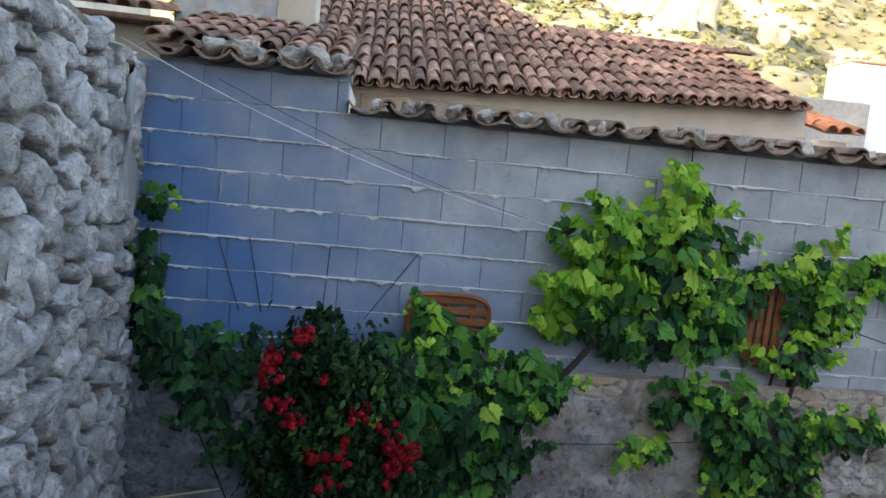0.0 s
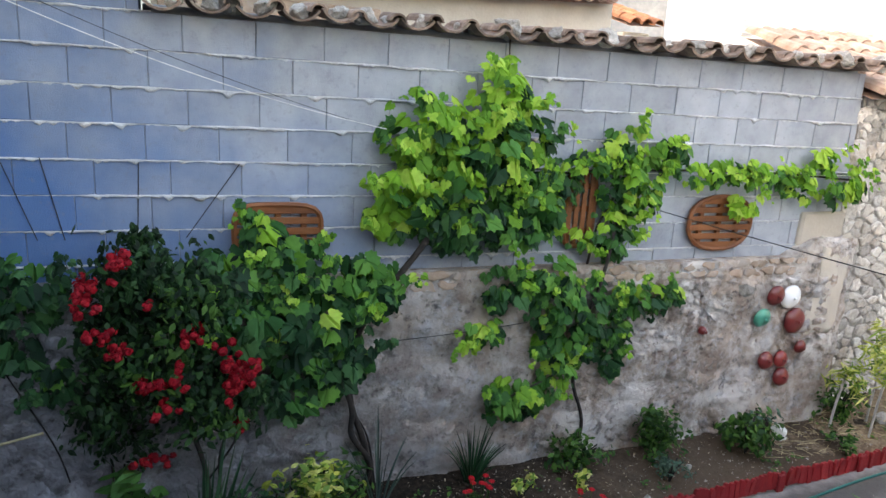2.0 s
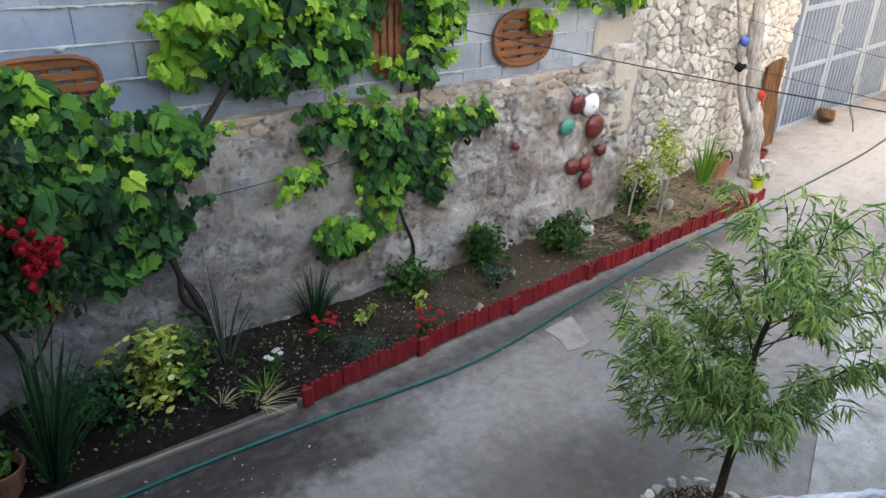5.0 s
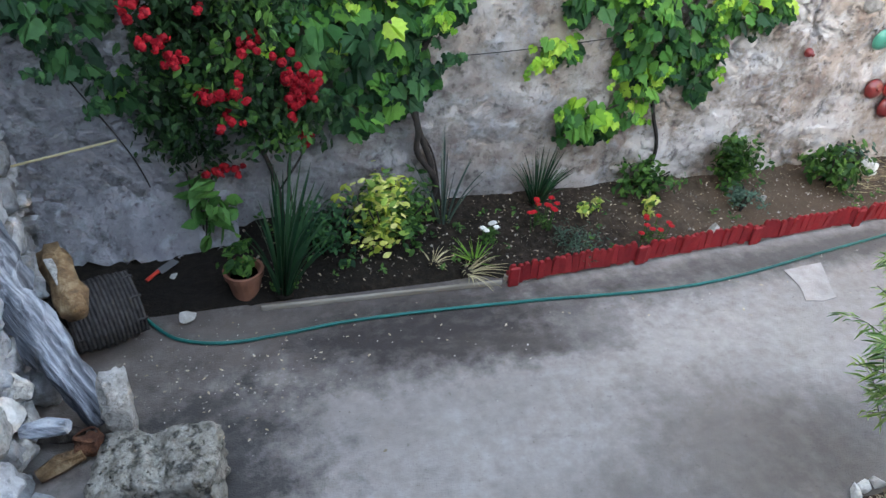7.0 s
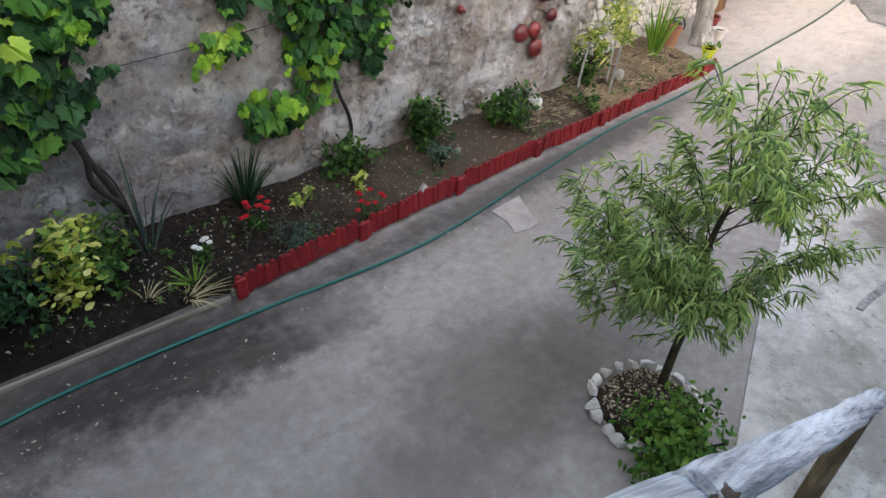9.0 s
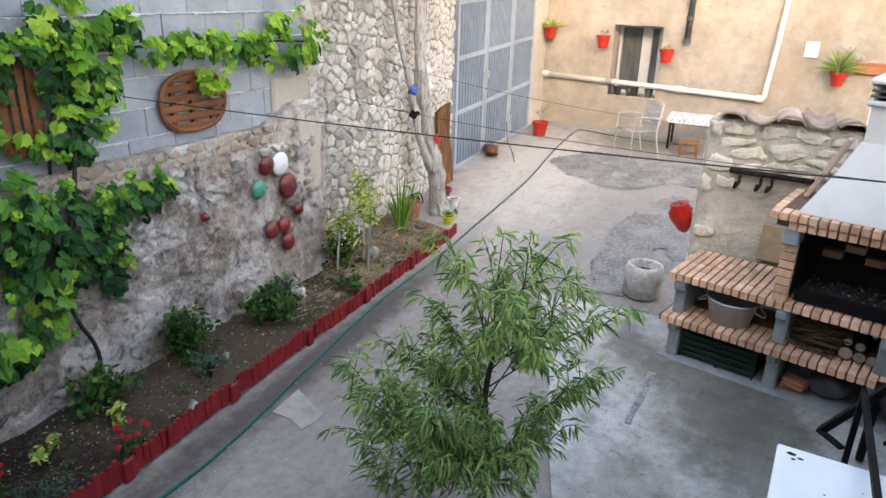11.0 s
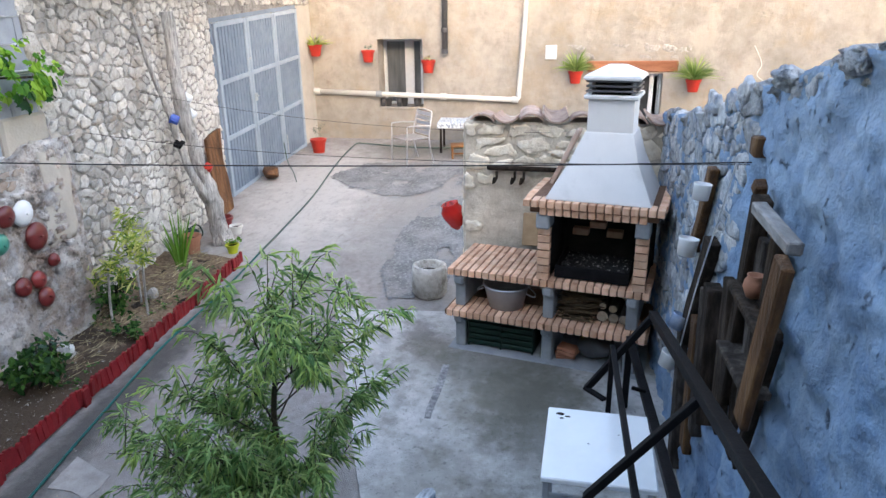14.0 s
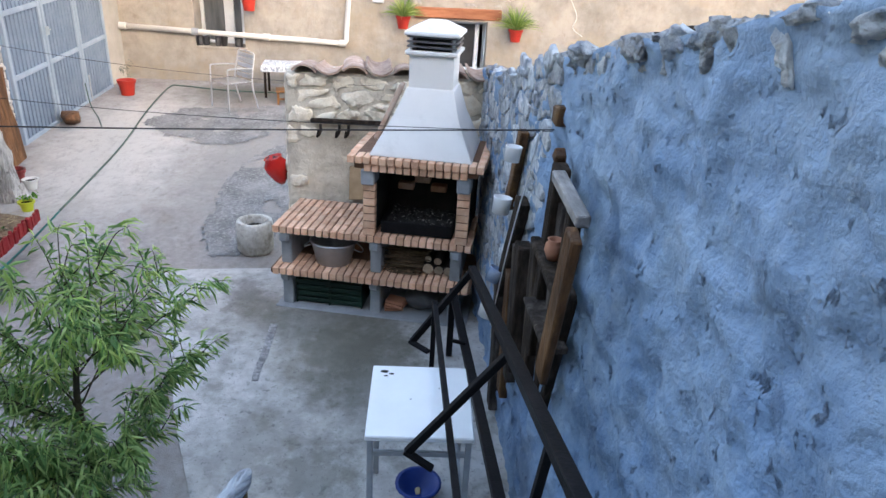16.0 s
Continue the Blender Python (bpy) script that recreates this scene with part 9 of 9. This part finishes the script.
part("case", bm_box((FX - 0.05, 0.29, 1.87), (FX + 0.02, 0.5, 2.12), 0.008), M_SHUTTER, mb)
part("cover", bm_box((FX - 0.058, 0.315, 1.9), (FX - 0.05, 0.475, 2.09), 0.003), M_WHITE, mb)
for y, l in ((3.62, "small dark jar on the window sill"), (3.3, "small dark glass on the window sill"), (2.95, "small dark jar on the window sill")):
    s = solid("sill_jar", bm_lathe([(0.045, 0), (0.055, 0.16), (0.045, 0.16), (0.04, 0.02)], 10), M_DARKPIPE, l, "jar", "jars on the sill", smooth=True)
    s.location = (FX + 0.06, y, 0.977)
solid("loose_cable", bm_tube(smooth_line([(FX - 0.02, -3.1, 2.1), (FX - 0.02, -3.25, 1.8), (FX - 0.02, -3.2, 1.6), (FX - 0.02, -3.4, 1.45)], 6), 0.008, 5), M_PIPE, "loose pale cable on the house front", "cable")

# ---- chair, small table and stool by the house ----
ch = thing("metal_chair", "aluminium garden chair with a slatted back", "chair")
for s in (-0.27, 0.27):
    part("leg", bm_tube([(-0.24, s, 0), (-0.22, s, 0.62)], 0.013, 7), M_ALU, ch)
    part("leg", bm_tube(smooth_line([(0.28, s, 0), (0.2, s, 0.42), (0.28, s * 0.9, 0.85)], 5), 0.013, 7), M_ALU, ch)
    part("armrest", bm_tube(smooth_line([(-0.22, s, 0.62), (-0.2, s, 0.66), (0.0, s, 0.66), (0.22, s * 0.97, 0.64)], 4), 0.012, 7), M_ALU, ch)
for k in range(6):
    part("seat_slat", bm_box((-0.24 + k * 0.078, -0.25, 0.43), (-0.18 + k * 0.078, 0.25, 0.445), 0.004), M_ALU, ch)
for k in range(5):
    part("back_slat", moved(bm_box((-0.006, -0.235, 0.0), (0.006, 0.235, 0.062), 0.003), pose(0.22 + k * 0.0135, 0, 0.47 + k * 0.078, 0, 10, 0)), M_ALU, ch)
part("back_rail", bm_tube(smooth_line([(0.28, -0.243, 0.84), (0.285, -0.2, 0.87), (0.29, 0, 0.88), (0.285, 0.2, 0.87), (0.28, 0.243, 0.84)], 4), 0.011, 7), M_ALU, ch)
settle(ch, pose(10.5, 2.66, ground_z(10.5, 2.6), 0, 0, -48))
gt = thing("garden_table", "small dark table with a pale patterned oilcloth by the house", "table")
part("tabletop", bm_box((-0.32, -0.4, 0.5), (0.32, 0.4, 0.53), 0.006), M_WOODDARK, gt)
part("tablecloth", bm_box((-0.34, -0.42, 0.53), (0.34, 0.42, 0.537), 0.003), M_CLOTH, gt, "grey and white patterned oilcloth")
part("cloth_fall", bm_box((-0.345, -0.42, 0.45), (-0.34, 0.42, 0.535)), M_CLOTH, gt)
for x in (-0.28, 0.28):
    for y in (-0.36, 0.36):
        part("leg", bm_box((x - 0.02, y - 0.02, 0), (x + 0.02, y + 0.02, 0.5), 0.004), M_WOODDARK, gt)
settle(gt, pose(11.45, 1.92, ground_z(11.45, 2), 0, 0, 4))
sl = thing("wooden_stool", "low brown wooden stool beside the small table", "stool")
part("seat", bm_box((-0.16, -0.16, 0.2), (0.16, 0.16, 0.23), 0.006), M_BOARD, sl)
for x in (-0.13, 0.13):
    for y in (-0.13, 0.13):
        part("leg", bm_box((x - 0.018, y - 0.018, 0), (x + 0.018, y + 0.018, 0.2), 0.004), M_BOARD, sl)
part("stretcher", bm_box((-0.14, -0.13, 0.08), (-0.125, 0.13, 0.105), 0.003), M_BOARD, sl)
settle(sl, pose(10.9, 1.88, ground_z(10.9, 2), 0, 0, 10))

# ---- the shaded corner: beam, basket, logs, rocks ----
beam = solid("old_beam", bm_tube(smooth_line([(-2.54, 3.5, 0.8), (-2.39, 3.26, 0.6), (-2.16, 2.97, 0.36), (-1.93, 2.69, 0.1)], 7), [0.15 - 0.004 * k for k in range(22)], 16, 0.6, 0.75), M_BEAM, "cracked silver-grey old timber leaning on the wall", "timber", smooth=True)
bk = thing("wicker_basket", "dark brown wicker basket lying on its side", "basket")
for k in range(17):
    z = 0.012 + k * 0.02
    r = 0.155 + 0.02 * math.sin(k / 16 * 3.1)
    part("weave", bm_tube([(r * (1 + 0.03 * (-1) ** (j + k)) * math.cos(j * 0.3927), r * (1 + 0.03 * (-1) ** (j + k)) * math.sin(j * 0.3927), z) for j in range(17)], 0.011, 5), M_WICKER, bk)
for j in range(8):
    a = j * 0.785
    part("stake", bm_tube([(0.158 * math.cos(a), 0.158 * math.sin(a), 0), (0.165 * math.cos(a), 0.165 * math.sin(a), 0.35)], 0.008, 5), M_WICKER, bk)
part("base", bm_lathe([(0.15, 0), (0.15, 0.012), (0.001, 0.014)], 16), M_WICKER, bk)
settle(bk, pose(-2.19, 3.34, 0.18, 0, 90, 22) @ Matrix.Scale(1.06, 4))
lg = thing("cut_log", "short orange-brown barked log resting against the basket", "log")
part("bark", bm_tube([(0, 0, 0), (0.1, 0.006, 0.012), (0.2, -0.004, 0.016), (0.32, 0.004, 0.006), (0.44, 0, 0)], [0.068, 0.074, 0.07, 0.077, 0.064], 14, 0.55), M_LOGBARK, lg, smooth=True)
part("cut_end", bm_tube([(-0.004, 0, 0), (0.001, 0, 0)], 0.062, 14), M_WOODPALE, lg, "pale sawn end")
part("split_strip", moved(bm_box((-0.09, -0.02, 0), (0.1, 0.022, 0.012), 0.005, None, 0.006), pose(0.2, -0.02, 0.075, -14, 3, 4)), M_WOODPALE, lg, "pale torn strip where the bark is off")
settle(lg, pose(-2.215, 3.53, 0.52, 0, 13, -68))


def pitted_block(w, d, h):
    """A squarish rock with a notch in its upper edge and deep pits."""
    bm = bmesh.new()
    bmesh.ops.create_cube(bm, size=1)
    bmesh.ops.subdivide_edges(bm, edges=bm.edges, cuts=15, use_grid_fill=True)
    for v in bm.verts:
        q = v.co * 2
        r = (abs(q.x) ** 6 + abs(q.y) ** 6 + abs(q.z) ** 6) ** (1 / 6)
        q = q / r
        n = 0.1 * noise.noise(q * 1.4) + 0.09 * noise.noise(q * 3.1 + Vector((3, 1, 4))) + 0.07 * noise.noise(q * 8) + 0.04 * noise.noise(q * 17)
        q *= 1 + n
        if q.z > 0.5:
            q.z -= 0.6 * max(0, 1 - abs(q.x - 0.02 + 0.1 * q.y) / 0.2) * (q.z - 0.5) / 0.5 * (0.4 + 0.6 * max(0, q.y))
        if q.x < -0.2:
            q.z *= 0.94
        v.co = Vector((q.x * w / 2, q.y * d / 2, q.z * h / 2))
    for f in bm.faces:
        f.smooth = True
    return bm


up = solid("standing_stone", rock((0.14, 0.19, 0.47), 71, 3, 0.6), M_ROCK, "upright whitish stone at the foot of the beam", "stone")
up.matrix_basis = pose(-1.86, 2.69, 0.2, 4, 4, 4)
trough = solid("rock_trough", pitted_block(0.52, 0.33, 0.37), M_GREYROCK, "large pitted grey rock with a lichen-stained top", "rock")
trough.matrix_basis = pose(-1.63, 2.25, 0.175, 0, 0, -3)
for k, (x, y, z, s) in enumerate(((-2.28, 2.95, 0.12, 0.26), (-2.34, 2.7, 0.13, 0.28), (-2.3, 2.3, 0.14, 0.3), (-2.32, 2.5, 0.38, 0.27), (-2.2, 2.02, 0.12, 0.27), (-2.3, 2.76, 0.36, 0.22), (-2.24, 2.14, 0.36, 0.27), (-2.36, 3.02, 0.32, 0.2), (-2.12, 2.22, 0.1, 0.19), (-2.26, 2.36, 0.5, 0.26), (-2.29, 2.6, 0.56, 0.2), (-2.2, 2.02, 0.55, 0.22), (-2.02, 2.07, 0.07, 0.15), (-2.27, 2.5, 0.16, 0.2))):
    st = solid("loose_stone", rock((s, s * 0.85, s * 0.8), 90 + k, 3, 0.5), (M_LEFTSTONE, M_ROCK, M_LEFTSTONE, M_RINGSTONE)[k % 4], "loose pale building stone piled by the wall", "stone", "stones piled by the wall")
    st.matrix_basis = pose(x, y, z, R.uniform(-20, 20), R.uniform(-20, 20), R.uniform(0, 180))
for k, (x, y, z, w) in enumerate(((-2.24, 2.58, 0.23, -6), (-2.2, 2.46, 0.05, 25), (-2.24, 2.7, 0.05, -14))):
    solid("split_wood", moved(bm_tube([(0, 0, 0), (0.1, 0.012, 0.004), (0.2, 0, 0.008)], [0.036, 0.046, 0.036], 7, 0.4), pose(x, y, z, 0, -4, w)), (M_WOODGREY, M_LOGBARK, M_WOODOLD)[k], "piece of split firewood lying among the stones", "firewood", "firewood by the wall")
tin = thing("rusty_tin", "crushed rust-brown tin lying among the stones", "tin")
part("can", moved(lump((0.13, 0.1, 0.15), 15, 3, 0.45), Matrix.Translation((0, 0, 0.07))), M_RUSTTIN, tin)
part("rim", bm_tube([(0.055 * math.cos(0.4 * k), 0.042 * math.sin(0.4 * k), 0.135 + 0.012 * math.sin(0.8 * k)) for k in range(17)], 0.006, 5), M_RUSTTIN, tin)
settle(tin, pose(-2.03, 2.58, 0.0, 0, 14, 20))
bu = thing("grey_bucket", "grey-blue plastic bucket behind the rock", "bucket")
part("body", bm_lathe([(0.1, 0), (0.14, 0.26), (0.15, 0.27), (0.135, 0.27), (0.095, 0.012)], 18), M_BUCKET, bu, smooth=True)
part("water", bm_lathe([(0.001, 0.22), (0.128, 0.22)], 14), M_GLASSBLUE, bu)
settle(bu, pose(-1.62, 1.86, 0.0))
tr = thing("hand_trowel", "small trowel with a red handle lying on the soil", "trowel")
part("handle", bm_tube([(0, 0, 0), (0.1, 0, 0.01)], 0.013, 7), M_REDPOT, tr)
part("blade", bm_box((0.1, -0.03, -0.004), (0.24, 0.03, 0.004), 0.002), M_DARKPIPE, tr)
settle(tr, pose(-1.86, 3.8, 0.05, 0, 0, 48))
solid("garden_stake", bm_tube([(-1.4, 2.06, 0.0), (-1.41, 2.04, 0.24)], 0.016, 8), M_REDPOT, "red-painted stake standing beside the rock", "stake")
for k, (x, y, s) in enumerate(((-1.61, 3.44, 0.09), (-1.95, 4.1, 0.14), (-1.7, 3.84, 0.05))):
    st = solid("garden_stone", rock((s * 1.3, s, s * 0.5), 140 + k, 2, 0.3), M_ROCK, "flat pale stone lying on the floor", "stone")
    st.matrix_basis = pose(x, y, 0.03 + 0.1 * s, 0, 0, 40 * k)
solid("wall_foot_rubble", moved(rough_sheet(30, 10, lambda a, b, d: (-2.5 + a * 1.2, 4.1 + b * 0.25 - 0.1 * math.sin(a * 3), 0.02 + b * 0.4 + d), 0.1, 8, 2)[0], Matrix.Identity(4)), M_RUBBLE, "bluish rubble heaped at the foot of the wall", "rubble", kind="stuff", smooth=True)

# crumbs of mortar, chips and dry scraps strewn over the floor by the hose
crumbs = bmesh.new()
scraps = bmesh.new()
rng = random.Random(404)
for k in range(620):
    if k < 380:
        x, y = rng.gauss(-1.45, 0.42), rng.gauss(2.95, 0.28)
    else:
        x, y = rng.uniform(-1.3, 5.6), rng.uniform(2.6, 3.25)
        y += 0.03 * x if x > 0.3 else 0.0
    if x < -2.0 or y > 3.44 or (y < 2.45 and x < -1.3):
        continue
    r = 0.0035 + 0.006 * rng.random() ** 3
    if k % 4:
        c = [crumbs.verts.new((x + r * rng.uniform(0.6, 1.4) * math.cos(a), y + r * rng.uniform(0.6, 1.2) * math.sin(a), 0.001)) for a in (0.2, 1.7, 3.3, 4.8)]
        t = crumbs.verts.new((x + r * rng.uniform(-0.4, 0.4), y + r * rng.uniform(-0.4, 0.4), 0.001 + r * rng.uniform(0.6, 1.1)))
        for i in range(4):
            crumbs.faces.new((c[i], c[(i + 1) % 4], t))
    else:
        add_leaf(scraps, (x, y, 0.005), (rng.uniform(-0.3, 0.3), rng.uniform(-0.3, 0.3), 1), (rng.uniform(-1, 1), rng.uniform(-1, 1), 0), rng.uniform(0.01, 0.026), OVAL_SHAPE, 0.15)
solid("floor_crumbs", crumbs, M_CRUMB, "pale crumbs of mortar and stone strewn over the concrete", "crumbs", kind="stuff")
solid("floor_leaf_litter", scraps, M_LITTER, "dry leaf scraps scattered over the concrete", "leaf litter", kind="stuff")

# ---- weathered log rail by the camera ----
M_POSTBROWN = surface("barked_post", [(0.03, 0.021, 0.013), (0.09, 0.066, 0.038), (0.18, 0.14, 0.088)], 16, 0.85, 0.8, 50, stretch=(1, 1, 0.3), relief=0.6)
rl = thing("log_rail", "silver-grey weathered pole handrail of the stair", "handrail")
near_line = smooth_line([(-1.085, 0.546, 2.348), (-0.9, 0.535, 2.252), (-0.55, 0.518, 2.088), (-0.185, 0.5, 1.915)], 8)
part("pole", bm_tube(near_line, [0.041 + 0.0002 * k + 0.0014 * math.sin(k * 0.9) for k in range(25)], 18, 0.2), M_RAILWOOD, rl, "thick silver-grey pole", True)
far_line = smooth_line([(-0.19, 0.492, 1.94), (0.2, 0.478, 1.735), (0.6, 0.466, 1.53), (0.92, 0.464, 1.37), (1.085, 0.466, 1.285)], 8)
part("pole", bm_tube(far_line, [0.042 - 0.0005 * k + 0.0014 * math.sin(k * 1.1) - 0.0034 * max(0, k - 27) for k in range(33)], 18, 0.22), M_POLEWOOD, rl, "tapering cracked pole", True)
part("knot", moved(lump((0.05, 0.03, 0.045), 8, 3, 0.5), Matrix.Translation((-0.17, 0.46, 1.95))), M_WOODOLD, rl, "dark knot hole")
part("post", bm_tube([(0.93, 0.47, 0.0), (0.93, 0.47, 0.6), (0.94, 0.468, 1.345)], [0.036, 0.034, 0.028], 10, 0.3), M_POSTBROWN, rl, "barked brown post", True)
part("post", bm_tube([(-0.98, 0.54, 0.0), (-0.98, 0.54, 2.27)], 0.03, 10, 0.15), M_POSTBROWN, rl, smooth=True)
